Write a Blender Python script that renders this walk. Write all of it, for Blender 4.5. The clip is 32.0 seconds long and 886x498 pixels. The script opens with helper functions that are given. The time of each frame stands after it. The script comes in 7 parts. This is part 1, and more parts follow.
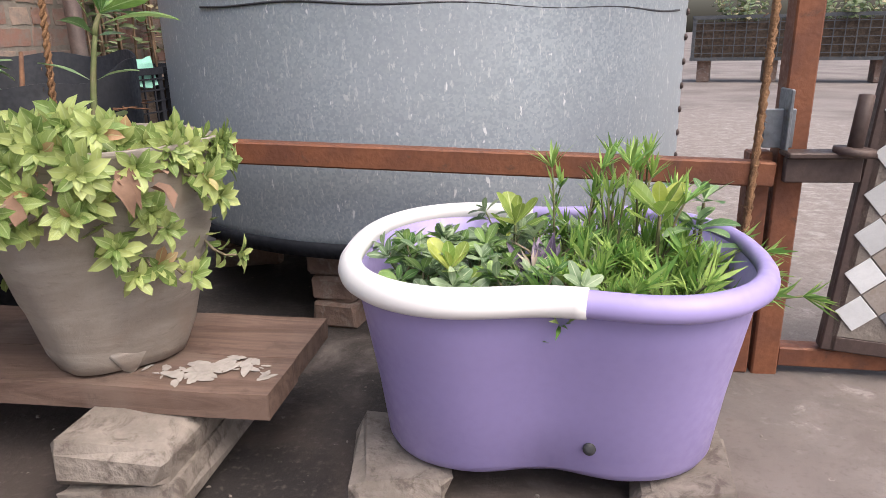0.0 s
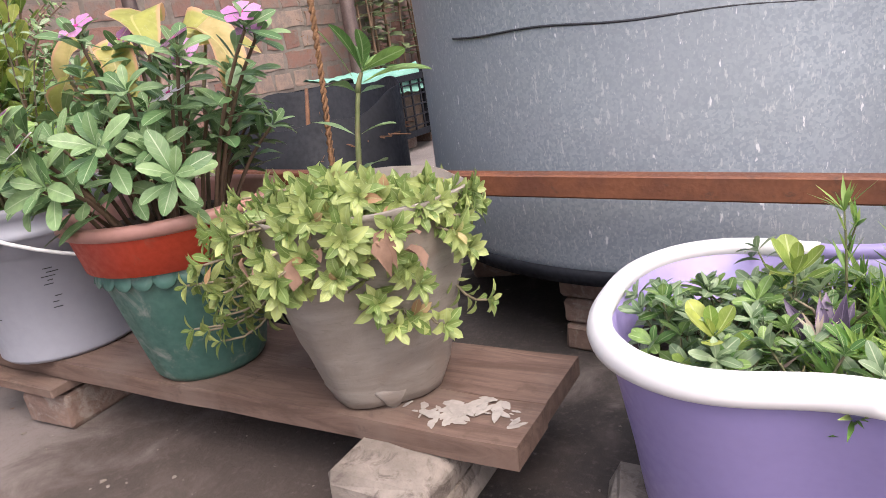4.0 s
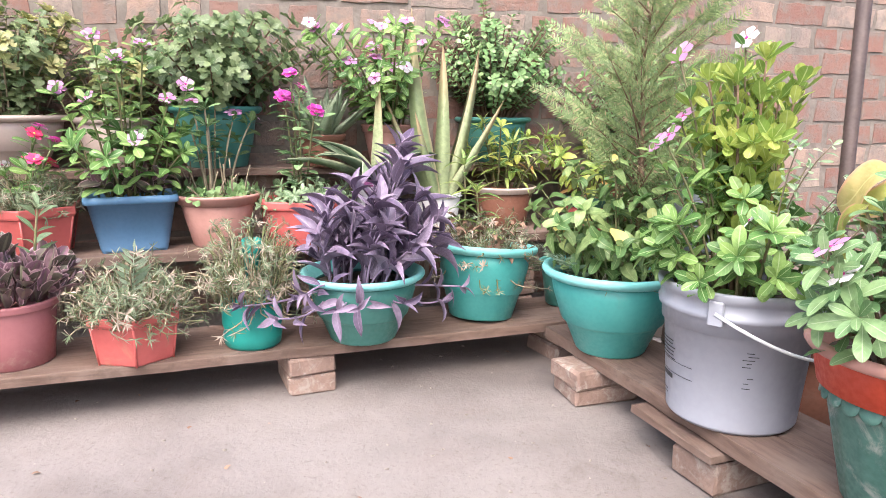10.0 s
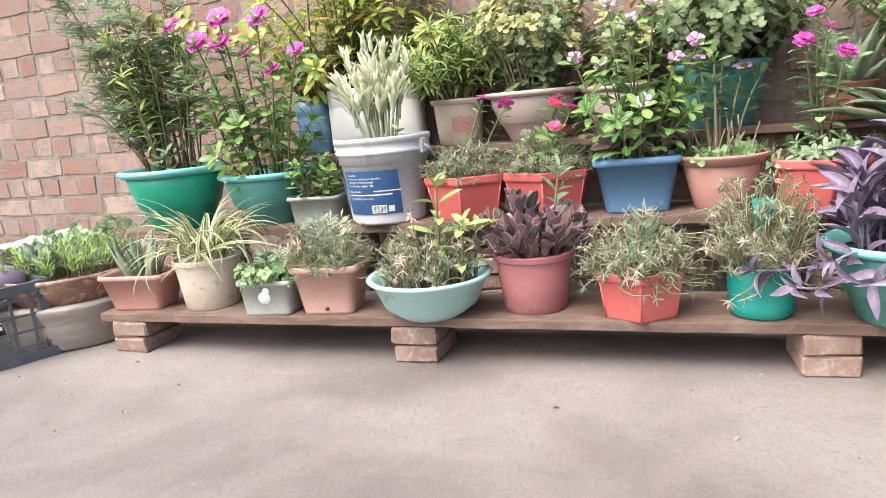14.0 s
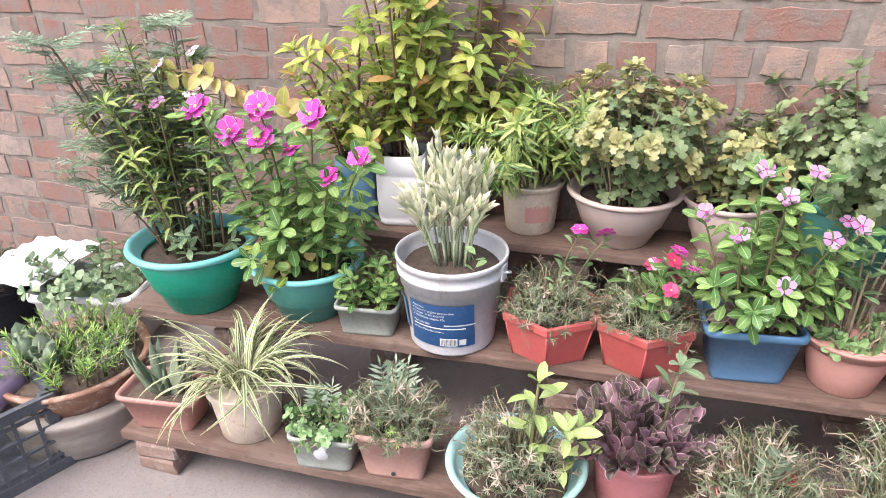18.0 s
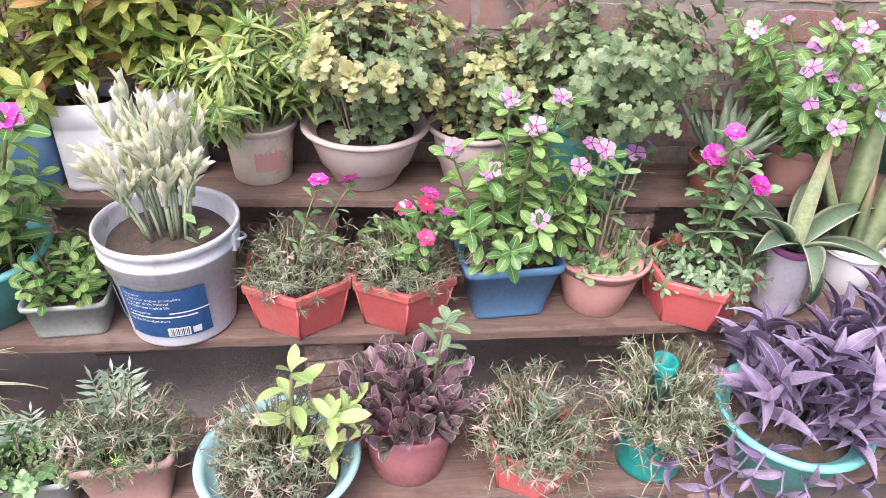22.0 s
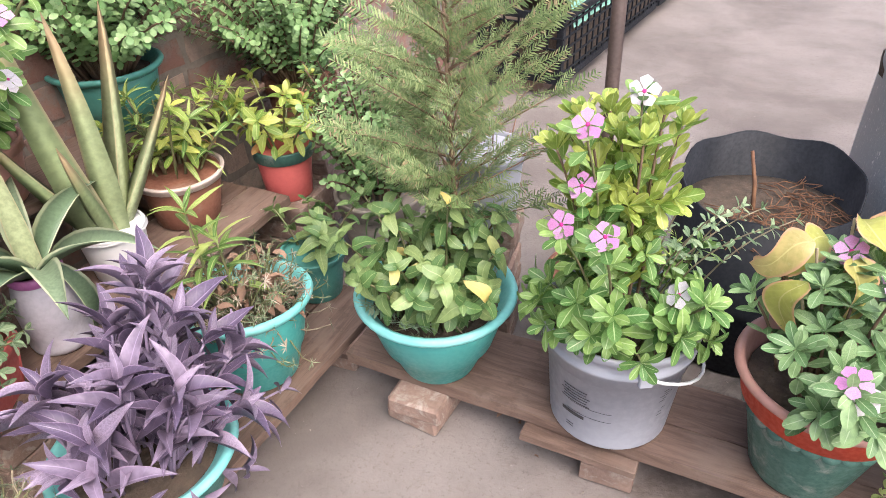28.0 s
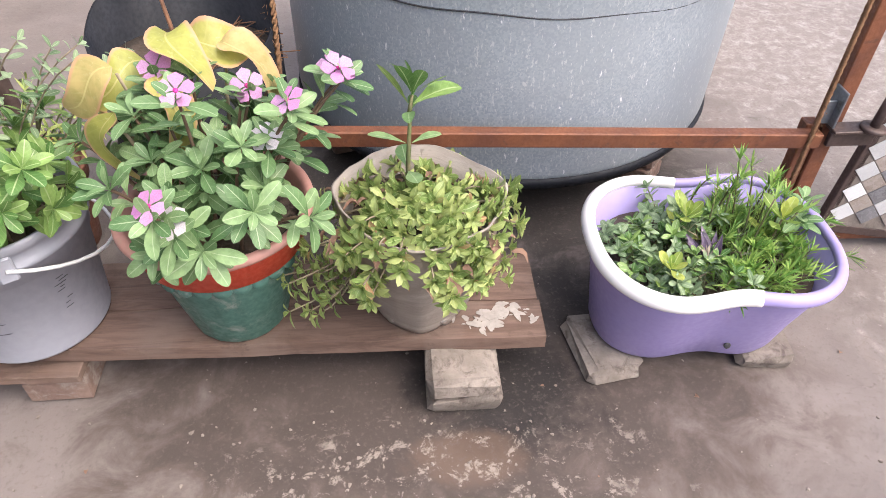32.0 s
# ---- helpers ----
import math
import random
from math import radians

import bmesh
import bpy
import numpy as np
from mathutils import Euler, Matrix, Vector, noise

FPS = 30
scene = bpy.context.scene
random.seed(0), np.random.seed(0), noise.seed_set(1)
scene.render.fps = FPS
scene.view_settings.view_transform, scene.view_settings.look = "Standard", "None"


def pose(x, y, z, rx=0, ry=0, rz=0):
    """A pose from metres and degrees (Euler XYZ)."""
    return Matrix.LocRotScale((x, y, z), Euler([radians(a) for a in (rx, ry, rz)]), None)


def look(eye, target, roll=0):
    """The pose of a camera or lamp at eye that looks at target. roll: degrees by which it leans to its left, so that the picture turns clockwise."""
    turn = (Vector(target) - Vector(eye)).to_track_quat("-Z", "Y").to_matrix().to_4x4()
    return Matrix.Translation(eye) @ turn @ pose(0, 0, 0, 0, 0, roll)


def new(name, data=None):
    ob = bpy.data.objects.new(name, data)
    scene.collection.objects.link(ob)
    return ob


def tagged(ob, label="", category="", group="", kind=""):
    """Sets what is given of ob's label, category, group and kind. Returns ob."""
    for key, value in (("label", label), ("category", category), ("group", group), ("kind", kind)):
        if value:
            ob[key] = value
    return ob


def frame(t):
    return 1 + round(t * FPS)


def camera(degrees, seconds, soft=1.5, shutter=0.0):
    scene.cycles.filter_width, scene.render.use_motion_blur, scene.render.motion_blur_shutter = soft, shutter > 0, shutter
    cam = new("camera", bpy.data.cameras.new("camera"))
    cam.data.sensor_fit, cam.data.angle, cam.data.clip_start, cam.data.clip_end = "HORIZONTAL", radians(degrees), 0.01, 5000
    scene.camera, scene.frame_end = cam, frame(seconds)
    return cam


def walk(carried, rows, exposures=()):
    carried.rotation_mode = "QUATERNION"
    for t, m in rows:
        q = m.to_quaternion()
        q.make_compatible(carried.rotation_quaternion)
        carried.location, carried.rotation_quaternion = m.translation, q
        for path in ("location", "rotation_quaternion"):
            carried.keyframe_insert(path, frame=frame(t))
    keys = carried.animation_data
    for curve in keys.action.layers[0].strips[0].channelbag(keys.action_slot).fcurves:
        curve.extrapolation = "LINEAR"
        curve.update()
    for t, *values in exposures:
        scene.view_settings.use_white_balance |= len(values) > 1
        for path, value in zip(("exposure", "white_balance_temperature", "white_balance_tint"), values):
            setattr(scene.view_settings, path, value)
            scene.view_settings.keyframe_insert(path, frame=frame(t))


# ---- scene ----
cam = camera(65.6, 32.0, 0.6)
PATH = [
    (0, (0.202, 0.29, 0.811), (-0.026, 2.187, 0.22), -1.1),
    (0.5, (0.253, 0.355, 0.832), (0.057, 2.236, 0.182), -0.6),
    (1, (0.287, 0.432, 0.837), (0.115, 2.281, 0.095), -0.8),
    (1.5, (0.311, 0.492, 0.854), (0.073, 2.308, 0.05), -2.2),
    (2, (0.335, 0.539, 0.873), (-0.04, 2.325, 0.055), -4.5),
    (2.5, (0.331, 0.539, 0.9), (-0.205, 2.315, 0.153), -8.6),
    (3, (0.327, 0.516, 0.891), (-0.42, 2.251, 0.234), -11.0),
    (3.5, (0.267, 0.433, 0.905), (-0.587, 2.126, 0.269), -10.1),
    (4, (0.205, 0.382, 0.927), (-0.73, 2.043, 0.323), -8.4),
    (4.5, (0.179, 0.329, 0.948), (-0.858, 1.937, 0.368), -7.7),
    (6.5, (-0.087, 0.207, 1.111), (-1.383, 1.647, 0.613), -10.8),
    (7, (-0.091, 0.162, 1.095), (-1.414, 1.579, 0.603), -9.3),
    (7.5, (-0.148, 0.096, 1.109), (-1.575, 1.42, 0.649), -5.8),
    (8, (-0.191, 0.005, 1.103), (-1.725, 1.218, 0.685), -1.7),
    (8.5, (-0.175, -0.037, 1.133), (-1.785, 1.083, 0.744), -0.6),
    (9, (-0.158, -0.097, 1.165), (-1.897, 0.831, 0.824), -2.0),
    (9.5, (-0.155, -0.093, 1.152), (-1.929, 0.759, 0.792), -0.3),
    (10, (-0.161, -0.131, 1.16), (-1.976, 0.609, 0.763), 0.5),
    (10.5, (-0.152, -0.152, 1.155), (-2.016, 0.456, 0.763), -0.4),
    (11, (-0.144, -0.183, 1.157), (-2.036, 0.32, 0.746), -0.4),
    (11.5, (-0.157, -0.189, 1.165), (-2.075, 0.165, 0.719), -0.7),
    (12, (-0.168, -0.241, 1.154), (-2.1, 0.018, 0.709), -0.7),
    (12.5, (-0.159, -0.298, 1.154), (-2.108, -0.217, 0.712), -2.3),
    (13, (-0.156, -0.299, 1.147), (-2.099, -0.458, 0.7), -2.8),
    (13.5, (-0.135, -0.314, 1.137), (-2.073, -0.583, 0.727), -3.4),
    (14, (-0.247, -0.286, 1.084), (-2.13, -0.823, 0.675), -5.1),
    (14.5, (-0.254, -0.331, 1.473), (-2.142, -0.787, 0.998), -5.8),
    (16.5, (-0.259, -0.655, 2.248), (-2.082, -0.88, 1.456), 1.0),
    (17, (-0.586, -0.66, 2.251), (-2.39, -1.003, 1.458), -0.6),
    (17.5, (-0.769, -0.702, 2.213), (-2.485, -1.089, 1.261), 0.2),
    (18, (-0.976, -0.962, 2.251), (-2.731, -1.355, 1.376), -0.9),
    (18.5, (-1.13, -1.244, 2.218), (-2.864, -1.632, 1.3), 0.1),
    (19, (-1.26, -1.331, 2.224), (-2.98, -1.629, 1.247), 0.3),
    (19.5, (-1.296, -1.321, 2.202), (-3.02, -1.525, 1.209), -0.0),
    (20, (-1.331, -1.261, 2.208), (-3.047, -1.385, 1.188), -0.4),
    (20.5, (-1.349, -1.216, 2.19), (-3.052, -1.221, 1.142), 0.7),
    (21, (-1.353, -1.147, 2.155), (-3.058, -1.032, 1.114), 1.5),
    (21.5, (-1.374, -1.046, 2.175), (-3.048, -0.836, 1.1), 2.9),
    (22, (-1.399, -0.895, 2.209), (-3.054, -0.612, 1.123), 2.8),
    (22.5, (-1.394, -0.775, 2.223), (-3.028, -0.417, 1.128), 2.9),
    (23, (-1.395, -0.664, 2.217), (-3.024, -0.256, 1.13), 3.4),
    (23.5, (-1.407, -0.542, 2.211), (-3.001, -0.026, 1.118), 3.9),
    (24, (-1.4, -0.421, 2.18), (-2.959, 0.197, 1.09), 4.4),
    (24.5, (-1.399, -0.348, 2.176), (-2.945, 0.294, 1.081), 3.8),
    (25, (-1.3, -0.2, 2.1), (-2.87, 0.465, 1.07), 1.4),
    (25.5, (-1.39, -0.2, 2.1), (-2.845, 0.72, 1.095), 1.6),
    (27.5, (-1.568, -0.243, 2.035), (-2.383, 1.025, 1.052), -2.9),
    (28, (-1.557, -0.186, 2.043), (-2.184, 1.150, 1.013), -2.2),
    (28.5, (-1.502, -0.124, 1.999), (-1.983, 1.240, 0.928), -2.2),
    (29, (-1.391, -0.060, 1.952), (-1.768, 1.305, 0.840), -2.6),
    (29.5, (-1.292, -0.068, 1.940), (-1.493, 1.327, 0.821), 0.4),
    (30, (-1.167, -0.064, 1.935), (-1.254, 1.323, 0.790), 1.5),
    (30.5, (-1.033, 0.013, 1.897), (-1.032, 1.370, 0.715), 2.4),
    (31, (-0.868, 0.019, 1.841), (-0.814, 1.368, 0.650), 1.6),
    (31.5, (-0.768, 0.041, 1.811), (-0.670, 1.367, 0.599), 1.3),
    (32, (-0.691, 0.042, 1.779), (-0.559, 1.359, 0.559), 1.3),
]
walk(cam, [(t, look(eye, target, roll)) for t, eye, target, roll in PATH], [(0.0, 0.77, 6550, 12), (1.5, 0.66, 6500, 13), (3.0, 0.68, 6450, 15), (4.0, 0.84, 6450, 16), (7.0, 1.42, 6250, 19), (9.0, 1.52, 6200, 14), (12.0, 1.7, 6300, 10), (13.0, 1.56, 6350, 9), (14.0, 1.48, 6350, 8), (17.0, 1.3, 6250, 11), (19.0, 1.22, 6050, 16), (20.0, 1.2, 6200, 13), (21.5, 1.26, 6000, 18), (23.0, 1.36, 5800, 22), (25.0, 1.43, 5850, 22), (28.0, 1.27, 6350, 12), (31.0, 1.2, 6450, 13), (32.0, 1.12, 6450, 13)])


# ---- world and light ----
world = bpy.data.worlds.new("sky")
scene.world = world
world.use_nodes = True
wn, wl = world.node_tree.nodes, world.node_tree.links
sky = wn.new("ShaderNodeTexSky")
sky.sky_type = "NISHITA"
sky.sun_disc = False
sky.sun_elevation = radians(55)
sky.sun_rotation = radians(122)
sky.air_density, sky.dust_density, sky.ozone_density = 1.0, 6.0, 0.6
wn["Background"].inputs["Strength"].default_value = 0.15
wl.new(sky.outputs["Color"], wn["Background"].inputs["Color"])
sun = new("sun", bpy.data.lights.new("sun", "SUN"))
sun.data.energy, sun.data.angle, sun.data.color = 1.5, radians(60), (1.0, 0.975, 0.94)
sun.matrix_world = look((0, 0, 0), (-0.35, 0.4, -1.0))


# ---- materials ----
def material(name, rough=0.6, metal=0.0):
    m = bpy.data.materials.new(name)
    m.use_nodes = True
    b = m.node_tree.nodes["Principled BSDF"]
    b.inputs["Roughness"].default_value, b.inputs["Metallic"].default_value = rough, metal
    return m, m.node_tree.nodes, m.node_tree.links, b


def col(c):
    return (c[0], c[1], c[2], 1.0)


def noise_node(n, l, vec, scale, detail=5.0, rough=0.55, dist=0.0):
    t = n.new("ShaderNodeTexNoise")
    t.inputs["Scale"].default_value, t.inputs["Detail"].default_value = scale, detail
    t.inputs["Roughness"].default_value, t.inputs["Distortion"].default_value = rough, dist
    if vec is not None:
        l.new(vec, t.inputs["Vector"])
    return t.outputs["Fac"]


def step(n, l, value, lo, hi, out_lo=0.0, out_hi=1.0):
    t = n.new("ShaderNodeMapRange")
    t.interpolation_type = "SMOOTHSTEP"
    for k, v in zip(("From Min", "From Max", "To Min", "To Max"), (lo, hi, out_lo, out_hi)):
        t.inputs[k].default_value = v
    l.new(value, t.inputs["Value"])
    return t.outputs["Result"]


def calc(n, l, op, a, b=None):
    t = n.new("ShaderNodeMath")
    t.operation = op
    for k, v in enumerate((a, b)):
        if v is None:
            continue
        if isinstance(v, (int, float)):
            t.inputs[k].default_value = v
        else:
            l.new(v, t.inputs[k])
    return t.outputs[0]


def mix(n, l, fac, a, b, blend="MIX"):
    t = n.new("ShaderNodeMix")
    t.data_type, t.blend_type = "RGBA", blend
    for k, v in ((0, fac), (6, a), (7, b)):
        if isinstance(v, (int, float)):
            t.inputs[k].default_value = v
        elif isinstance(v, tuple):
            t.inputs[k].default_value = col(v)
        else:
            l.new(v, t.inputs[k])
    return t.outputs[2]


def bump(n, l, b, height, strength, distance=0.01):
    t = n.new("ShaderNodeBump")
    t.inputs["Strength"].default_value, t.inputs["Distance"].default_value = strength, distance
    l.new(height, t.inputs["Height"])
    l.new(t.outputs["Normal"], b.inputs["Normal"])


def rand_of(n, l):
    a, b = n.new("ShaderNodeObjectInfo").outputs["Random"], n.new("ShaderNodeNewGeometry").outputs["Random Per Island"]
    return calc(n, l, "FRACT", calc(n, l, "ADD", a, b))


def coords(n, l):
    """Object coordinates, shifted at random from piece to piece."""
    t, o = n.new("ShaderNodeTexCoord"), n.new("ShaderNodeObjectInfo")
    c = n.new("ShaderNodeCombineXYZ")
    s = calc(n, l, "MULTIPLY", o.outputs["Random"], 37.0)
    for k in range(3):
        l.new(s, c.inputs[k])
    v = n.new("ShaderNodeVectorMath")
    l.new(t.outputs["Object"], v.inputs[0]), l.new(c.outputs[0], v.inputs[1])
    return v.outputs[0]


def plain(name, c1, c2, rough=0.5, metal=0.0, scale=6.0, fine=70.0, relief=0.15, dirt=None, dirt_at=0.62, spread=0.12, grain=0.35):
    """A surface of two tones with fine grain, optional dirt patches and a slight change from piece to piece."""
    m, n, l, b = material(name, rough, metal)
    v = coords(n, l)
    big, small = noise_node(n, l, v, scale), noise_node(n, l, v, fine, 3.0)
    c = mix(n, l, step(n, l, big, 0.35, 0.68), c1, c2)
    c = mix(n, l, step(n, l, small, 0.3, 0.75, 0.0, grain), c, tuple(0.6 * a for a in c1))
    if dirt:
        d = noise_node(n, l, v, scale * 1.7, 8.0, 0.7, 0.6)
        c = mix(n, l, step(n, l, d, dirt_at - 0.07, dirt_at + 0.1, 0.0, 0.8), c, dirt)
    r = n.new("ShaderNodeObjectInfo").outputs["Random"]
    h = n.new("ShaderNodeHueSaturation")
    l.new(step(n, l, r, 0.0, 1.0, 1.0 - spread, 1.0 + spread), h.inputs["Value"])
    l.new(c, h.inputs["Color"])
    l.new(h.outputs[0], b.inputs["Base Color"])
    l.new(step(n, l, small, 0.2, 0.8, max(rough - 0.1, 0.05), min(rough + 0.15, 1.0)), b.inputs["Roughness"])
    bump(n, l, b, calc(n, l, "ADD", calc(n, l, "MULTIPLY", big, 0.6), small), relief, 0.006)
    return m


def leafy(name, dark, light, vein=None, vein_at=0.1, edge=None, edge_at=0.72, tip=None, tip_at=0.8, rough=0.36, thin=0.3, bands=0.0, old=None, old_at=0.9, spot=0.0):
    """A leaf: two tones from leaf to leaf, a vein, an edge and a tip along its length, light passing through."""
    m, n, l, b = material(name, rough)
    dark, light, vein, edge, tip, old = (c and tuple(0.92 * a + 0.16 * (0.3 * c[0] + 0.55 * c[1] + 0.15 * c[2]) for a in c) for c in (dark, light, vein, edge, tip, old))
    r = rand_of(n, l)
    uv = n.new("ShaderNodeSeparateXYZ")
    l.new(n.new("ShaderNodeUVMap").outputs["UV"], uv.inputs[0])
    across = calc(n, l, "MULTIPLY", calc(n, l, "ABSOLUTE", calc(n, l, "SUBTRACT", uv.outputs[0], 0.5)), 2.0)
    along = uv.outputs[1]
    tc = n.new("ShaderNodeTexCoord").outputs["Object"]
    grain = noise_node(n, l, tc, 35.0, 4.0)
    c = mix(n, l, step(n, l, r, 0.05, 0.95), dark, light)
    c = mix(n, l, step(n, l, grain, 0.3, 0.75, 0.0, 0.5), c, tuple(0.55 * a for a in dark))
    if old:
        c = mix(n, l, step(n, l, r, old_at, old_at + 0.03), c, old)
    if spot:
        c = mix(n, l, step(n, l, noise_node(n, l, tc, 60.0, 6.0, 0.7), 0.58, 0.66, 0.0, spot), c, (0.75, 0.8, 0.55))
    if bands:
        w = n.new("ShaderNodeTexWave")
        w.inputs["Scale"].default_value, w.inputs["Distortion"].default_value = 9.0, 3.0
        l.new(tc, w.inputs["Vector"])
        c = mix(n, l, calc(n, l, "MULTIPLY", w.outputs["Fac"], bands), c, light)
    if tip:
        c = mix(n, l, step(n, l, along, tip_at - 0.2, tip_at + 0.2), c, tip)
    if edge:
        c = mix(n, l, step(n, l, across, edge_at - 0.08, edge_at + 0.08), c, edge)
    if vein:
        side = calc(n, l, "FRACT", calc(n, l, "MULTIPLY", calc(n, l, "SUBTRACT", along, calc(n, l, "MULTIPLY", across, 0.22)), 6.5))
        rib = step(n, l, calc(n, l, "ABSOLUTE", calc(n, l, "SUBTRACT", side, 0.5)), 0.03, 0.12, 0.1, 0.0)
        c = mix(n, l, rib, c, vein)
        c = mix(n, l, step(n, l, across, vein_at * 0.45, vein_at, 0.6, 0.0), c, vein)
    l.new(c, b.inputs["Base Color"])
    b.inputs["Specular IOR Level"].default_value = 0.35
    t = n.new("ShaderNodeBsdfTranslucent")
    l.new(c, t.inputs["Color"])
    s = n.new("ShaderNodeMixShader")
    s.inputs[0].default_value = thin
    l.new(b.outputs[0], s.inputs[1]), l.new(t.outputs[0], s.inputs[2])
    l.new(s.outputs[0], n["Material Output"].inputs["Surface"])
    bump(n, l, b, grain, 0.15, 0.004)
    return m


def brick_mat():
    m, n, l, b = material("brick", 0.9)
    v, r = coords(n, l), rand_of(n, l)
    ramp = n.new("ShaderNodeValToRGB")
    e = ramp.color_ramp.elements
    e[0].position, e[0].color = 0.0, col((0.215, 0.11, 0.088))
    e[1].position, e[1].color = 1.0, col((0.36, 0.285, 0.235))
    for p, c in ((0.25, (0.255, 0.142, 0.113)), (0.45, (0.225, 0.136, 0.112)), (0.62, (0.285, 0.188, 0.15)), (0.8, (0.35, 0.25, 0.2)), (0.9, (0.26, 0.2, 0.175))):
        e.new(p).color = col(c)
    l.new(r, ramp.inputs[0])
    g, f = noise_node(n, l, v, 9.0, 6.0, 0.65), noise_node(n, l, v, 45.0, 5.0, 0.7)
    c = mix(n, l, step(n, l, g, 0.4, 0.66, 0.0, 0.88), ramp.outputs[0], (0.205, 0.172, 0.153))
    c = mix(n, l, step(n, l, f, 0.5, 0.8, 0.0, 0.55), c, (0.16, 0.09, 0.075))
    l.new(c, b.inputs["Base Color"])
    bump(n, l, b, calc(n, l, "ADD", g, f), 0.8, 0.014)
    return m


def floor_mat():
    """Worn cement screed: pale, with pinkish and dark damp patches, scattered specks and shade painted under the tank.
    """
    m, n, l, b = material("cement_floor", 0.85)
    v = n.new("ShaderNodeTexCoord").outputs["Object"]
    xyz = n.new("ShaderNodeSeparateXYZ")
    l.new(v, xyz.inputs[0])
    big, mid = noise_node(n, l, v, 0.9, 6.0, 0.6, 0.3), noise_node(n, l, v, 5.0, 8.0, 0.65, 0.5)
    fine, speck = noise_node(n, l, v, 60.0, 4.0, 0.6), noise_node(n, l, v, 26.0, 6.0, 0.75)
    c = mix(n, l, step(n, l, big, 0.35, 0.62), (0.128, 0.109, 0.102), (0.213, 0.187, 0.177))
    c = mix(n, l, step(n, l, mid, 0.45, 0.7, 0.0, 0.5), c, (0.175, 0.145, 0.135))

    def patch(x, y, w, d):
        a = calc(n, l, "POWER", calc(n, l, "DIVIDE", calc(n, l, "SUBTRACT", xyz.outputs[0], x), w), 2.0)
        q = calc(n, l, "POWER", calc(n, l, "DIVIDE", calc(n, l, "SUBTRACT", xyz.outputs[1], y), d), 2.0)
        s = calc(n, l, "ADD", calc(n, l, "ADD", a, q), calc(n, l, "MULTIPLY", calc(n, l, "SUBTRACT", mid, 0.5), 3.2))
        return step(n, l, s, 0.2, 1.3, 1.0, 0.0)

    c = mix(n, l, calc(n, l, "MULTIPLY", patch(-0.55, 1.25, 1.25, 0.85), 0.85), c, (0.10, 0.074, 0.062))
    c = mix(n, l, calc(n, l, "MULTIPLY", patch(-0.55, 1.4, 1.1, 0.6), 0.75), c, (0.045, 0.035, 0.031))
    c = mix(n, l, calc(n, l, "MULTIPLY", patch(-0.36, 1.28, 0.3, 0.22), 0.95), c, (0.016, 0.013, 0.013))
    c = mix(n, l, calc(n, l, "MULTIPLY", patch(-0.5, 1.08, 0.17, 0.1), 0.35), c, (0.20, 0.13, 0.09))
    # shade under the raised tank, put into the floor colour
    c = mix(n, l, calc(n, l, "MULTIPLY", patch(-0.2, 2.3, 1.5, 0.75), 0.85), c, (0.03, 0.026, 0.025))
    lumps = noise_node(n, l, v, 14.0, 8.0, 0.8, 0.4)
    gate_side = patch(2.0, 4.6, 1.6, 4.2)
    c = mix(n, l, calc(n, l, "MULTIPLY", gate_side, 0.8), c, (0.27, 0.24, 0.225))
    c = mix(n, l, calc(n, l, "MULTIPLY", gate_side, step(n, l, lumps, 0.44, 0.56, 0.55, 0.0)), c, (0.15, 0.12, 0.11))
    c = mix(n, l, calc(n, l, "MULTIPLY", gate_side, step(n, l, lumps, 0.55, 0.63, 0.0, 0.7)), c, (0.36, 0.33, 0.31))
    pale = calc(n, l, "MULTIPLY", step(n, l, lumps, 0.54, 0.6), patch(-0.6, 0.85, 0.7, 0.4))
    c = mix(n, l, calc(n, l, "MULTIPLY", pale, 0.8), c, (0.30, 0.26, 0.225))
    c = mix(n, l, step(n, l, speck, 0.64, 0.7, 0.0, 0.6), c, (0.33, 0.295, 0.265))
    c = mix(n, l, step(n, l, fine, 0.52, 0.75, 0.0, 0.6), c, (0.12, 0.096, 0.086))
    scuff = noise_node(n, l, v, 18.0, 9.0, 0.8, 1.0)
    c = mix(n, l, step(n, l, scuff, 0.56, 0.66, 0.0, 0.45), c, (0.10, 0.08, 0.072))
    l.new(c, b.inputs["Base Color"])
    bump(n, l, b, calc(n, l, "ADD", calc(n, l, "ADD", mid, lumps), calc(n, l, "MULTIPLY", fine, 0.5)), 0.5, 0.012)
    return m


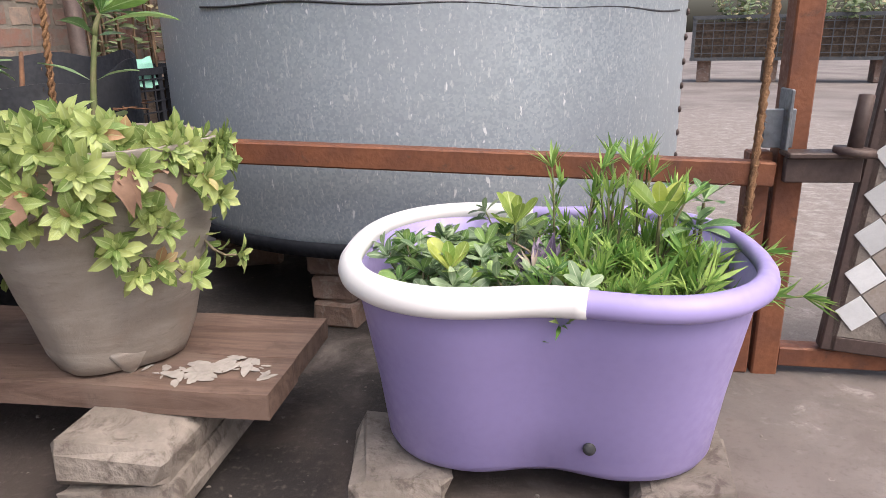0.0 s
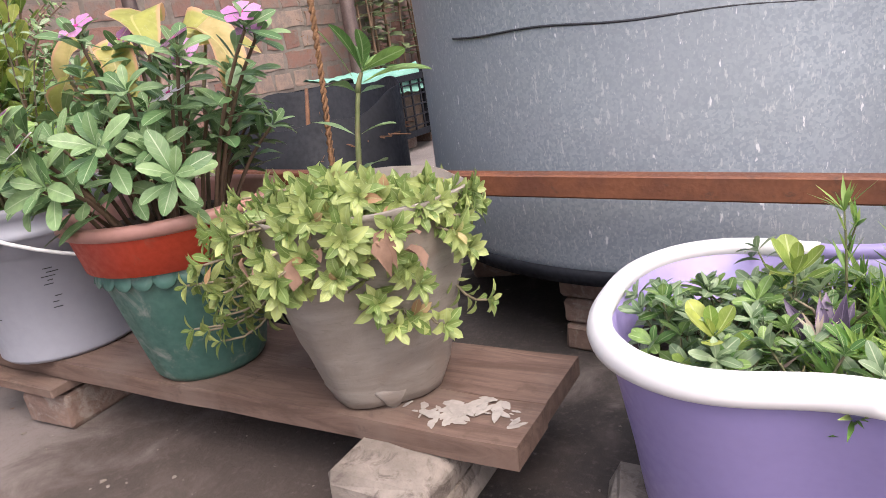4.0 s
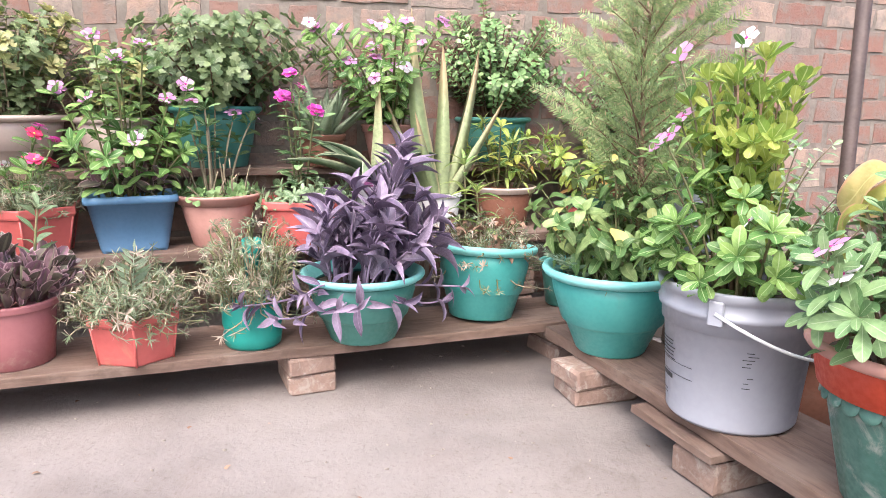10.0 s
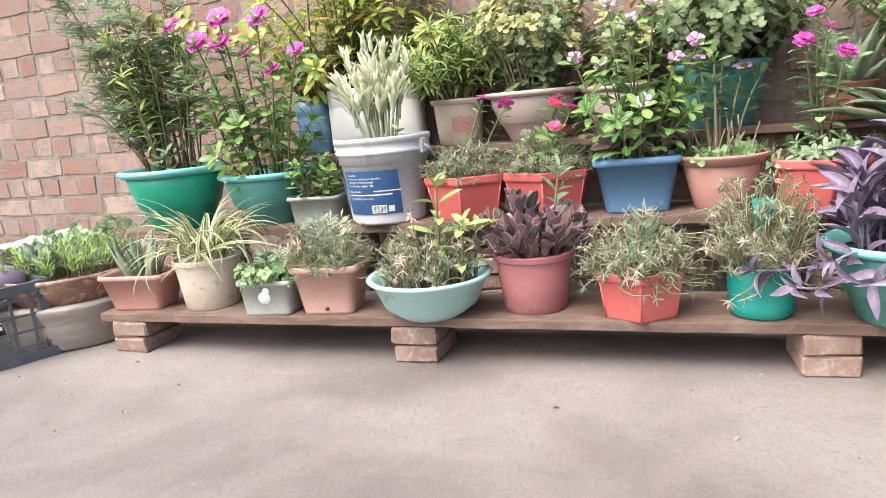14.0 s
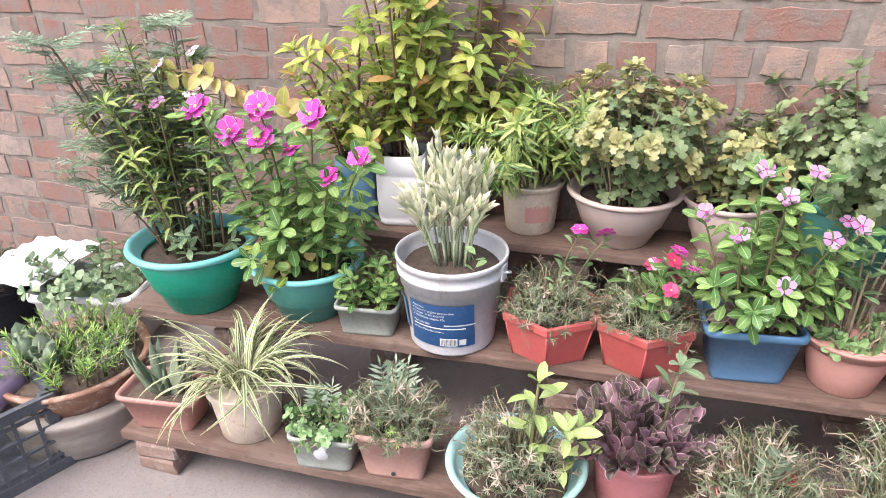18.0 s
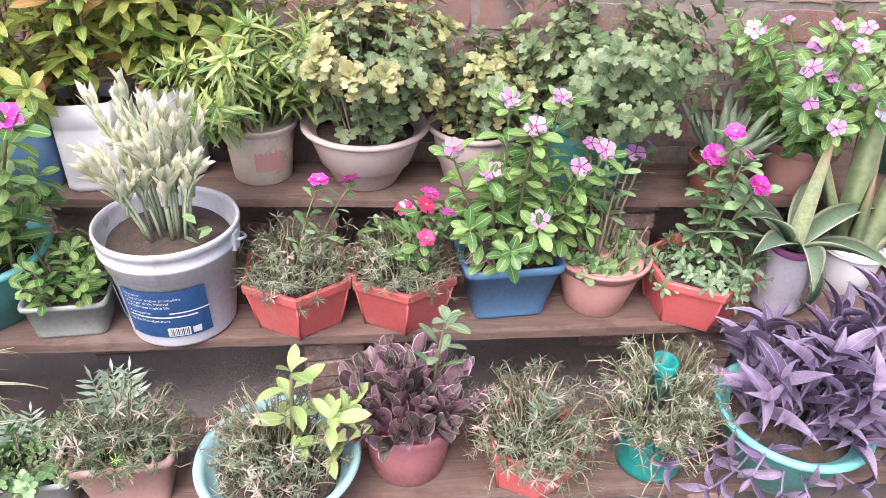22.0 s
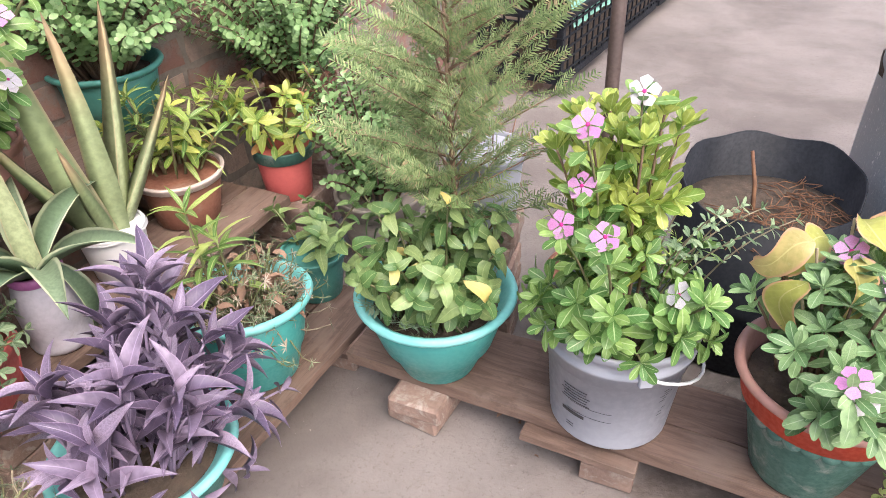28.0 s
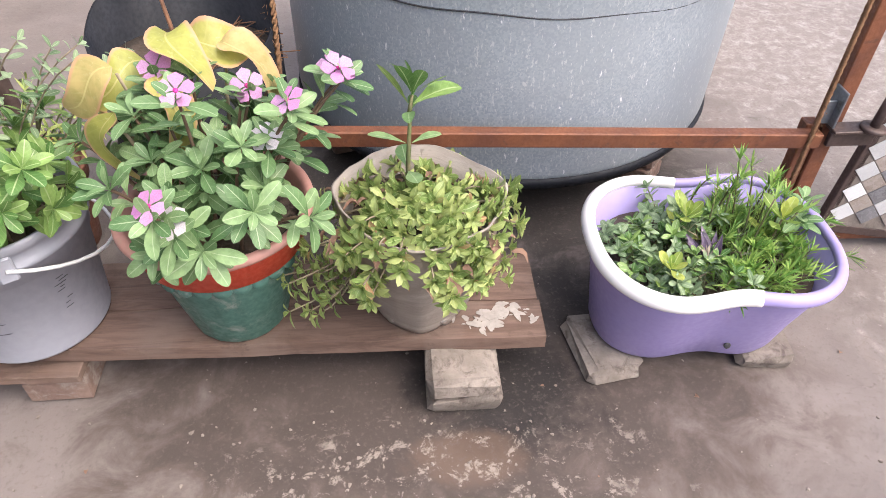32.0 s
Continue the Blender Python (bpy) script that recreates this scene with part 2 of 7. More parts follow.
def zinc_mat():
    """Galvanised sheet: blue-grey spangle with bright upright flecks."""
    m, n, l, b = material("galvanised_sheet", 0.5, 0.15)
    v = n.new("ShaderNodeTexCoord").outputs["Object"]
    mp = n.new("ShaderNodeMapping")
    mp.inputs["Scale"].default_value = (1, 1, 0.35)
    l.new(v, mp.inputs["Vector"])
    vo = n.new("ShaderNodeTexVoronoi")
    vo.inputs["Scale"].default_value = 150.0
    l.new(v, vo.inputs["Vector"])
    big, fl = noise_node(n, l, v, 2.0, 6.0, 0.6), noise_node(n, l, mp.outputs[0], 105.0, 4.0, 0.7)
    bw = n.new("ShaderNodeRGBToBW")
    l.new(vo.outputs["Color"], bw.inputs[0])
    c = mix(n, l, step(n, l, bw.outputs[0], 0.2, 0.8, 0.1, 0.75), (0.27, 0.315, 0.365), (0.40, 0.45, 0.495))
    c = mix(n, l, step(n, l, big, 0.4, 0.7, 0.0, 0.6), c, (0.31, 0.345, 0.385))
    c = mix(n, l, step(n, l, fl, 0.585, 0.64, 0.0, 0.85), c, (0.5, 0.53, 0.545))
    c = mix(n, l, step(n, l, noise_node(n, l, mp.outputs[0], 55.0, 3.0, 0.6), 0.68, 0.71, 0.0, 0.9), c, (0.72, 0.74, 0.75))
    l.new(c, b.inputs["Base Color"])
    l.new(step(n, l, bw.outputs[0], 0.2, 0.8, 0.4, 0.62), b.inputs["Roughness"])
    bump(n, l, b, big, 0.25, 0.02)
    return m


def wood_mat():
    m, n, l, b = material("weathered_plank", 0.85)
    v = coords(n, l)
    mp = n.new("ShaderNodeMapping")
    mp.inputs["Scale"].default_value = (1.0, 9.0, 7.0)
    l.new(v, mp.inputs["Vector"])
    g, f = noise_node(n, l, mp.outputs[0], 3.0, 8.0, 0.7, 1.1), noise_node(n, l, v, 4.0, 6.0, 0.6)
    s = noise_node(n, l, v, 11.0, 7.0, 0.7)
    c = mix(n, l, step(n, l, g, 0.3, 0.7), (0.095, 0.058, 0.044), (0.18, 0.118, 0.092))
    c = mix(n, l, step(n, l, f, 0.47, 0.7, 0.0, 0.5), c, (0.2, 0.15, 0.125))
    c = mix(n, l, step(n, l, s, 0.54, 0.66, 0.0, 0.55), c, (0.085, 0.056, 0.042))
    l.new(c, b.inputs["Base Color"])
    bump(n, l, b, g, 0.5, 0.006)
    return m


def bag_mat():
    """Old grey plastic with level bands of silt and small scuffs."""
    m, n, l, b = material("weathered_grey_bag", 0.5)
    v = coords(n, l)
    mp = n.new("ShaderNodeMapping")
    mp.inputs["Scale"].default_value = (1.0, 1.0, 3.5)
    l.new(v, mp.inputs["Vector"])
    band, blot = noise_node(n, l, mp.outputs[0], 4.0, 6.0, 0.6, 0.6), noise_node(n, l, v, 9.0, 7.0, 0.7, 0.4)
    fine = noise_node(n, l, mp.outputs[0], 40.0, 4.0, 0.6)
    c = mix(n, l, step(n, l, band, 0.32, 0.7), (0.23, 0.2, 0.175), (0.34, 0.305, 0.27))
    c = mix(n, l, step(n, l, blot, 0.5, 0.68, 0.0, 0.6), c, (0.25, 0.2, 0.165))
    c = mix(n, l, step(n, l, fine, 0.55, 0.75, 0.0, 0.4), c, (0.15, 0.125, 0.105))
    l.new(c, b.inputs["Base Color"])
    bump(n, l, b, calc(n, l, "ADD", band, calc(n, l, "MULTIPLY", blot, 0.5)), 0.4, 0.012)
    return m


BRICK, FLOOR, ZINC, WOOD = brick_mat(), floor_mat(), zinc_mat(), wood_mat()
MORTAR = plain("mortar", (0.26, 0.225, 0.195), (0.185, 0.155, 0.135), 0.95, scale=9, fine=50, relief=0.9)
OLD_BRICK = plain("old_brick", (0.27, 0.185, 0.15), (0.2, 0.132, 0.108), 0.9, scale=11, fine=60, relief=0.8, dirt=(0.33, 0.285, 0.25), dirt_at=0.55)
CEMENT = plain("cement_block", (0.27, 0.235, 0.205), (0.17, 0.145, 0.125), 0.9, scale=11, fine=60, relief=0.9, dirt=(0.09, 0.07, 0.06), dirt_at=0.56)
RUST = plain("rusty_iron", (0.225, 0.085, 0.042), (0.145, 0.056, 0.034), 0.6, 0.2, 9, 80, 0.25, (0.09, 0.045, 0.033), 0.6)
DARK_IRON = plain("brown_painted_iron", (0.085, 0.058, 0.052), (0.065, 0.044, 0.04), 0.55, 0.2, 9, 80, 0.2, (0.11, 0.075, 0.06))
STEEL = plain("worn_steel", (0.24, 0.26, 0.29), (0.15, 0.16, 0.18), 0.45, 0.6, 14, 90, 0.2, (0.13, 0.09, 0.07))
ROPE = plain("coir_rope", (0.30, 0.165, 0.085), (0.19, 0.1, 0.05), 0.95, scale=40, fine=160, relief=0.8)
BLACK = plain("black_plastic", (0.009, 0.0105, 0.015), (0.016, 0.018, 0.024), 0.6, scale=5, fine=60, relief=0.1, dirt=(0.055, 0.053, 0.052), dirt_at=0.7)
BLACK.node_tree.nodes["Principled BSDF"].inputs["Specular IOR Level"].default_value = 0.22
CRATE = plain("grey_crate_plastic", (0.055, 0.062, 0.072), (0.085, 0.09, 0.1), 0.55, scale=5, fine=60, relief=0.1, dirt=(0.13, 0.12, 0.11))
SOIL = plain("soil", (0.095, 0.068, 0.05), (0.055, 0.04, 0.03), 0.98, scale=20, fine=90, relief=1.0, dirt=(0.14, 0.11, 0.085))
STRAW = plain("dry_straw", (0.21, 0.105, 0.055), (0.13, 0.065, 0.04), 0.9, scale=20)
PURPLE = plain("lilac_plastic", (0.315, 0.265, 0.535), (0.33, 0.28, 0.55), 0.4, scale=3, fine=60, relief=0.02, dirt=(0.34, 0.3, 0.5), dirt_at=0.72, spread=0.02, grain=0.06)
WHITE = plain("white_plastic", (0.72, 0.71, 0.72), (0.67, 0.66, 0.67), 0.42, scale=4, fine=60, relief=0.03, dirt=(0.52, 0.49, 0.46), dirt_at=0.71, spread=0.03, grain=0.06)
GREYPOT = bag_mat()
TEAL = plain("teal_plastic", (0.055, 0.3, 0.28), (0.075, 0.345, 0.325), 0.42, scale=4, fine=60, relief=0.08, dirt=(0.11, 0.26, 0.22), dirt_at=0.66, grain=0.15)
TEAL_RIM = plain("pale_teal_rim", (0.15, 0.45, 0.44), (0.20, 0.50, 0.49), 0.45, scale=6, fine=60, relief=0.08, dirt=(0.25, 0.36, 0.34), dirt_at=0.64, grain=0.15)
GREEN = plain("green_plastic", (0.015, 0.27, 0.175), (0.02, 0.33, 0.22), 0.4, scale=4, fine=60, relief=0.08, dirt=(0.06, 0.2, 0.14), dirt_at=0.66, grain=0.15)
JUG = plain("dark_teal_plastic", (0.008, 0.19, 0.165), (0.012, 0.24, 0.205), 0.35, scale=4, fine=60, relief=0.05, dirt=(0.05, 0.17, 0.14), dirt_at=0.66, grain=0.1)
SEA = plain("dull_sea_green_plastic", (0.055, 0.205, 0.18), (0.075, 0.245, 0.215), 0.45, scale=4, fine=60, relief=0.08, dirt=(0.1, 0.2, 0.17), dirt_at=0.64, grain=0.15)
AQUA = plain("pale_aqua_enamel", (0.34, 0.56, 0.54), (0.38, 0.6, 0.58), 0.4, scale=4, fine=60, relief=0.03, dirt=(0.42, 0.54, 0.5), dirt_at=0.66, grain=0.1)
PAIL = plain("grey_pail_plastic", (0.335, 0.35, 0.41), (0.365, 0.38, 0.44), 0.42, scale=3, fine=40, relief=0.02, dirt=(0.31, 0.3, 0.32), dirt_at=0.7, grain=0.08)
PAIL_WHITE = plain("pale_pail_plastic", (0.52, 0.52, 0.54), (0.44, 0.44, 0.455), 0.45, scale=4, fine=60, relief=0.08, dirt=(0.33, 0.3, 0.28), dirt_at=0.63)
GREYBOX = plain("grey_green_plastic", (0.34, 0.37, 0.33), (0.27, 0.295, 0.265), 0.5, scale=5, fine=60, relief=0.1, dirt=(0.2, 0.19, 0.16))
PINK = plain("dusty_pink_plastic", (0.47, 0.29, 0.245), (0.42, 0.255, 0.215), 0.5, scale=5, fine=60, relief=0.08, dirt=(0.38, 0.31, 0.27), dirt_at=0.62, grain=0.15)
TERRA = plain("terracotta_plastic", (0.46, 0.245, 0.21), (0.42, 0.22, 0.185), 0.5, scale=5, fine=60, relief=0.05, dirt=(0.4, 0.27, 0.21), dirt_at=0.63, grain=0.15)
ROSE = plain("faded_rose_plastic", (0.38, 0.15, 0.158), (0.34, 0.13, 0.138), 0.45, scale=5, fine=60, relief=0.08, dirt=(0.42, 0.25, 0.22), dirt_at=0.62, grain=0.15)
RED = plain("red_plastic", (0.52, 0.118, 0.108), (0.47, 0.1, 0.094), 0.42, scale=5, fine=60, relief=0.05, dirt=(0.42, 0.18, 0.13), dirt_at=0.62, grain=0.15)
REDPAINT = plain("red_paint", (0.6, 0.07, 0.03), (0.52, 0.07, 0.04), 0.5, scale=6, fine=60, relief=0.12, dirt=(0.42, 0.2, 0.13), dirt_at=0.66)
GREENPAINT = plain("worn_green_paint", (0.055, 0.145, 0.12), (0.08, 0.18, 0.15), 0.45, scale=7, fine=60, relief=0.1, dirt=(0.3, 0.32, 0.29), dirt_at=0.58)
BLUE = plain("blue_plastic", (0.085, 0.185, 0.315), (0.105, 0.215, 0.365), 0.42, scale=5, fine=60, relief=0.06, dirt=(0.12, 0.2, 0.31), dirt_at=0.64, grain=0.15)
LABEL_BLUE = plain("navy_label", (0.02, 0.065, 0.17), (0.03, 0.085, 0.2), 0.4, scale=5, fine=60, relief=0.04, dirt=(0.1, 0.14, 0.22), dirt_at=0.7)
CREAM = plain("stained_cream_plastic", (0.58, 0.50, 0.41), (0.50, 0.42, 0.335), 0.55, scale=6, fine=60, relief=0.1, dirt=(0.32, 0.22, 0.15), dirt_at=0.6)
BEIGE = plain("beige_pink_plastic", (0.53, 0.43, 0.39), (0.48, 0.385, 0.345), 0.5, scale=5, fine=60, relief=0.08, dirt=(0.36, 0.28, 0.24), dirt_at=0.63, grain=0.15)
BROWN = plain("brown_plastic", (0.245, 0.105, 0.07), (0.20, 0.085, 0.057), 0.5, scale=5, fine=60, relief=0.1, dirt=(0.26, 0.17, 0.13))
LILAC = plain("pale_lilac_ceramic", (0.50, 0.47, 0.52), (0.43, 0.40, 0.45), 0.4, scale=5, fine=60, relief=0.08, dirt=(0.33, 0.3, 0.29), dirt_at=0.62)
MAUVE = plain("mauve_band", (0.33, 0.10, 0.26), (0.29, 0.085, 0.23), 0.45)
CLOTH = plain("mint_cloth", (0.16, 0.38, 0.30), (0.22, 0.45, 0.37), 0.9, scale=9, fine=120, relief=0.4)
RAG = plain("grey_rag", (0.26, 0.28, 0.275), (0.2, 0.215, 0.215), 0.9, scale=12, fine=120, relief=0.5)
CHALK = plain("white_paint_flakes", (0.36, 0.33, 0.305), (0.29, 0.265, 0.24), 0.9, scale=20)
EU_STEM = plain("pale_euphorbia_stem", (0.30, 0.36, 0.22), (0.42, 0.46, 0.32), 0.6, scale=20)
STEM = plain("green_stem", (0.13, 0.16, 0.06), (0.2, 0.15, 0.09), 0.7, scale=20)
WOODY = plain("woody_stem", (0.20, 0.13, 0.085), (0.14, 0.09, 0.06), 0.85, scale=20)
PALE_STEM = plain("pale_stem", (0.31, 0.26, 0.18), (0.22, 0.18, 0.115), 0.8, scale=20)
INK = plain("dark_print", (0.03, 0.032, 0.04), (0.045, 0.045, 0.05), 0.5)
PRINT_WHITE = plain("white_print", (0.72, 0.73, 0.75), (0.66, 0.67, 0.69), 0.5)

VINCA = leafy("periwinkle_leaf", (0.085, 0.195, 0.058), (0.25, 0.4, 0.155), vein=(0.4, 0.5, 0.3), vein_at=0.09, rough=0.4, thin=0.22)
VINCA_LIME = leafy("lime_periwinkle_leaf", (0.2, 0.34, 0.035), (0.58, 0.64, 0.09), vein=(0.62, 0.68, 0.28), vein_at=0.11, thin=0.4)
VINCA_LIVELY = leafy("bright_periwinkle_leaf", (0.075, 0.2, 0.035), (0.27, 0.44, 0.09), vein=(0.46, 0.57, 0.28), vein_at=0.12)
VINCA_GREY = leafy("grey_green_leaf", (0.13, 0.23, 0.10), (0.34, 0.46, 0.25), vein=(0.44, 0.52, 0.32), vein_at=0.12)
PETUNIA = leafy("yellow_green_leaf", (0.19, 0.305, 0.06), (0.49, 0.57, 0.165), vein=(0.46, 0.55, 0.24), vein_at=0.12, old=(0.42, 0.23, 0.11), old_at=0.965)
YELLOW = leafy("yellowing_leaf", (0.42, 0.43, 0.065), (0.56, 0.4, 0.16), vein=(0.6, 0.55, 0.2), vein_at=0.06, edge=(0.58, 0.33, 0.17), edge_at=0.86, tip=(0.52, 0.3, 0.14), tip_at=0.97, thin=0.35, spot=0.15)
HEART = leafy("purple_leaf", (0.095, 0.065, 0.125), (0.28, 0.21, 0.31), vein=(0.3, 0.22, 0.34), vein_at=0.08, edge=(0.32, 0.22, 0.34), edge_at=0.94, rough=0.4, thin=0.1)
RHOEO = leafy("purple_green_leaf", (0.085, 0.075, 0.055), (0.28, 0.13, 0.19), vein=(0.2, 0.19, 0.12), vein_at=0.25, edge=(0.5, 0.32, 0.36), edge_at=0.9, rough=0.33, thin=0.08)
SPIDER = leafy("striped_strap_leaf", (0.14, 0.22, 0.06), (0.27, 0.34, 0.12), edge=(0.57, 0.54, 0.33), edge_at=0.5, tip=(0.5, 0.4, 0.22), tip_at=0.98, thin=0.25)
ALOE = leafy("aloe_leaf", (0.22, 0.29, 0.12), (0.33, 0.38, 0.19), tip=(0.42, 0.29, 0.15), tip_at=0.72, rough=0.5, thin=0.05, edge=(0.4, 0.33, 0.18), edge_at=0.94)
AGAVE = leafy("striped_agave_leaf", (0.105, 0.17, 0.09), (0.16, 0.22, 0.12), edge=(0.42, 0.46, 0.27), edge_at=0.8, rough=0.5, thin=0.05)
GREY_ALOE = leafy("grey_succulent_leaf", (0.15, 0.215, 0.125), (0.235, 0.29, 0.18), rough=0.5, thin=0.08)
JADE = leafy("small_round_leaf", (0.125, 0.26, 0.07), (0.29, 0.45, 0.17), rough=0.38, thin=0.15)
MUM = leafy("lobed_leaf", (0.095, 0.16, 0.055), (0.27, 0.345, 0.145), vein=(0.32, 0.38, 0.2), vein_at=0.05)
MUM_YELLOW = leafy("yellowing_lobed_leaf", (0.23, 0.265, 0.075), (0.5, 0.45, 0.17), vein=(0.46, 0.43, 0.2), vein_at=0.06)
CROTON = leafy("yellow_green_shrub_leaf", (0.19, 0.33, 0.035), (0.56, 0.58, 0.08), vein=(0.58, 0.6, 0.2), old=(0.58, 0.28, 0.09), old_at=0.93, thin=0.42)
NARROW = leafy("narrow_leaf", (0.1, 0.22, 0.035), (0.42, 0.5, 0.1), vein=(0.48, 0.53, 0.22), vein_at=0.16)
MOSS = leafy("moss_rose_leaf", (0.12, 0.17, 0.085), (0.31, 0.36, 0.21), old=(0.42, 0.31, 0.25), old_at=0.9)
MOSS_LIVELY = leafy("bright_moss_rose_leaf", (0.15, 0.34, 0.05), (0.44, 0.62, 0.12), thin=0.4)
DRY = leafy("dry_leaf", (0.20, 0.11, 0.07), (0.34, 0.20, 0.13), rough=0.8, thin=0.15)
EUPHORBIA = leafy("white_green_leaf", (0.46, 0.52, 0.3), (0.74, 0.74, 0.5), tip=(0.8, 0.78, 0.58), tip_at=0.6, thin=0.25)
KALANCHOE = leafy("pale_succulent_leaf", (0.24, 0.36, 0.08), (0.4, 0.5, 0.14), vein=(0.42, 0.52, 0.27), thin=0.15)
BASIL = leafy("soft_green_leaf", (0.085, 0.19, 0.045), (0.29, 0.4, 0.125), vein=(0.38, 0.46, 0.18), vein_at=0.07, old=(0.6, 0.46, 0.1), old_at=0.96)
FERN = leafy("feathery_leaf", (0.19, 0.29, 0.17), (0.42, 0.52, 0.36), thin=0.35)
THUJA = leafy("thuja_leaf", (0.18, 0.285, 0.1), (0.42, 0.51, 0.2), old=(0.42, 0.32, 0.18), old_at=0.9, thin=0.35)
VINE = leafy("vine_leaf", (0.12, 0.18, 0.075), (0.25, 0.32, 0.15), old=(0.35, 0.3, 0.17), old_at=0.85)
PETAL = leafy("pink_petal", (0.56, 0.2, 0.49), (0.66, 0.35, 0.62), thin=0.25)
PETAL_HOT = leafy("magenta_petal", (0.6, 0.0, 0.33), (0.68, 0.05, 0.46), edge=(0.76, 0.4, 0.66), edge_at=0.93, thin=0.25)
PETAL_RED = leafy("crimson_petal", (0.68, 0.02, 0.12), (0.75, 0.06, 0.25), thin=0.3)
PETAL_WHITE = leafy("white_petal", (0.66, 0.6, 0.66), (0.72, 0.66, 0.72), thin=0.3)
EYE_PINK = plain("flower_eye", (0.6, 0.03, 0.25), (0.5, 0.02, 0.2), 0.6)
EYE_YELLOW = plain("yellow_flower_eye", (0.75, 0.6, 0.1), (0.7, 0.5, 0.08), 0.6)


# ---- mesh helpers ----
rng = random.Random(7)


def mesh_of(name, verts, faces, mats, uvs=None, smooth=True, slots=None):
    me = bpy.data.meshes.new(name)
    me.from_pydata([tuple(v) for v in verts], [], faces)
    for m in mats if isinstance(mats, (list, tuple)) else [mats]:
        me.materials.append(m)
    if uvs is not None:
        layer = me.uv_layers.new(name="UVMap")
        flat = np.asarray(uvs, float)[[i for f in faces for i in f]].ravel()
        layer.data.foreach_set("uv", flat)
    if slots is not None:
        me.polygons.foreach_set("material_index", slots)
    if smooth:
        me.polygons.foreach_set("use_smooth", [True] * len(faces))
    me.update()
    return me


def part(name, mesh, parent, label="", m=None, kind=""):
    ob = new(name, mesh)
    ob.parent = parent
    if m is not None:
        ob.matrix_basis = m
    return tagged(ob, label, kind=kind)


def thing(name, m, label, category, group="", kind=""):
    ob = new(name)
    ob.empty_display_size = 0.05
    ob.matrix_basis = m
    return tagged(ob, label, category, group, kind)


def solid(name, mesh, m, label, category, group="", kind=""):
    ob = new(name, mesh)
    ob.matrix_basis = m
    return tagged(ob, label, category, group, kind)


class Heap:
    """Gathers pieces into one mesh."""

    def __init__(self):
        self.v, self.f, self.uv = [], [], []

    def add(self, verts, faces, uvs=None, m=None):
        k = len(self.v)
        verts = np.asarray(verts, float)
        if m is not None:
            a = np.array(m)
            verts = verts @ a[:3, :3].T + a[:3, 3]
        self.v.extend(map(tuple, verts))
        self.f.extend(tuple(i + k for i in f) for f in faces)
        self.uv.extend(uvs if uvs is not None else [(0.5, 0.5)] * len(verts))

    def mesh(self, name, mat, smooth=True):
        return mesh_of(name, self.v, self.f, mat, self.uv, smooth)


def lathe(profile, n=36, outline=None, wobble=0.0, close=True, seed=1):
    """Rings of a profile (radius, height), from the outer foot over the rim to the inside."""
    r = random.Random(seed)
    ph = [r.uniform(0, 6.28) for _ in range(3)]
    v, f = [], []
    for rad, z in profile:
        for k in range(n):
            a = 2 * math.pi * k / n
            q = rad * (1 + wobble * (math.sin(2 * a + ph[0] + 3 * z) + 0.6 * math.sin(3 * a + ph[1]) + 0.5 * math.sin(5 * a + ph[2] + 9 * z)))
            ox, oy = outline(a) if outline else (math.cos(a), math.sin(a))
            v.append((q * ox, q * oy, z))
    m = len(profile)
    for i in range(m - 1):
        for k in range(n):
            f.append((i * n + k, i * n + (k + 1) % n, (i + 1) * n + (k + 1) % n, (i + 1) * n + k))
    if close:
        f.append(tuple(range(n - 1, -1, -1)))
        f.append(tuple((m - 1) * n + k for k in range(n)))
    return v, f


def block(x0, x1, y0, y1, z0, z1, bevel=0.006, taper=1.0, jitter=0.0, seed=0):
    """A box with cut edges; taper narrows its foot."""
    r = random.Random(seed)
    bm = bmesh.new()
    bmesh.ops.create_cube(bm, size=1.0)
    for q in bm.verts:
        k = taper if q.co.z < 0 else 1.0
        q.co = Vector(((x0 + x1) / 2 + q.co.x * (x1 - x0) * k, (y0 + y1) / 2 + q.co.y * (y1 - y0) * k, (z0 + z1) / 2 + q.co.z * (z1 - z0)))
    if bevel:
        bmesh.ops.bevel(bm, geom=bm.edges[:], offset=bevel, segments=1, affect="EDGES")
    if jitter:
        for q in bm.verts:
            q.co += Vector((r.uniform(-1, 1), r.uniform(-1, 1), r.uniform(-1, 1))) * jitter
    bm.verts.ensure_lookup_table()
    v, f = [tuple(q.co) for q in bm.verts], [tuple(q.index for q in p.verts) for p in bm.faces]
    bm.free()
    return v, f


def tube(points, radius, sides=6, end=None):
    """A round bar along points; its radius runs to end."""
    pts = [Vector(p) for p in points]
    v, f = [], []
    for i, p in enumerate(pts):
        d = (pts[min(i + 1, len(pts) - 1)] - pts[max(i - 1, 0)]).normalized()
        a = d.orthogonal().normalized() if abs(d.z) > 0.98 else d.cross(Vector((0, 0, 1))).normalized()
        b = d.cross(a)
        q = radius if end is None else radius + (end - radius) * i / max(len(pts) - 1, 1)
        v += [tuple(p + a * q * math.cos(2 * math.pi * k / sides) + b * q * math.sin(2 * math.pi * k / sides)) for k in range(sides)]
    for i in range(len(pts) - 1):
        f += [(i * sides + k, i * sides + (k + 1) % sides, (i + 1) * sides + (k + 1) % sides, (i + 1) * sides + k) for k in range(sides)]
    f += [tuple(range(sides - 1, -1, -1)), tuple((len(pts) - 1) * sides + k for k in range(sides))]
    return v, f


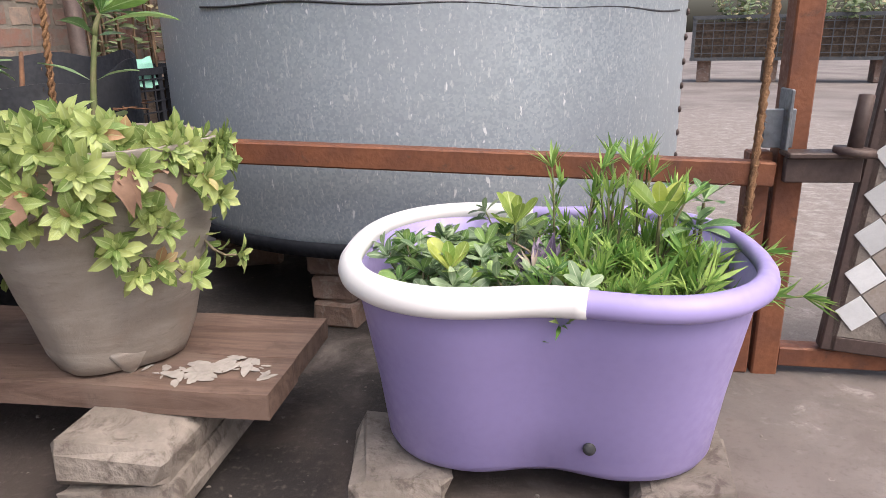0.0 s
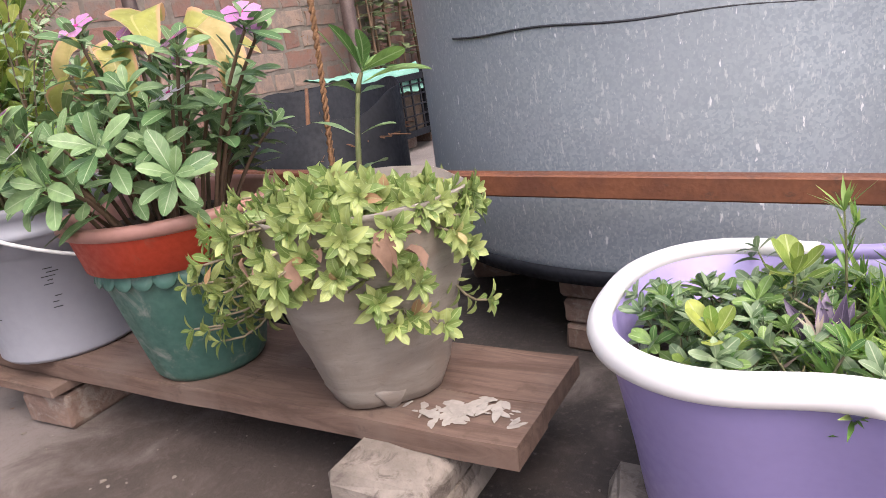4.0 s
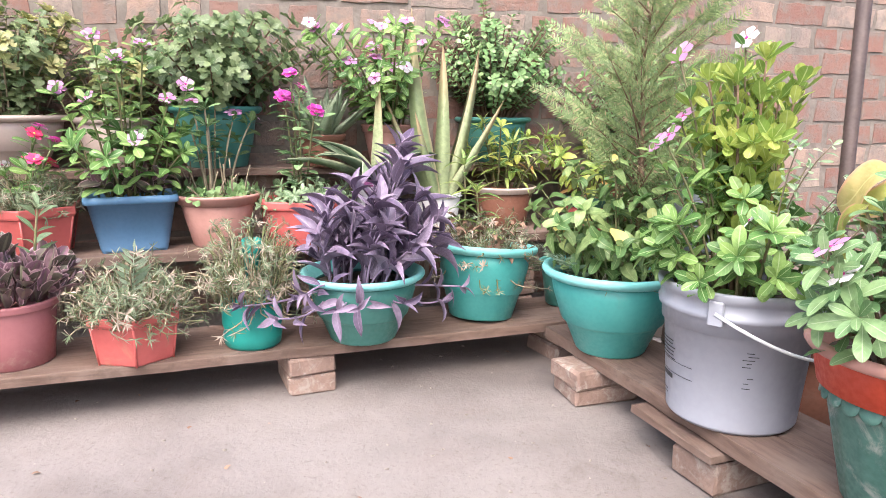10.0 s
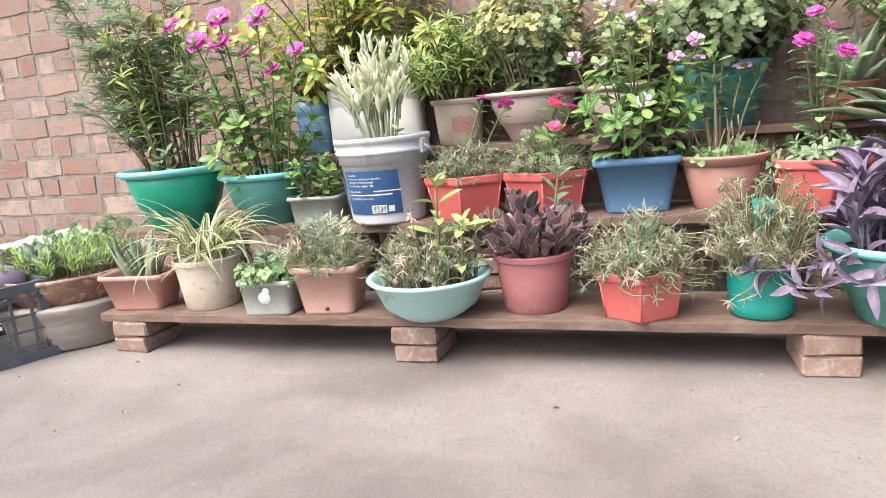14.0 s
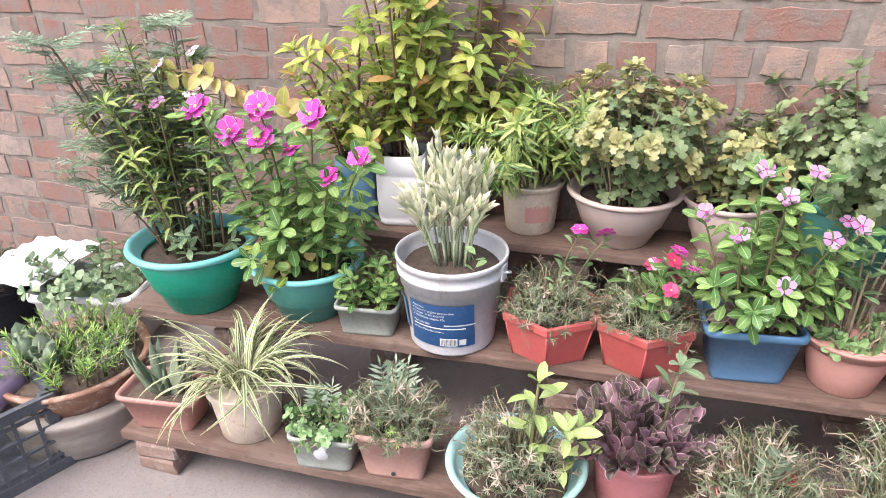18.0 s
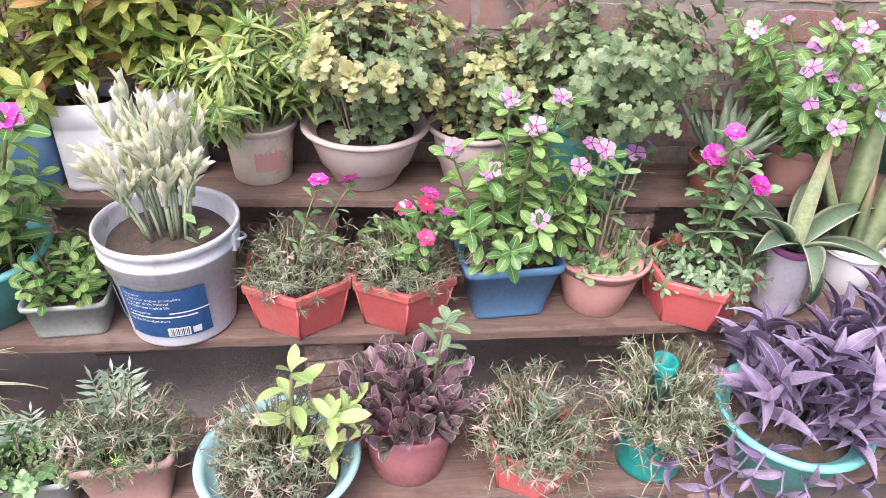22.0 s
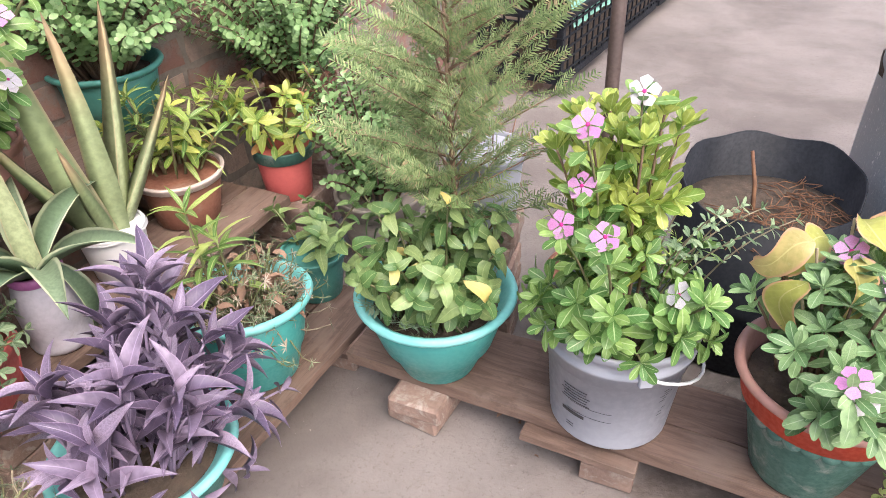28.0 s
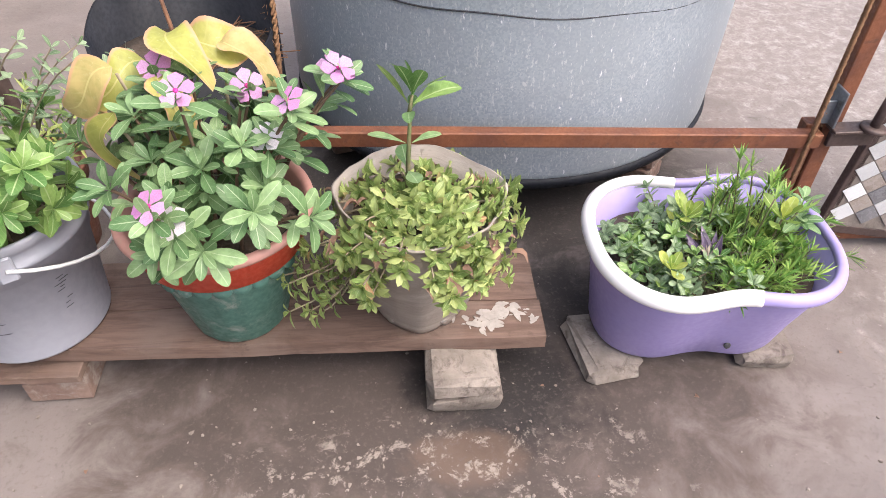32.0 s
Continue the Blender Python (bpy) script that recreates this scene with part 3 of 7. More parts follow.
def blade(shape, segs=6, fold=0.15, droop=0.2, thick=0.0, wave=0.0, seed=0, arc=0.0, blunt=False):
    """A leaf of length 1 along y: shape(t) gives half its width."""
    r = random.Random(seed)
    v, f, uv = [], [], []
    tw, yy, zz, last = r.uniform(-1, 1), 0.0, 0.0, 0.0
    for i in range(segs + 1):
        t = math.sin(math.pi / 2 * i / segs) if blunt else i / segs
        w = max(shape(t), 0.002)
        z = -droop * t * t
        y = t * (1 - 0.25 * abs(droop) * t)
        if arc:
            b = arc * ((t + last) / 2) ** 1.3
            yy, zz, last = yy + (t - last) * math.cos(b), zz - (t - last) * math.sin(b), t
            y, z = yy, zz
        s = wave * math.sin(5 * t + tw)
        v += [(-w + s * 0.3, y, z + fold * w + s * w), (0.3 * s, y, z), (w + s * 0.3, y, z + fold * w - s * w)]
        uv += [(0.0, t), (0.5, t), (1.0, t)]
    for i in range(segs):
        a = 3 * i
        f += [(a, a + 1, a + 4, a + 3), (a + 1, a + 2, a + 5, a + 4)]
    if thick:
        k = len(v)
        for i in range(segs + 1):
            t = i / segs
            w = max(shape(t), 0.002)
            x, y, z = v[3 * i + 1]
            v.append((x, y, z - thick * w))
            uv.append((0.5, t))
        for i in range(segs):
            a = 3 * i
            f += [(a + 3, k + i + 1, k + i, a), (a + 2, k + i, k + i + 1, a + 5)]
    return v, f, uv


def arch(t):
    return max(math.sin(math.pi * min(max(t, 0.0), 1.0)), 0.0)


def oval(w, at=0.55):
    return lambda t: w * arch(max(t, 0.0) ** (math.log(0.5) / math.log(at))) ** (0.9 if t < at else 0.5) + 0.012 * (t < 0.12)


def lance(w):
    return lambda t: w * arch(t * 0.92 + 0.08) ** 0.9 * (1 - 0.35 * t)


def strap(w):
    return lambda t: w * min(1.0, 0.5 + 3 * t) * max(1 - t**3, 0.0)


def spike(w):
    return lambda t: w * max(1 - t, 0.0) ** 0.65 * min(1, 0.8 + t)


def lobed(w):
    return lambda t: w * (0.34 + 0.66 * abs(math.sin(2.6 * math.pi * t)) ** 0.7) * arch(0.97 * t + 0.03) ** 0.45 * (0.55 + 0.6 * t)


def leaf_set(name, mat, shape, n=4, **kw):
    out = []
    for k in range(n):
        kk = dict(kw)
        kk["droop"] = kw.get("droop", 0.2) * (0.4 + 0.4 * k)
        if "arc" in kw:
            kk["arc"] = kw["arc"] * (0.6 + 0.2 * k)
        kk["fold"] = kw.get("fold", 0.15) * (0.6 + 0.3 * k)
        v, f, uv = blade(shape, seed=k, **kk)
        out.append((mesh_of(name, v, f, mat, uv), np.array(v), f, uv))
    return out


def many(name, mat, v, f, uv):
    return (mesh_of(name, v, f, mat, uv), np.array(v), f, uv)


def pinnate(pairs, length, width, mat, name, narrow=True, seed=0):
    """A feather of leaflets on a rib, length 1 along y."""
    h, r = Heap(), random.Random(seed)
    v, f = tube([(0, 0, 0), (0, 0.5, 0.02), (0, 1, -0.08)], 0.012, 4, 0.005)
    h.add(v, f)
    lv, lf, lu = blade(lance(width), 2, 0.1, 0.15)
    for k in range(pairs):
        y = 0.15 + 0.85 * k / pairs
        s = length * (0.55 + 0.45 * math.sin(math.pi * (0.25 + 0.7 * k / pairs))) * r.uniform(0.85, 1.1)
        for side in (-1, 1):
            h.add(lv, lf, lu, pose(0, y, 0.02 - 0.1 * y * y, r.uniform(-15, 15), 0, side * -r.uniform(48, 66)) @ Matrix.Scale(s, 4))
    h.add(lv, lf, lu, pose(0, 0.95, -0.07) @ Matrix.Scale(length * 0.6, 4))
    return many(name, mat, np.array(h.v), h.f, h.uv)


def flower_mesh(name, petal, eye, petals=5, layers=1, width=0.4, cup=0.12):
    h, slots = Heap(), []
    lv, lf, lu = blade(oval(width, 0.68), 4, 0.05, 0.12)
    for q in range(layers):
        for k in range(petals):
            h.add(lv, lf, lu, Matrix.Rotation(2 * math.pi * (k + 0.5 * q) / petals, 4, "Z") @ Matrix.Rotation(cup + 0.38 * q, 4, "X") @ Matrix.Scale(0.5 - 0.09 * q, 4))
    slots += [0] * len(h.f)
    v, f = lathe([(0.06, 0.0), (0.068, 0.02), (0.03, 0.035)], 8)
    h.add(v, f)
    v, f = tube([(0, 0, 0), (0, 0, -0.3)], 0.022, 4)
    h.add(v, f)
    slots += [1] * (len(h.f) - len(slots) - 6) + [2] * 6
    return mesh_of(name, h.v, h.f, [petal, eye, STEM], h.uv, True, slots)


def aim(p, d, n, size, twist=0.0):
    """A pose at p with y along d and z near n, scaled."""
    y = Vector(d).normalized()
    x = y.cross(Vector(n))
    x = x.normalized() if x.length > 1e-4 else y.orthogonal().normalized()
    z = x.cross(y)
    m = Matrix((x, y, z)).transposed().to_4x4()
    return Matrix.Translation(p) @ m @ Matrix.Rotation(twist, 4, "Y") @ Matrix.Scale(size, 4)


class Growth:
    """What grows in one pot: leaves as pieces of their own up to a number, the rest as one part."""

    def __init__(self, parent, cap=300):
        self.parent, self.cap, self.count, self.rest, self.stems, self.restmat = parent, min(cap, 190), 0, {}, {}, {}

    def leaf(self, sets, m, name="leaf", label=""):
        mesh, v, f, uv = rng.choice(sets)
        if self.count < self.cap:
            self.count += 1
            return part(name, mesh, self.parent, label, m)
        key = mesh.materials[0].name
        self.restmat[key] = mesh.materials[0]
        self.rest.setdefault(key, Heap()).add(v, f, uv, m)

    def loose(self, sets, m):
        mesh, v, f, uv = rng.choice(sets)
        key = mesh.materials[0].name
        self.restmat[key] = mesh.materials[0]
        self.rest.setdefault(key, Heap()).add(v, f, uv, m)

    def stem(self, points, radius, mat, end=None, sides=5):
        v, f = tube(points, radius, sides, end)
        self.stems.setdefault(mat.name, (Heap(), mat))[0].add(v, f)

    def finish(self):
        for h, mat in self.stems.values():
            part("stalk", h.mesh("stalk", mat), self.parent, kind="stuff")
        for key, h in self.rest.items():
            part("foliage", h.mesh("foliage", self.restmat[key]), self.parent, kind="stuff")


def shoot(p, tip, sag=0.0, n=7):
    """Points of a stem that leaves p upwards and bows to its tip."""
    p, tip = Vector(p), Vector(tip)
    mid = Vector((p.x * 0.65 + tip.x * 0.35, p.y * 0.65 + tip.y * 0.35, p.z + (tip.z - p.z) * (0.62 + sag)))
    return [p * (1 - t) ** 2 + mid * 2 * t * (1 - t) + tip * t * t for t in (k / n for k in range(n + 1))]


def leafy_stem(g, pts, sets, size, step_len, start=0.25, up=0.6, mat=None, rad=0.006, crown=4, taper=0.35, whorl=2, flat=0.4):
    """A stem with leaves in crosswise pairs and a crown at its tip."""
    mat = mat or STEM
    g.stem(pts, rad, mat, rad * 0.6)
    lens = [0.0]
    for a, b in zip(pts, pts[1:]):
        lens.append(lens[-1] + (b - a).length)
    total, spin = lens[-1], rng.uniform(0, 6.28)
    s = total * start
    while s < total:
        k = max(i for i in range(len(lens)) if lens[i] <= s)
        k = min(k, len(pts) - 2)
        u = (s - lens[k]) / max(lens[k + 1] - lens[k], 1e-6)
        p, d = pts[k].lerp(pts[k + 1], u), (pts[k + 1] - pts[k]).normalized()
        a = d.orthogonal().normalized()
        for q in range(whorl):
            out = Matrix.Rotation(spin + 2 * math.pi * q / whorl, 3, d) @ a
            w = (out + d * up * rng.uniform(0.6, 1.4)).normalized()
            z = size * rng.uniform(0.75, 1.15) * (1 - taper * max(s / total - 0.5, 0))
            g.leaf(sets, aim(p + out * rad, w, d + Vector((0, 0, 0.4)), z, rng.uniform(-0.3, 0.3)))
        spin += math.pi / 2 + rng.uniform(-0.3, 0.3)
        s += step_len * rng.uniform(0.8, 1.2)
    p, d = pts[-1], (pts[-1] - pts[-2]).normalized()
    a = d.orthogonal().normalized()
    for q in range(crown):
        out = Matrix.Rotation(spin + 2.4 * q, 3, d) @ a
        k = q / max(crown - 1, 1)
        g.leaf(sets, aim(p + d * 0.1 * k * size, (out + d * (flat + 1.7 * k * k + rng.uniform(-0.1, 0.25))).normalized(), d, size * (1.0 - 0.45 * k) * rng.uniform(0.85, 1.1), rng.uniform(-0.2, 0.2)))
    return p, d


def bloom(g, mesh, p, face, size):
    """A flower at p that looks along face."""
    w = Vector(face).normalized()
    part("flower", mesh, g.parent, "", aim(p, w.orthogonal(), w, size, 0) @ Matrix.Rotation(rng.uniform(0, 6.28), 4, "Z"))


def flowering(g, base, tip, sets, size, step_len, flower, flower_size, start=0.3, mat=None, rad=0.006, up=0.6, crown=5, face=(0.4, -0.2, 0.8)):
    """A leafy stem that ends in a flower above its crown."""
    tip = Vector(tip)
    p, d = leafy_stem(g, shoot(base, tip - Vector((0, 0, 0.035))), sets, size, step_len, start, up, mat, rad, crown)
    g.stem([p, tip], 0.0022, STEM, 0.0016, 4)
    bloom(g, flower, tip, (face[0] + rng.uniform(-0.4, 0.4), face[1] + rng.uniform(-0.4, 0.4), face[2]), flower_size)


def bush(g, z, pot_r, n, height, spread, sets, size, step_len, lean=(0, 0), flowers=(), every=0.0, flower_size=0.08, start=0.25, mat=None, rad=0.006, up=0.6, crown=4, even=False, low=0.55):
    """Upright leafy stems from the soil, some with flowers at the tip."""
    for k in range(n):
        a, q = rng.uniform(0, 6.28) if not even else 6.28 * k / n + rng.uniform(-0.3, 0.3), math.sqrt(rng.uniform(0.02, 1))
        base = (pot_r * 0.75 * q * math.cos(a), pot_r * 0.75 * q * math.sin(a), z - 0.01)
        h = height * rng.uniform(low, 1.0) * (1.1 - 0.4 * q)
        tip = (spread * q * math.cos(a) + lean[0] * h, spread * q * math.sin(a) + lean[1] * h, z + h)
        p, d = leafy_stem(g, shoot(base, tip), sets, size, step_len, start, up, mat, rad, crown)
        if flowers and rng.random() < every:
            for _ in range(rng.choice((1, 1, 2))):
                w = (d + Vector((rng.uniform(-0.9, 0.9), rng.uniform(-0.9, 0.9), 0.3))).normalized()
                s = flower_size * rng.uniform(0.8, 1.15)
                part("flower", rng.choice(flowers), g.parent, "", aim(p + d * 0.03 + w * 0.02, w.orthogonal(), w, s))


# ---- leaf and flower shapes ----
L_VINCA = leaf_set("leaf", VINCA, oval(0.19, 0.62), segs=7, fold=0.2, droop=0.22, blunt=True)
L_LIME = leaf_set("leaf", VINCA_LIME, oval(0.23, 0.62), segs=6, fold=0.28, droop=-0.12, blunt=True)
L_LIVE = leaf_set("leaf", VINCA_LIVELY, oval(0.215, 0.62), segs=7, fold=0.18, droop=0.2, blunt=True)
L_GREY = leaf_set("leaf", VINCA_GREY, oval(0.2), segs=6, fold=0.18, droop=0.25, blunt=True)
L_PET = leaf_set("leaf", PETUNIA, oval(0.205, 0.55), segs=5, fold=0.4, droop=0.3, wave=0.15)
L_YELLOW_SMALL = leaf_set("leaf", YELLOW, oval(0.3, 0.5), segs=6, fold=0.25, droop=0.35)
L_YEL = leaf_set("leaf", YELLOW, oval(0.3, 0.42), segs=12, fold=0.4, droop=0.9, wave=0.5)
L_HEART = leaf_set("leaf", HEART, lance(0.155), n=6, segs=8, fold=0.7, droop=0.35, arc=0.7, wave=0.1)
L_RHOEO = leaf_set("leaf", RHOEO, oval(0.23, 0.42), segs=6, fold=0.9, droop=-0.15)
L_SPIDER = leaf_set("leaf", SPIDER, strap(0.018), n=6, segs=16, fold=0.6, droop=0.5, arc=2.0)
L_ALOE = leaf_set("leaf", ALOE, spike(0.075), segs=8, fold=0.45, droop=-0.08, thick=1.0)
L_AGAVE = leaf_set("leaf", AGAVE, lance(0.13), segs=10, fold=0.45, droop=0.5, thick=0.3, arc=1.1)
L_SUCC = leaf_set("leaf", GREY_ALOE, spike(0.13), segs=6, fold=0.5, droop=-0.1, thick=0.8)
L_PADDLE = leaf_set("leaf", GREY_ALOE, oval(0.2, 0.6), segs=6, fold=0.5, droop=-0.2, thick=0.5)
L_JADE = leaf_set("leaf", JADE, oval(0.34, 0.62), n=3, segs=3, fold=0.15, droop=0.1, blunt=True)
L_MUM = leaf_set("leaf", MUM, lobed(0.4), segs=17, fold=0.2, droop=0.35, wave=0.12)
L_MUMY = leaf_set("leaf", MUM_YELLOW, lobed(0.4), segs=17, fold=0.2, droop=0.3, wave=0.12)
L_CROT = leaf_set("leaf", CROTON, oval(0.19, 0.5), segs=6, fold=0.2, droop=0.4)
L_NARROW = leaf_set("leaf", NARROW, lance(0.1), segs=6, fold=0.3, droop=0.35)
L_DRY = leaf_set("leaf", DRY, oval(0.25), segs=4, fold=0.8, droop=0.6, wave=0.5)
L_EUPH = leaf_set("leaf", EUPHORBIA, lance(0.2), segs=5, fold=0.6, droop=0.0)
L_KAL = leaf_set("leaf", KALANCHOE, oval(0.2, 0.5), segs=6, fold=0.35, droop=0.2)
L_BASIL = leaf_set("leaf", BASIL, oval(0.3, 0.36), n=5, segs=8, fold=0.25, droop=0.55, wave=0.22)
L_VINE = leaf_set("leaf", VINE, lobed(0.4), n=3, segs=7, fold=0.1, droop=0.35)
L_NEEDLE = leaf_set("leaf", MOSS, strap(0.06), n=3, segs=2, fold=0.5, droop=0.15)
L_STAR = leaf_set("leaf", leafy("dried_star_tip", (0.36, 0.28, 0.21), (0.54, 0.46, 0.36), rough=0.7, thin=0.2), lance(0.085), n=3, segs=2, fold=0.2, droop=0.15)
L_NEEDLE2 = leaf_set("leaf", MOSS_LIVELY, lance(0.075), n=3, segs=2, fold=0.3, droop=0.1)
L_FERN = [pinnate(8, 0.42, 0.13, FERN, "leaf", seed=k) for k in range(3)]
L_THUJA = [pinnate(12, 0.22, 0.12, THUJA, "frond", seed=k) for k in range(3)]
F_PINK = flower_mesh("flower", PETAL, EYE_PINK)
F_WHITE = flower_mesh("flower", PETAL_WHITE, EYE_PINK)
F_HOT = flower_mesh("flower", PETAL_HOT, EYE_YELLOW, petals=5, layers=2, width=0.42, cup=0.02)
F_RED = flower_mesh("flower", PETAL_RED, EYE_YELLOW, layers=2)


def moss(g, z, rx, ry, n, height, sets=None, size=0.03, over=0.25, bare=0.0):
    """Moss-rose: many thin wiry stems with a star of short needle leaves at each tip, some hanging over the edge."""
    sets = sets or L_NEEDLE
    for _ in range(n):
        a, q = rng.uniform(0, 6.28), math.sqrt(rng.random())
        base = Vector((rx * 0.85 * q * math.cos(a), ry * 0.85 * q * math.sin(a), z - 0.01))
        hang = q > 0.72 and rng.random() < 2.2 * over
        reach, b = rng.uniform(0.03, 0.11) + (over * 0.55 if hang else 0.0) * rng.random(), a + rng.uniform(-1.1, 1.1)
        up = height * rng.uniform(0.2, 1.0) * (1.15 - 0.55 * q) - (rng.uniform(0.3, 1.0) * over * 0.8 if hang else 0.0)
        tip = base + Vector((reach * math.cos(b), reach * math.sin(b), up))
        pts = shoot(base, tip, 0.75 if hang else 0.3, 4)
        pts = pts[:1] + [p + Vector((rng.uniform(-1, 1), rng.uniform(-1, 1), rng.uniform(-1, 1))) * 0.008 for p in pts[1:]]
        g.stem(pts, 0.0034, PALE_STEM if rng.random() < 0.45 else STEM, 0.0022, 4)
        for i in range(1, 5):
            if i < 4 and rng.random() < bare:
                continue
            d = (pts[i] - pts[i - 1]).normalized()
            dry = i == 4 and sets is L_NEEDLE and rng.random() < 0.2
            for j in range(9 if i == 4 else 4):
                out = Matrix.Rotation(rng.uniform(0, 6.28), 3, d) @ d.orthogonal().normalized()
                at = pts[4] if i == 4 else pts[i - 1].lerp(pts[i], rng.random())
                g.loose(L_STAR if dry else sets, aim(at, out + d * (rng.uniform(-0.1, 0.6) if i == 4 else rng.uniform(0.3, 1.2)), d, size * rng.uniform(0.6, 1.15) * (1.0 if i == 4 else 0.8)))


# ---- pots ----
def soil_in(parent, r, z, outline=None, seed=0):
    v, f = lathe([(r, z - 0.03), (r, z), (r * 0.66, z + 0.008), (r * 0.3, z + 0.004)], 28, outline, 0.02, True, seed)
    part("soil", mesh_of("soil", v, f, SOIL), parent)


def bell_pot(parent, rb, rr, h, mat, rim_mat, n=44):
    """Bell planter: a foot, a step a third of the way up, a flared and rolled rim."""
    w = rr * 0.87
    body = [(rb * 0.94, 0.0), (rb, 0.008), (rb + (w - rb) * 0.42, h * 0.34), (rb + (w - rb) * 0.5, h * 0.36), (rb + (w - rb) * 0.58, h * 0.385), (w * 0.96, h * 0.72), (w, h * 0.9), (w - 0.012, h * 0.9), (w - 0.03, h * 0.6)]
    v, f = lathe(body, n)
    pot = part("pot", mesh_of("pot", v, f, mat), parent)
    rim = [(w - 0.006, h * 0.87), (w + 0.012, h * 0.88), (rr * 0.97, h * 0.91), (rr, h * 0.95), (rr * 0.985, h * 0.985), (rr * 0.95, h), (rr * 0.9, h * 0.985), (rr * 0.865, h * 0.94), (w - 0.03, h * 0.85)]
    v, f = lathe(rim, n, close=False)
    part("rim", mesh_of("rim", v, f, rim_mat), pot)
    soil_in(parent, w - 0.02, h * 0.8)
    return h * 0.8


def round_pot(parent, rb, rr, h, mat, rim_mat=None, rim=0.2, lip=1.07, n=40, wobble=0.0, flutes=0):
    """A plain flower pot with a collar below its mouth."""
    k = rb + (rr / lip - rb) * (1 - rim)
    body = [(rb * 0.95, 0.0), (rb, 0.006), (rb + (k - rb) * 0.5, h * (1 - rim) * 0.5), (k, h * (1 - rim)), (k, h * 0.95), (k - 0.015, h * 0.95)]
    out = (lambda a: ((1 + 0.012 * math.cos(flutes * a)) * math.cos(a), (1 + 0.012 * math.cos(flutes * a)) * math.sin(a))) if flutes else None
    v, f = lathe(body, 96 if flutes else n, out, wobble)
    pot = part("pot", mesh_of("pot", v, f, mat), parent)
    top = [(k - 0.002, h * (1 - rim)), (k + 0.012, h * (1 - rim) + 0.004), (rr * 0.97, h * 0.93), (rr, h * 0.955), (rr, h * 0.99), (rr * 0.985, h), (rr * 0.93, h), (rr * 0.91, h * 0.98), (rr * 0.86, h * 0.8)]
    v, f = lathe(top, n, None, wobble, False)
    part("rim", mesh_of("rim", v, f, rim_mat or mat), pot)
    soil_in(parent, min(rr * 0.88, k - 0.014), h * 0.86)
    return h * 0.86


def pail(parent, rb, rr, h, mat, handle_at=0.0, swing=1.0):
    """A lidless paint pail with stiffening collars, two lugs and a wire handle."""
    k = rr * 0.95
    z1, z2 = h * 0.8, h * 0.93
    body = [(rb * 0.96, 0.0), (rb, 0.01), (rb, 0.014), (rb + (k - rb) * 0.8, z1), (rr * 0.99, z1 + 0.003), (rr, z1 + 0.02), (rr * 0.975, z1 + 0.024), (rr * 0.98, z2), (rr * 1.01, z2 + 0.004), (rr * 1.02, h - 0.008), (rr * 1.01, h), (rr * 0.975, h), (rr * 0.96, h - 0.02), (rr * 0.94, h * 0.7)]
    v, f = lathe(body, 52)
    pot = part("pail_body", mesh_of("pail_body", v, f, mat), parent)
    ends = []
    for s in (0, math.pi):
        a = handle_at + s
        v, f = block(-0.022, 0.022, -0.008, 0.012, -0.045, 0.03, 0.004)
        part("lug", mesh_of("lug", v, f, mat, smooth=False), pot, "", Matrix.Translation((rr * math.cos(a), rr * math.sin(a), z1 + 0.035)) @ Matrix.Rotation(a + math.pi / 2, 4, "Z"))
        ends.append(Vector((rr * 1.045 * math.cos(a), rr * 1.045 * math.sin(a), z1 + 0.03)))
    side = Vector((-math.sin(handle_at), math.cos(handle_at), 0)) * swing
    c = (ends[0] + ends[1]) / 2
    pts = []
    for i in range(17):
        t = math.pi * i / 16
        pts.append(c + (ends[0] - c) * math.cos(t) + side * (rr * 1.13) * math.sin(t) - Vector((0, 0, 0.14 * math.sin(t))))
    v, f = tube(pts, 0.0055, 6)
    part("wire_handle", mesh_of("wire_handle", v, f, PRINT_WHITE), pot, "pale wire handle")
    soil_in(parent, rr * 0.87, h * 0.84)
    return h * 0.84


def trough(parent, w, d, h, mat, taper=0.8, ribs=0, feet=True):
    """A rectangular planter, narrower at its foot, with a rolled edge."""
    def sheet(n):
        p = [(taper, 0.0), (taper + 0.02, 0.012), (0.97, h * 0.86), (0.98, h * 0.86), (1.05, h * 0.87), (1.06, h * 0.93), (1.04, h), (0.97, h), (0.94, h * 0.9), (0.9, h * 0.7)]
        c = 0.12

        def out(a):
            q = (math.cos(a), math.sin(a))
            s = 1 / (abs(q[0]) ** 9 + abs(q[1]) ** 9) ** (1 / 9)
            return w / 2 * q[0] * s, d / 2 * q[1] * s
        return lathe(p, n, out)

    v, f = sheet(64)
    pot = part("planter_box", mesh_of("planter_box", v, f, mat), parent)
    for k in range(ribs):
        x = (k - (ribs - 1) / 2) * w * 0.8 / max(ribs - 1, 1)
        for s in (-1, 1):
            v, f = tube([(x * taper, s * (d / 2 * taper + 0.004), 0.02), (x * 0.98, s * d / 2 * 0.975, h * 0.84)], 0.0022, 5)
            part("rib", mesh_of("rib", v, f, mat), pot)
    if feet:
        for sx in (-1, 1):
            v, f = block(-0.03, 0.03, -d * 0.35, d * 0.35, -0.002, 0.012, 0.003)
            part("foot", mesh_of("foot", v, f, mat, smooth=False), pot, "", pose(sx * w * 0.27, 0, -0.008))
    def square(a):
        q = (math.cos(a), math.sin(a))
        s = 1 / (abs(q[0]) ** 9 + abs(q[1]) ** 9) ** (1 / 9)
        return w / 2 * q[0] * s, d / 2 * q[1] * s
    soil_in(parent, 0.87, h * 0.84, square)
    return h * 0.84


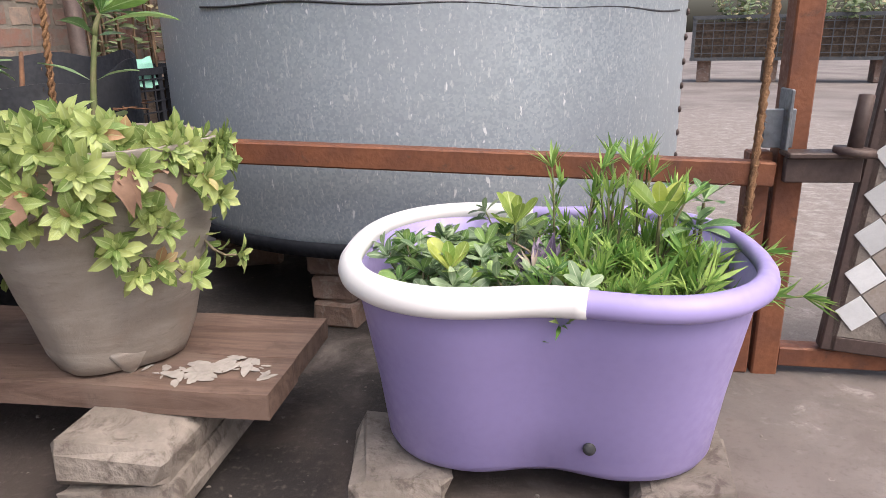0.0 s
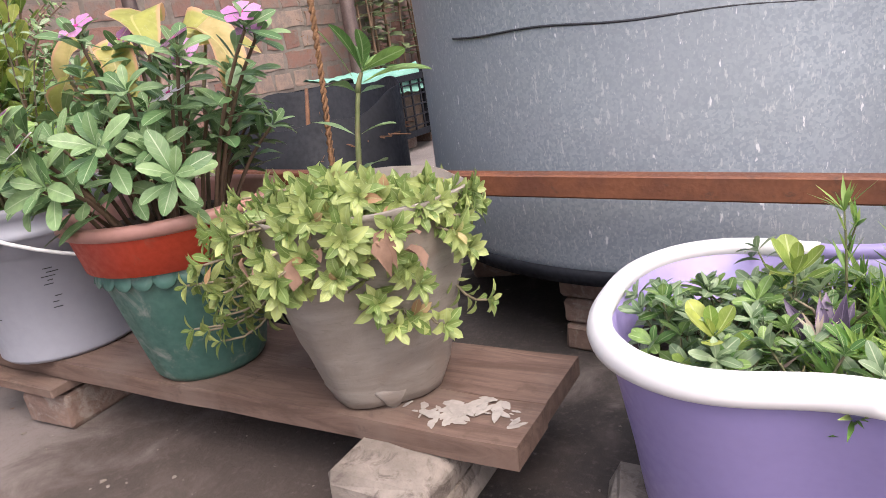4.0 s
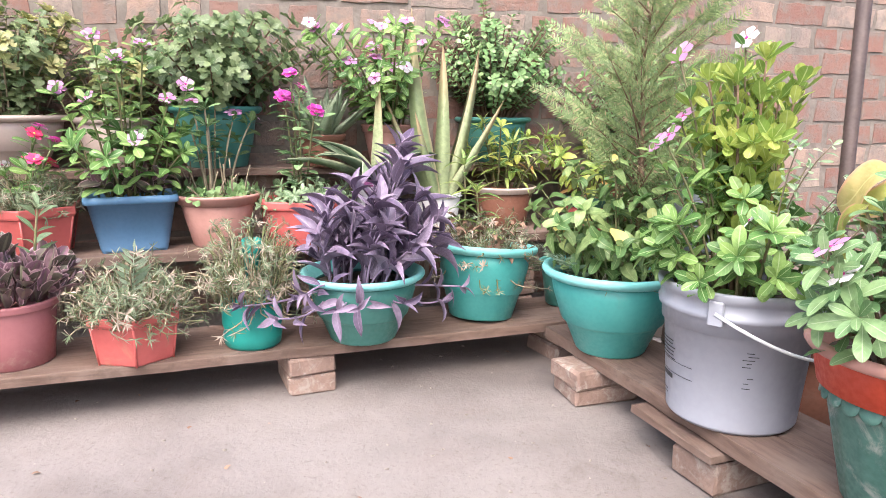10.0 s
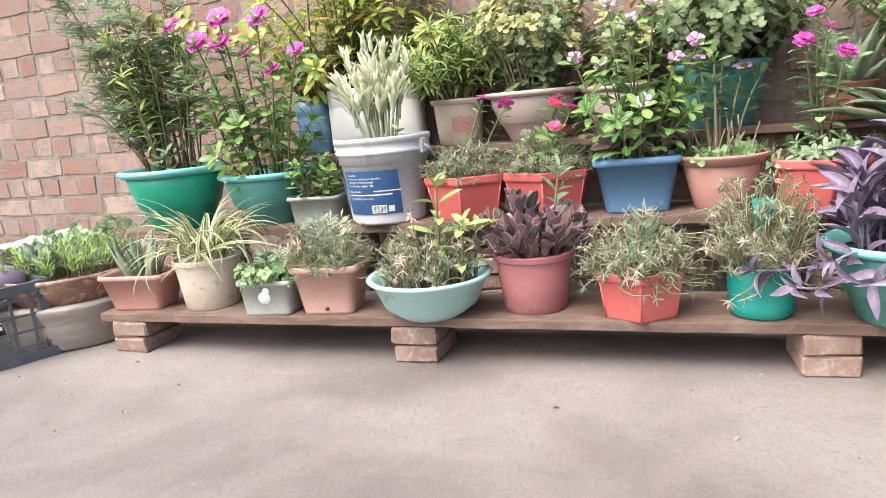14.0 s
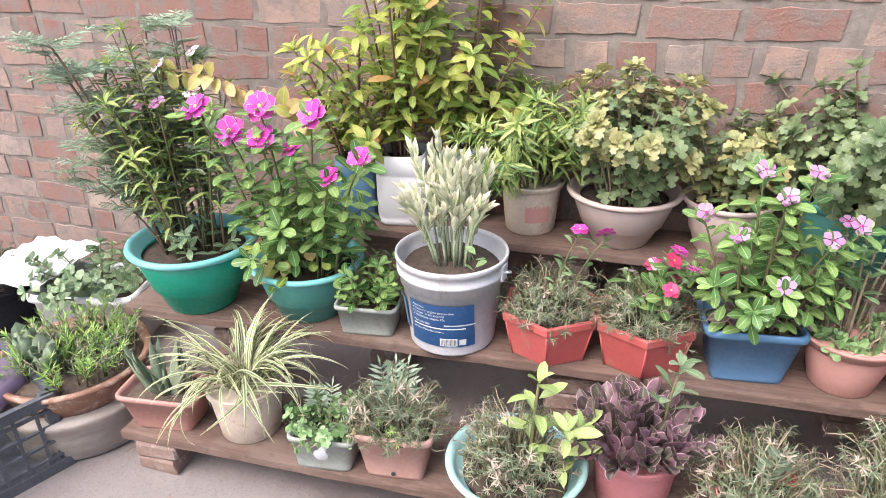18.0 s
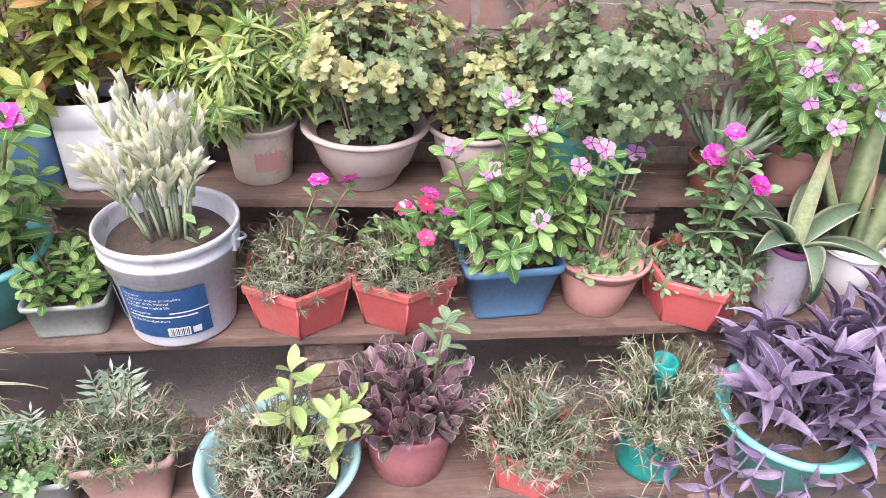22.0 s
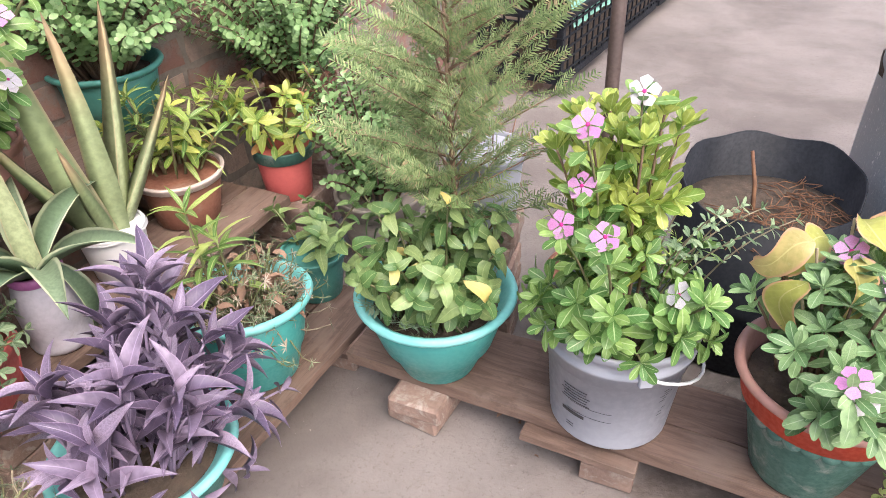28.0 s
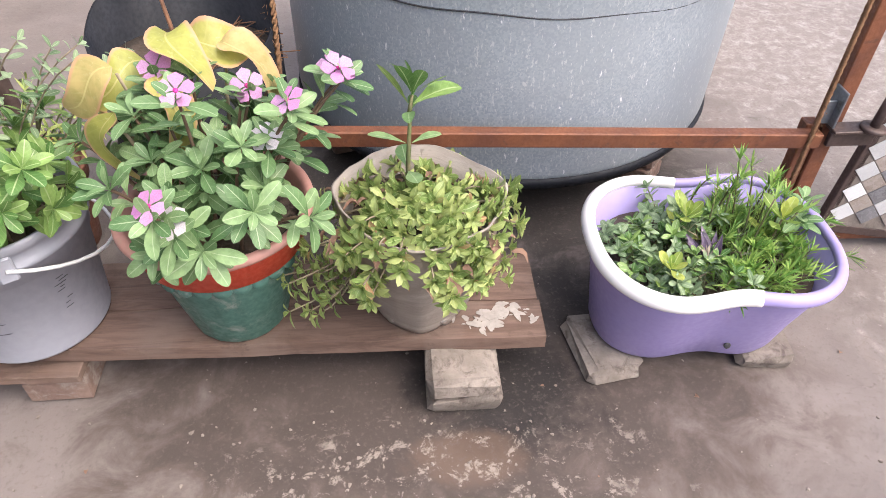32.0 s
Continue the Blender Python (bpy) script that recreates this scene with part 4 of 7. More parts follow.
def hex_pot(parent, rb, rr, h, mat, turn=0.0):
    """A six-sided planter with flared sides, a banded mouth and pointed corners."""
    p = [(rb * 0.97, 0.0), (rb, 0.006), (rr * 0.94, h * 0.8), (rr * 0.985, h * 0.82), (rr, h * 0.86), (rr, h * 0.98), (rr * 0.985, h), (rr * 0.92, h), (rr * 0.9, h * 0.8)]
    v, f = lathe(p, 6)
    pot = part("planter_box", mesh_of("planter_box", v, f, mat, smooth=False), parent, "", Matrix.Rotation(turn, 4, "Z"))
    for k in range(6):
        a = 2 * math.pi * k / 6
        v, f = tube([(rb * 1.0 * math.cos(a), rb * 1.0 * math.sin(a), 0.0), (rr * 0.94 * math.cos(a), rr * 0.94 * math.sin(a), h * 0.81)], 0.0045, 6)
        part("corner_rib", mesh_of("corner_rib", v, f, mat), pot)
    soil_in(parent, rr * 0.76, h * 0.85)
    return h * 0.85


def potted(name, x, y, z, label, category="potted plant", rz=0.0, tilt=(0, 0), group=""):
    return thing(name, pose(x, y, z, tilt[0], tilt[1], rz), label, category, group)


# ---- setting: ground, wall, far things ----
v, f = [], []
n = 40
for i in range(n + 1):
    for j in range(n + 1):
        u, w = 2 * i / n - 1, 2 * j / n - 1
        v.append((math.copysign(abs(u) ** 4, u) * 900, math.copysign(abs(w) ** 4, w) * 900, 0.0))
for i in range(n):
    for j in range(n):
        a = i * (n + 1) + j
        f.append((a, a + n + 1, a + n + 2, a + 1))
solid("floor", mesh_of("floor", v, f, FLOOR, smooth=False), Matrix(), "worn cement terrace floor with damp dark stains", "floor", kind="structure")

WALL_A = math.degrees(math.atan(0.125))
wall_m = pose(-4.21, 0, 0, 0, 0, -WALL_A)  # local y runs along the wall, local +x faces the terrace
v, f = block(-0.30, -0.006, -7.5, 11.0, -0.02, 3.4, 0.0)
wall = solid("wall_brick", mesh_of("wall_brick", v, f, MORTAR, smooth=False), wall_m, "bare red brick wall with rough grey mortar joints", "wall", kind="structure")

# ---- benches ----
def plank(parent, length, width, thick, m, seed, notch=0.0):
    """A sawn board with wavering edges."""
    r = random.Random(seed)
    k = max(int(length / 0.12), 4)
    v, f = [], []
    for i in range(k + 1):
        x = -length / 2 + length * i / k
        e = [r.uniform(-0.004, 0.004) for _ in range(4)]
        for sy, sz in ((-1, 0), (-1, 0.16), (-1, 0.84), (-0.985, 1), (0.985, 1), (1, 0.84), (1, 0.16), (0.985, 0)):
            v.append((x, sy * width / 2 + e[0 if sy < 0 else 1], sz * thick + e[2] * 0.5))
    for i in range(k):
        for j in range(8):
            a, b = i * 8 + j, i * 8 + (j + 1) % 8
            f.append((a, b, b + 8, a + 8))
    f += [tuple(range(7, -1, -1)), tuple(k * 8 + j for j in range(8))]
    return part("board", mesh_of("board", v, f, WOOD, smooth=False), parent, "", m)


def bench(label, a, b, top, boards, thick, seed):
    """Boards side by side from a to b; the front edge runs along a-b and the boards lie to its left."""
    a, b = Vector(a), Vector(b)
    d = b - a
    t = thing("plank_shelf", Matrix.Translation((*((a + b) / 2), top - thick)) @ Matrix.Rotation(math.atan2(d.y, d.x), 4, "Z"), label, "shelf")
    off = 0.0
    for k, w in enumerate(boards):
        plank(t, d.length - 0.05 * (k % 2), w - 0.006, thick - 0.004 * (k % 2), pose(0.02 * (k % 2), off + w / 2, 0, 0, 0, 0.15 * (k % 2)), seed + k)
        off += w
    return t


bench("long weathered wooden planks on brick stacks, lowest shelf", (-3.005, -2.9), (-2.76, 1.78), 0.205, (0.235, 0.2), 0.04, 3)
bench("weathered wooden planks of the middle plant shelf", (-3.50, -3.15), (-3.27, 1.9), 0.53, (0.22, 0.2), 0.04, 13)
bench("weathered wooden planks of the top plant shelf", (-3.93, -2.08), (-3.62, 2.3), 0.86, (0.2, 0.16), 0.035, 23)
benchB = bench("thick weathered wooden plank bench on brick stacks", (-2.74, 1.42), (-0.245, 1.335), 0.205, (0.155, 0.215), 0.05, 33)
h = Heap()
for k in range(70):
    s = rng.uniform(0.003, 0.014) if k % 3 else rng.uniform(0.012, 0.024)
    vv, ff = lathe([(s, 0), (s * 0.93, 0.0007)], 13, None, 0.22, True, k)
    u = rng.gauss(0, 0.5)
    h.add(vv, ff, None, pose(1.11 + 0.11 * u + rng.gauss(0, 0.012), 0.085 + 0.03 * math.sin(3.2 * u + 0.6) + rng.gauss(0, 0.016), 0.0504 + 0.00005 * k, 0, 0, rng.uniform(0, 360)) @ Matrix.Diagonal((1.3, 0.55, 1, 1)))
part("flaking_paint", h.mesh("flaking_paint", CHALK, False), benchB, "flaking white paint on the board end", kind="stuff")


def brick_stack(x, y, n, m, size=(0.21, 0.26, 0.075), turn=0.0, label="stacked worn bricks holding up the shelf", z=0.0):
    t = thing("brick_stack", pose(x, y, z, 0, 0, turn), label, "bricks", "brick shelf supports")
    for k in range(n):
        v, f = block(-size[0] / 2, size[0] / 2, -size[1] / 2, size[1] / 2, 0, size[2] - 0.002, 0.01 if m is OLD_BRICK else 0.016, 1.0, 0.005 if m is OLD_BRICK else 0.011, k + int(abs(x * 100)))
        part("brick", mesh_of("brick", v, f, m, smooth=False), t, "", pose(rng.uniform(-0.012, 0.012), rng.uniform(-0.012, 0.012), k * size[2], 0, 0, rng.uniform(-4, 4)))
    return t


brick_stack(-2.42, 1.47, 2, OLD_BRICK, (0.21, 0.28, 0.0765), -3)
brick_stack(-1.71, 1.5, 1, OLD_BRICK, (0.19, 0.28, 0.11), 2)
brick_stack(-0.5, 1.40, 2, CEMENT, (0.22, 0.34, 0.0765), 3, "two pale cement blocks under the bench end")
v, f = block(-0.2, 0.2, -0.08, 0.09, 0.0, 0.03, 0.004, 1, 0.003, 4)
solid("short_board", mesh_of("short_board", v, f, WOOD, smooth=False), pose(-1.81, 1.42, 0.118, 0, 0, -2), "short pale board wedged on a brick under the bench", "board")
for k, yy in enumerate((-2.73, -1.2, 0.38, 1.6)):
    xf = -3.005 + 0.0524 * (yy + 2.9)
    brick_stack(xf - 0.13, yy, 2, OLD_BRICK, (0.27, 0.2, 0.082), 2 * k - 3)
for yy in (-2.6, -0.95, 0.62, 1.6):
    xf = -3.5 + 0.0455 * (yy + 3.15)
    brick_stack(xf - 0.22, yy, 6, OLD_BRICK, (0.24, 0.24, 0.0815), 3)
for yy in (-1.95, -1.05, 0.35, 1.75):
    xf = -3.93 + 0.0708 * (yy + 2.08)
    brick_stack(xf - 0.2, yy, 10, OLD_BRICK, (0.24, 0.24, 0.0825), -2)


# ---- tank, drum, rails and gate ----
tank = thing("water_tank", pose(-0.161, 2.906, 0.0), "large galvanised sheet tank used as a planter with soil", "tank")
prof = [(0.875, 0.25), (0.895, 0.26), (0.902, 0.3), (0.904, 0.75), (0.906, 1.1), (0.911, 1.118), (0.914, 1.13), (0.905, 1.135), (0.896, 1.12), (0.88, 0.9)]
v, f = lathe(prof, 96, None, 0.003)
tb = part("tank_body", mesh_of("tank_body", v, f, ZINC), tank)
v, f = lathe([(0.885, 0.235), (0.905, 0.24), (0.912, 0.265), (0.907, 0.285), (0.895, 0.28)], 72)
part("base_ring", mesh_of("base_ring", v, f, BLACK), tank, "black base ring")
soil_in(tank, 0.88, 1.03)
for zz, a0, a1, wv in ((1.064, -2.75, -1.0, 0.006), (0.888, -2.16, -0.45, 0.006)):
    pts = []
    for k in range(40):
        a = a0 + (a1 - a0) * k / 39
        r = 0.902 + 0.005 * (zz - 0.3)
        pts.append((r * 1.001 * math.cos(a), r * 1.001 * math.sin(a), zz - 0.012 * (a + 1.6) + wv * math.sin(3 * a + zz) + 0.004 * math.sin(13 * a)))
    v, f = tube(pts, 0.003, 5)
    part("seam_crack", mesh_of("seam_crack", v, f, INK), tb, "dark wavering seam")
for k in range(10):
    v, f = lathe([(0.011, 0), (0.01, 0.006), (0.004, 0.009)], 8)
    a, zz = -0.3, 0.42 + 0.075 * k
    r = 0.902 + 0.005 * (zz - 0.3)
    part("rivet", mesh_of("rivet", v, f, DARK_IRON), tb, "", Matrix.Translation((r * math.cos(a), r * math.sin(a), zz)) @ Matrix.Rotation(a, 4, "Z") @ Matrix.Rotation(math.pi / 2, 4, "Y"))
for k in range(6):
    a = 2 * math.pi * k / 6 + 0.3
    brick_stack(-0.161 + 0.7 * math.cos(a), 2.906 + 0.7 * math.sin(a), 3, OLD_BRICK, (0.24, 0.14, 0.078), math.degrees(a), "bricks stacked under the tank")
g = Growth(tank, 60)
for k in range(4):
    a = rng.uniform(0, 6.28)
    leafy_stem(g, shoot((0.55 * math.cos(a), 0.55 * math.sin(a), 1.0), (0.62 * math.cos(a), 0.62 * math.sin(a), 1.13)), L_VINCA, 0.09, 0.04)
g.finish()

drum = thing("cut_drum", pose(-1.38, 2.392, 0.0) @ Matrix.Diagonal((0.87, 0.87, 0.945, 1.0)), "cut-open black plastic drum with soil and dry straw", "planter")
v, f = lathe([(0.36, 0.0), (0.38, 0.01), (0.375, 0.3), (0.385, 0.32), (0.375, 0.34), (0.37, 0.78), (0.36, 0.78), (0.355, 0.5)], 48, None, 0.012, True, 5)
for k in range(len(v)):
    if v[k][2] > 0.7:
        a = math.atan2(v[k][1], v[k][0])
        v[k] = (v[k][0], v[k][1], v[k][2] + 0.05 * math.sin(a) + 0.014 * math.sin(3 * a) + 0.01 * math.sin(7 * a + 1))
part("drum_body", mesh_of("drum_body", v, f, BLACK), drum)
soil_in(drum, 0.355, 0.62)
h = Heap()
for k in range(150):
    a, q, b = rng.uniform(-2.6, 1.2), 0.33 * math.sqrt(rng.random()), rng.uniform(0, 6.28)
    p = Vector((q * math.cos(a), q * math.sin(a), 0.632 + rng.uniform(0, 0.015)))
    vv, ff = tube([p, p + Vector((0.06 * math.cos(b), 0.06 * math.sin(b), 0.012)), p + Vector((0.13 * math.cos(b + 0.3), 0.13 * math.sin(b + 0.3), 0.004))], 0.0024, 4)
    h.add(vv, ff)
part("straw", h.mesh("straw", STRAW), drum, "dry straw and dead stems", kind="stuff")
v, f = tube([(-0.04, -0.02, 0.6), (-0.06, 0.04, 0.72), (-0.1, 0.12, 0.83)], 0.011, 7, 0.008)
part("dead_stalk", mesh_of("dead_stalk", v, f, STRAW), drum)


def bar(name, a, b, w, h_, mat, parent=None, label="", category="", up=(0, 0, 1), kind=""):
    """A square hollow bar from a to b."""
    a, b = Vector(a), Vector(b)
    d = b - a
    v, f = block(-w / 2, w / 2, 0, d.length, -h_ / 2, h_ / 2, 0.004)
    m = aim(a, d, up, 1.0)
    me = mesh_of(name, v, f, mat, smooth=False)
    return part(name, me, parent, label, m) if parent else solid(name, me, m, label, category, kind=kind)


rail = thing("iron_fence", pose(0, 0, 0), "rusty square iron rail and post with a welded gate hinge", "fence")
bar("rail", (-1.35, 1.90, 0.585), (0.755, 1.88, 0.505), 0.045, 0.055, RUST, rail)
bar("post", (0.80, 1.93, -0.02), (0.80, 1.93, 3.0), 0.06, 0.06, RUST, rail, "", "", (0, 1, 0))
bar("lower_stub", (0.735, 1.925, 0.0), (0.735, 1.925, 0.55), 0.05, 0.05, RUST, rail, "", "", (0, 1, 0))
bar("sill_rail", (0.83, 1.93, 0.045), (2.4, 1.85, 0.045), 0.05, 0.05, RUST, rail)
bar("far_post", (2.45, 1.85, 0.0), (2.45, 1.85, 3.0), 0.06, 0.06, RUST, rail, "", "", (0, 1, 0))
v, f = block(-0.032, 0.032, -0.004, 0.004, 0, 0.085, 0.002)
part("hinge_plate", mesh_of("hinge_plate", v, f, STEEL, smooth=False), rail, "grey steel plate", pose(0.758, 1.885, 0.562, 0, 0, -4))
v, f = block(-0.004, 0.004, -0.05, 0.02, 0, 0.13, 0.002)
part("hinge_plate", mesh_of("hinge_plate", v, f, STEEL, smooth=False), rail, "", pose(0.768, 1.9, 0.56))
v, f = block(-0.09, 0.09, -0.035, 0.03, 0, 0.012, 0.003)
part("hinge_bracket", mesh_of("hinge_bracket", v, f, DARK_IRON, smooth=False), rail, "", pose(0.86, 1.87, 0.545))
v, f = block(-0.09, 0.07, -0.02, 0.0, -0.055, 0.0, 0.003)
part("hinge_bracket", mesh_of("hinge_bracket", v, f, DARK_IRON, smooth=False), rail, "", pose(0.86, 1.87, 0.545))

gate = thing("tiled_gate", pose(0.935, 1.905, 0.075, 0, 4, -8), "brown iron gate faced with white and brown mosaic tiles", "gate")
bar("stile", (0, 0, 0), (0, 0, 2.0), 0.035, 0.04, DARK_IRON, gate, "", "", (0, 1, 0))
bar("stile", (1.2, 0, 0), (1.2, 0, 2.0), 0.05, 0.04, DARK_IRON, gate, "", "", (0, 1, 0))
bar("rail", (0, 0, 0.02), (1.2, 0, 0.02), 0.04, 0.04, DARK_IRON, gate)
bar("rail", (0, 0, 2.0), (1.2, 0, 2.0), 0.04, 0.04, DARK_IRON, gate)
v, f = lathe([(0.014, 0.0), (0.016, 0.002), (0.016, 0.11), (0.008, 0.113)], 14)
part("hinge_pin", mesh_of("hinge_pin", v, f, DARK_IRON), gate, "", pose(-0.055, -0.06, 0.49))
v, f = lathe([(0.04, 0.0), (0.042, 0.004), (0.042, 0.014), (0.02, 0.016)], 18)
part("hinge_washer", mesh_of("hinge_washer", v, f, DARK_IRON), gate, "", pose(-0.055, -0.06, 0.475))
v, f = block(0.0, 1.17, -0.02, -0.01, 0.04, 0.97, 0.0)
backing = part("tile_panel", mesh_of("tile_panel", v, f, MORTAR, smooth=False), gate)
TILES = [plain("tile_" + c, a, b, 0.25, scale=14, fine=60, relief=0.08, spread=0.2) for c, a, b in (("white", (0.66, 0.67, 0.68), (0.6, 0.61, 0.62)), ("brown", (0.2, 0.14, 0.1), (0.29, 0.21, 0.155)), ("taupe", (0.34, 0.3, 0.27), (0.26, 0.22, 0.19)), ("grey", (0.14, 0.14, 0.15), (0.2, 0.2, 0.21)))]
s = 0.066
v, f = block(-s / 2 + 0.0015, s / 2 - 0.0015, -0.004, 0.0, -s / 2 + 0.0015, s / 2 - 0.0015, 0.001)
tile_meshes = [mesh_of("tile", v, f, m, smooth=False) for m in TILES]
count = 0
for i in range(40):
    for j in range(60):
        x, z = (i - j) * s * 0.7071 + 0.6, (i + j) * s * 0.7071 - 0.55
        if 0.012 < x < 1.15 and 0.06 < z < 0.95:
            k = 0 if (i + 2 * j) % 3 == 0 else 1 + (i * 7 + j * 5) % 3
            if count < 290:
                part("tile", tile_meshes[k], backing, "", pose(x, -0.02, z) @ Matrix.Rotation(math.pi / 4, 4, "Y"))
            count += 1


def rope(a, b, r, label, sway=0.02):
    a, b = Vector(a), Vector(b)
    h, n = Heap(), 90
    for strand in range(3):
        pts = []
        for k in range(n + 1):
            t = k / n
            c = a.lerp(b, t) + Vector((sway * math.sin(3 * t), sway * math.sin(2 * t + 1), 0))
            w = 2 * math.pi * (strand / 3 + t * (b - a).length / 0.075)
            pts.append(c + Vector((math.cos(w), math.sin(w), 0)) * r * 0.5)
        v, f = tube(pts, r * 0.56, 6)
        h.add(v, f)
    for k in range(120):
        c = a.lerp(b, rng.random())
        d = Vector((rng.uniform(-1, 1), rng.uniform(-1, 1), rng.uniform(-1, 1))).normalized()
        v, f = tube([c + d * r * 0.8, c + d * r * rng.uniform(1.6, 2.4)], 0.0008, 3)
        h.add(v, f)
    return solid("rope", h.mesh("rope", ROPE), Matrix(), label, "rope", "hanging ropes")


rope((0.70, 1.83, 0.36), (0.735, 1.95, 2.6), 0.0105, "twisted brown coir rope hanging beside the post")
rope((-1.02, 1.95, 0.45), (-1.0, 2.05, 2.6), 0.0105, "twisted brown coir rope tied to the rusty rail")

# ---- poles and crates ----
def pole(x, y, r, top, tilt, label):
    v, f = lathe([(r * 1.02, 0.0), (r, 0.02), (r, top), (r * 0.9, top)], 16)
    return solid("iron_pole", mesh_of("iron_pole", v, f, DARK_IRON), pose(x, y, 0, tilt[0], tilt[1], 0), label, "pole", "iron poles")


pole(-1.97, 2.25, 0.026, 3.2, (0, -1.2), "slim brown iron pole standing on the terrace")
pole(-3.18, 5.4, 0.06, 3.2, (0, 0), "brown iron pole standing by the brick wall")
pole(-0.67, 11.6, 0.06, 3.2, (0, 0), "brown iron pole standing far out on the terrace")


def crate(m, w, d, h_, mat, label, rows=6, cols=9, group="plastic crates"):
    """An open slatted harvest crate: corner posts, top and bottom rims and a lattice on each side."""
    t = thing("plastic_crate", m, label, "crate", group)
    for sx in (-1, 1):
        for sy in (-1, 1):
            v, f = block(-0.025, 0.025, -0.025, 0.025, 0, h_, 0.004)
            part("corner_post", mesh_of("corner_post", v, f, mat, smooth=False), t, "", pose(sx * (w / 2 - 0.025), sy * (d / 2 - 0.025), 0))
    v, f = block(-w / 2 + 0.01, w / 2 - 0.01, -d / 2 + 0.01, d / 2 - 0.01, 0.0, 0.02, 0.0)
    part("bottom", mesh_of("bottom", v, f, mat, smooth=False), t)
    for ax, s in ((0, -1), (0, 1), (1, -1), (1, 1)):
        length, off = (w, d / 2) if ax == 0 else (d, w / 2)
        hp = Heap()
        n = cols if ax == 0 else max(int(cols * d / w), 3)
        for zz in (0.0, h_ - 0.05):
            vv, ff = block(-length / 2, length / 2, -0.014, 0.014, zz, zz + 0.05, 0.0)
            hp.add(vv, ff)
        for k in range(1, n):
            x = -length / 2 + length * k / n
            vv, ff = block(x - 0.007, x + 0.007, -0.006, 0.006, 0.04, h_ - 0.04, 0.0)
            hp.add(vv, ff)
        for k in range(1, rows):
            z = h_ * k / rows
            vv, ff = block(-length / 2, length / 2, -0.007, 0.007, z - 0.006, z + 0.006, 0.0)
            hp.add(vv, ff)
        part("side", hp.mesh("side", mat, False), t, "", pose(0, s * off, 0) if ax == 0 else pose(s * off, 0, 0, 0, 0, 90))
    return t


def planted_crate(x, y, rz, mat, label, z=0.12, w=1.05, d=0.7, h_=0.5, growth=0):
    t = crate(pose(x, y, z, 0, 0, rz), w, d, h_, mat, label)
    v, f = block(-w / 2 + 0.03, w / 2 - 0.03, -d / 2 + 0.03, d / 2 - 0.03, 0.02, h_ - 0.1, 0.0, 1, 0.01)
    part("soil", mesh_of("soil", v, f, SOIL, smooth=False), t)
    for s in (-1, 1):
        brick_stack(x + s * 0.35 * w * math.cos(radians(rz)), y + s * 0.35 * w * math.sin(radians(rz)), 1, OLD_BRICK, (0.2, 0.4, z), rz, "brick under a plastic crate")
    if growth:
        g = Growth(t, 40)
        bush(g, h_ - 0.1, 0.4, growth, 0.5, 0.5, L_VINE, 0.11, 0.05, start=0.1)
        g.finish()
    return t


for k in range(4):
    planted_crate(-3.05 + 0.16 * k, 5.1 + 1.12 * k, 82, BLACK if k < 3 else CRATE, "black plastic harvest crate filled with soil by the wall", growth=0)
for k, (x, y) in enumerate(((3.7, 12.6), (5.2, 12.2), (-4.6, 10.6), (-3.2, 10.9))):
    planted_crate(x, y, -14, CRATE, "dark plastic crate with green plants on bricks", 0.35, 1.45, 0.7, 0.7, 14)

# cloths draped over the crates
for x, y, a, b, mat, label in ((-2.92, 5.15, 0.5, 0.42, CLOTH, "mint green cloth draped over a crate"), (-2.70, 6.55, 0.2, 0.28, RAG, "grey-white cloth rag over a crate edge")):
    v, f, n = [], [], 18
    for i in range(n + 1):
        for j in range(n + 1):
            u, w = i / n - 0.5, j / n - 0.5
            z = 0.035 * noise.noise(Vector((u * 5 + x, w * 5, 1))) + 0.02 * noise.noise(Vector((u * 12, w * 12 + y, 4)))
            dx = u * b * 1.6
            if dx > b * 0.45:
                z -= (dx - b * 0.45) * 1.3
                dx = b * 0.45 + (dx - b * 0.45) * 0.25
            v.append((dx, w * a * 1.6, z))
    f = [(i * (n + 1) + j, (i + 1) * (n + 1) + j, (i + 1) * (n + 1) + j + 1, i * (n + 1) + j + 1) for i in range(n) for j in range(n)]
    solid("cloth", mesh_of("cloth", v, f, mat), pose(x, y, 0.675, 0, 0, -8), label, "cloth")

# vine on the wall behind the crates
vine = thing("wall_vine", pose(-3.25, 6.2, 0.4), "dry straggling vine with pale leaves against the brick wall", "climbing plant")
g = Growth(vine, 250)
for k in range(26):
    b = Vector((rng.uniform(-0.15, 0.1), rng.uniform(-0.7, 1.9), rng.uniform(0, 0.2)))
    t = b + Vector((rng.uniform(-0.2, 0.25), rng.uniform(-0.4, 0.4), rng.uniform(0.9, 2.1)))
    leafy_stem(g, shoot(b, t, 0.1, 9), L_VINE, 0.13, 0.1, 0.15, 0.2, WOODY, 0.012, 3)
g.finish()

# litter on the floor
h = Heap()
for k in range(520):
    x, y = rng.uniform(-3.4, 1.6), rng.uniform(-3.2, 2.0)
    if rng.random() < 0.4:
        x, y = rng.gauss(-0.6, 0.45), rng.gauss(0.95, 0.25)
    s = rng.uniform(0.002, 0.007)
    vv, ff = lathe([(s, 0), (s * 0.8, s * 0.6), (s * 0.3, s * 0.8)], 5, None, 0.3, True, k)
    h.add(vv, ff, None, pose(x, y, 0.0, 0, 0, rng.uniform(0, 360)))
solid("grit", h.mesh("grit", CEMENT, False), Matrix(), "scattered grit and crumbs of mortar on the floor", "grit", kind="stuff")
h = Heap()
lv, lf, lu = blade(oval(0.25), 3, 0.5, 0.4)
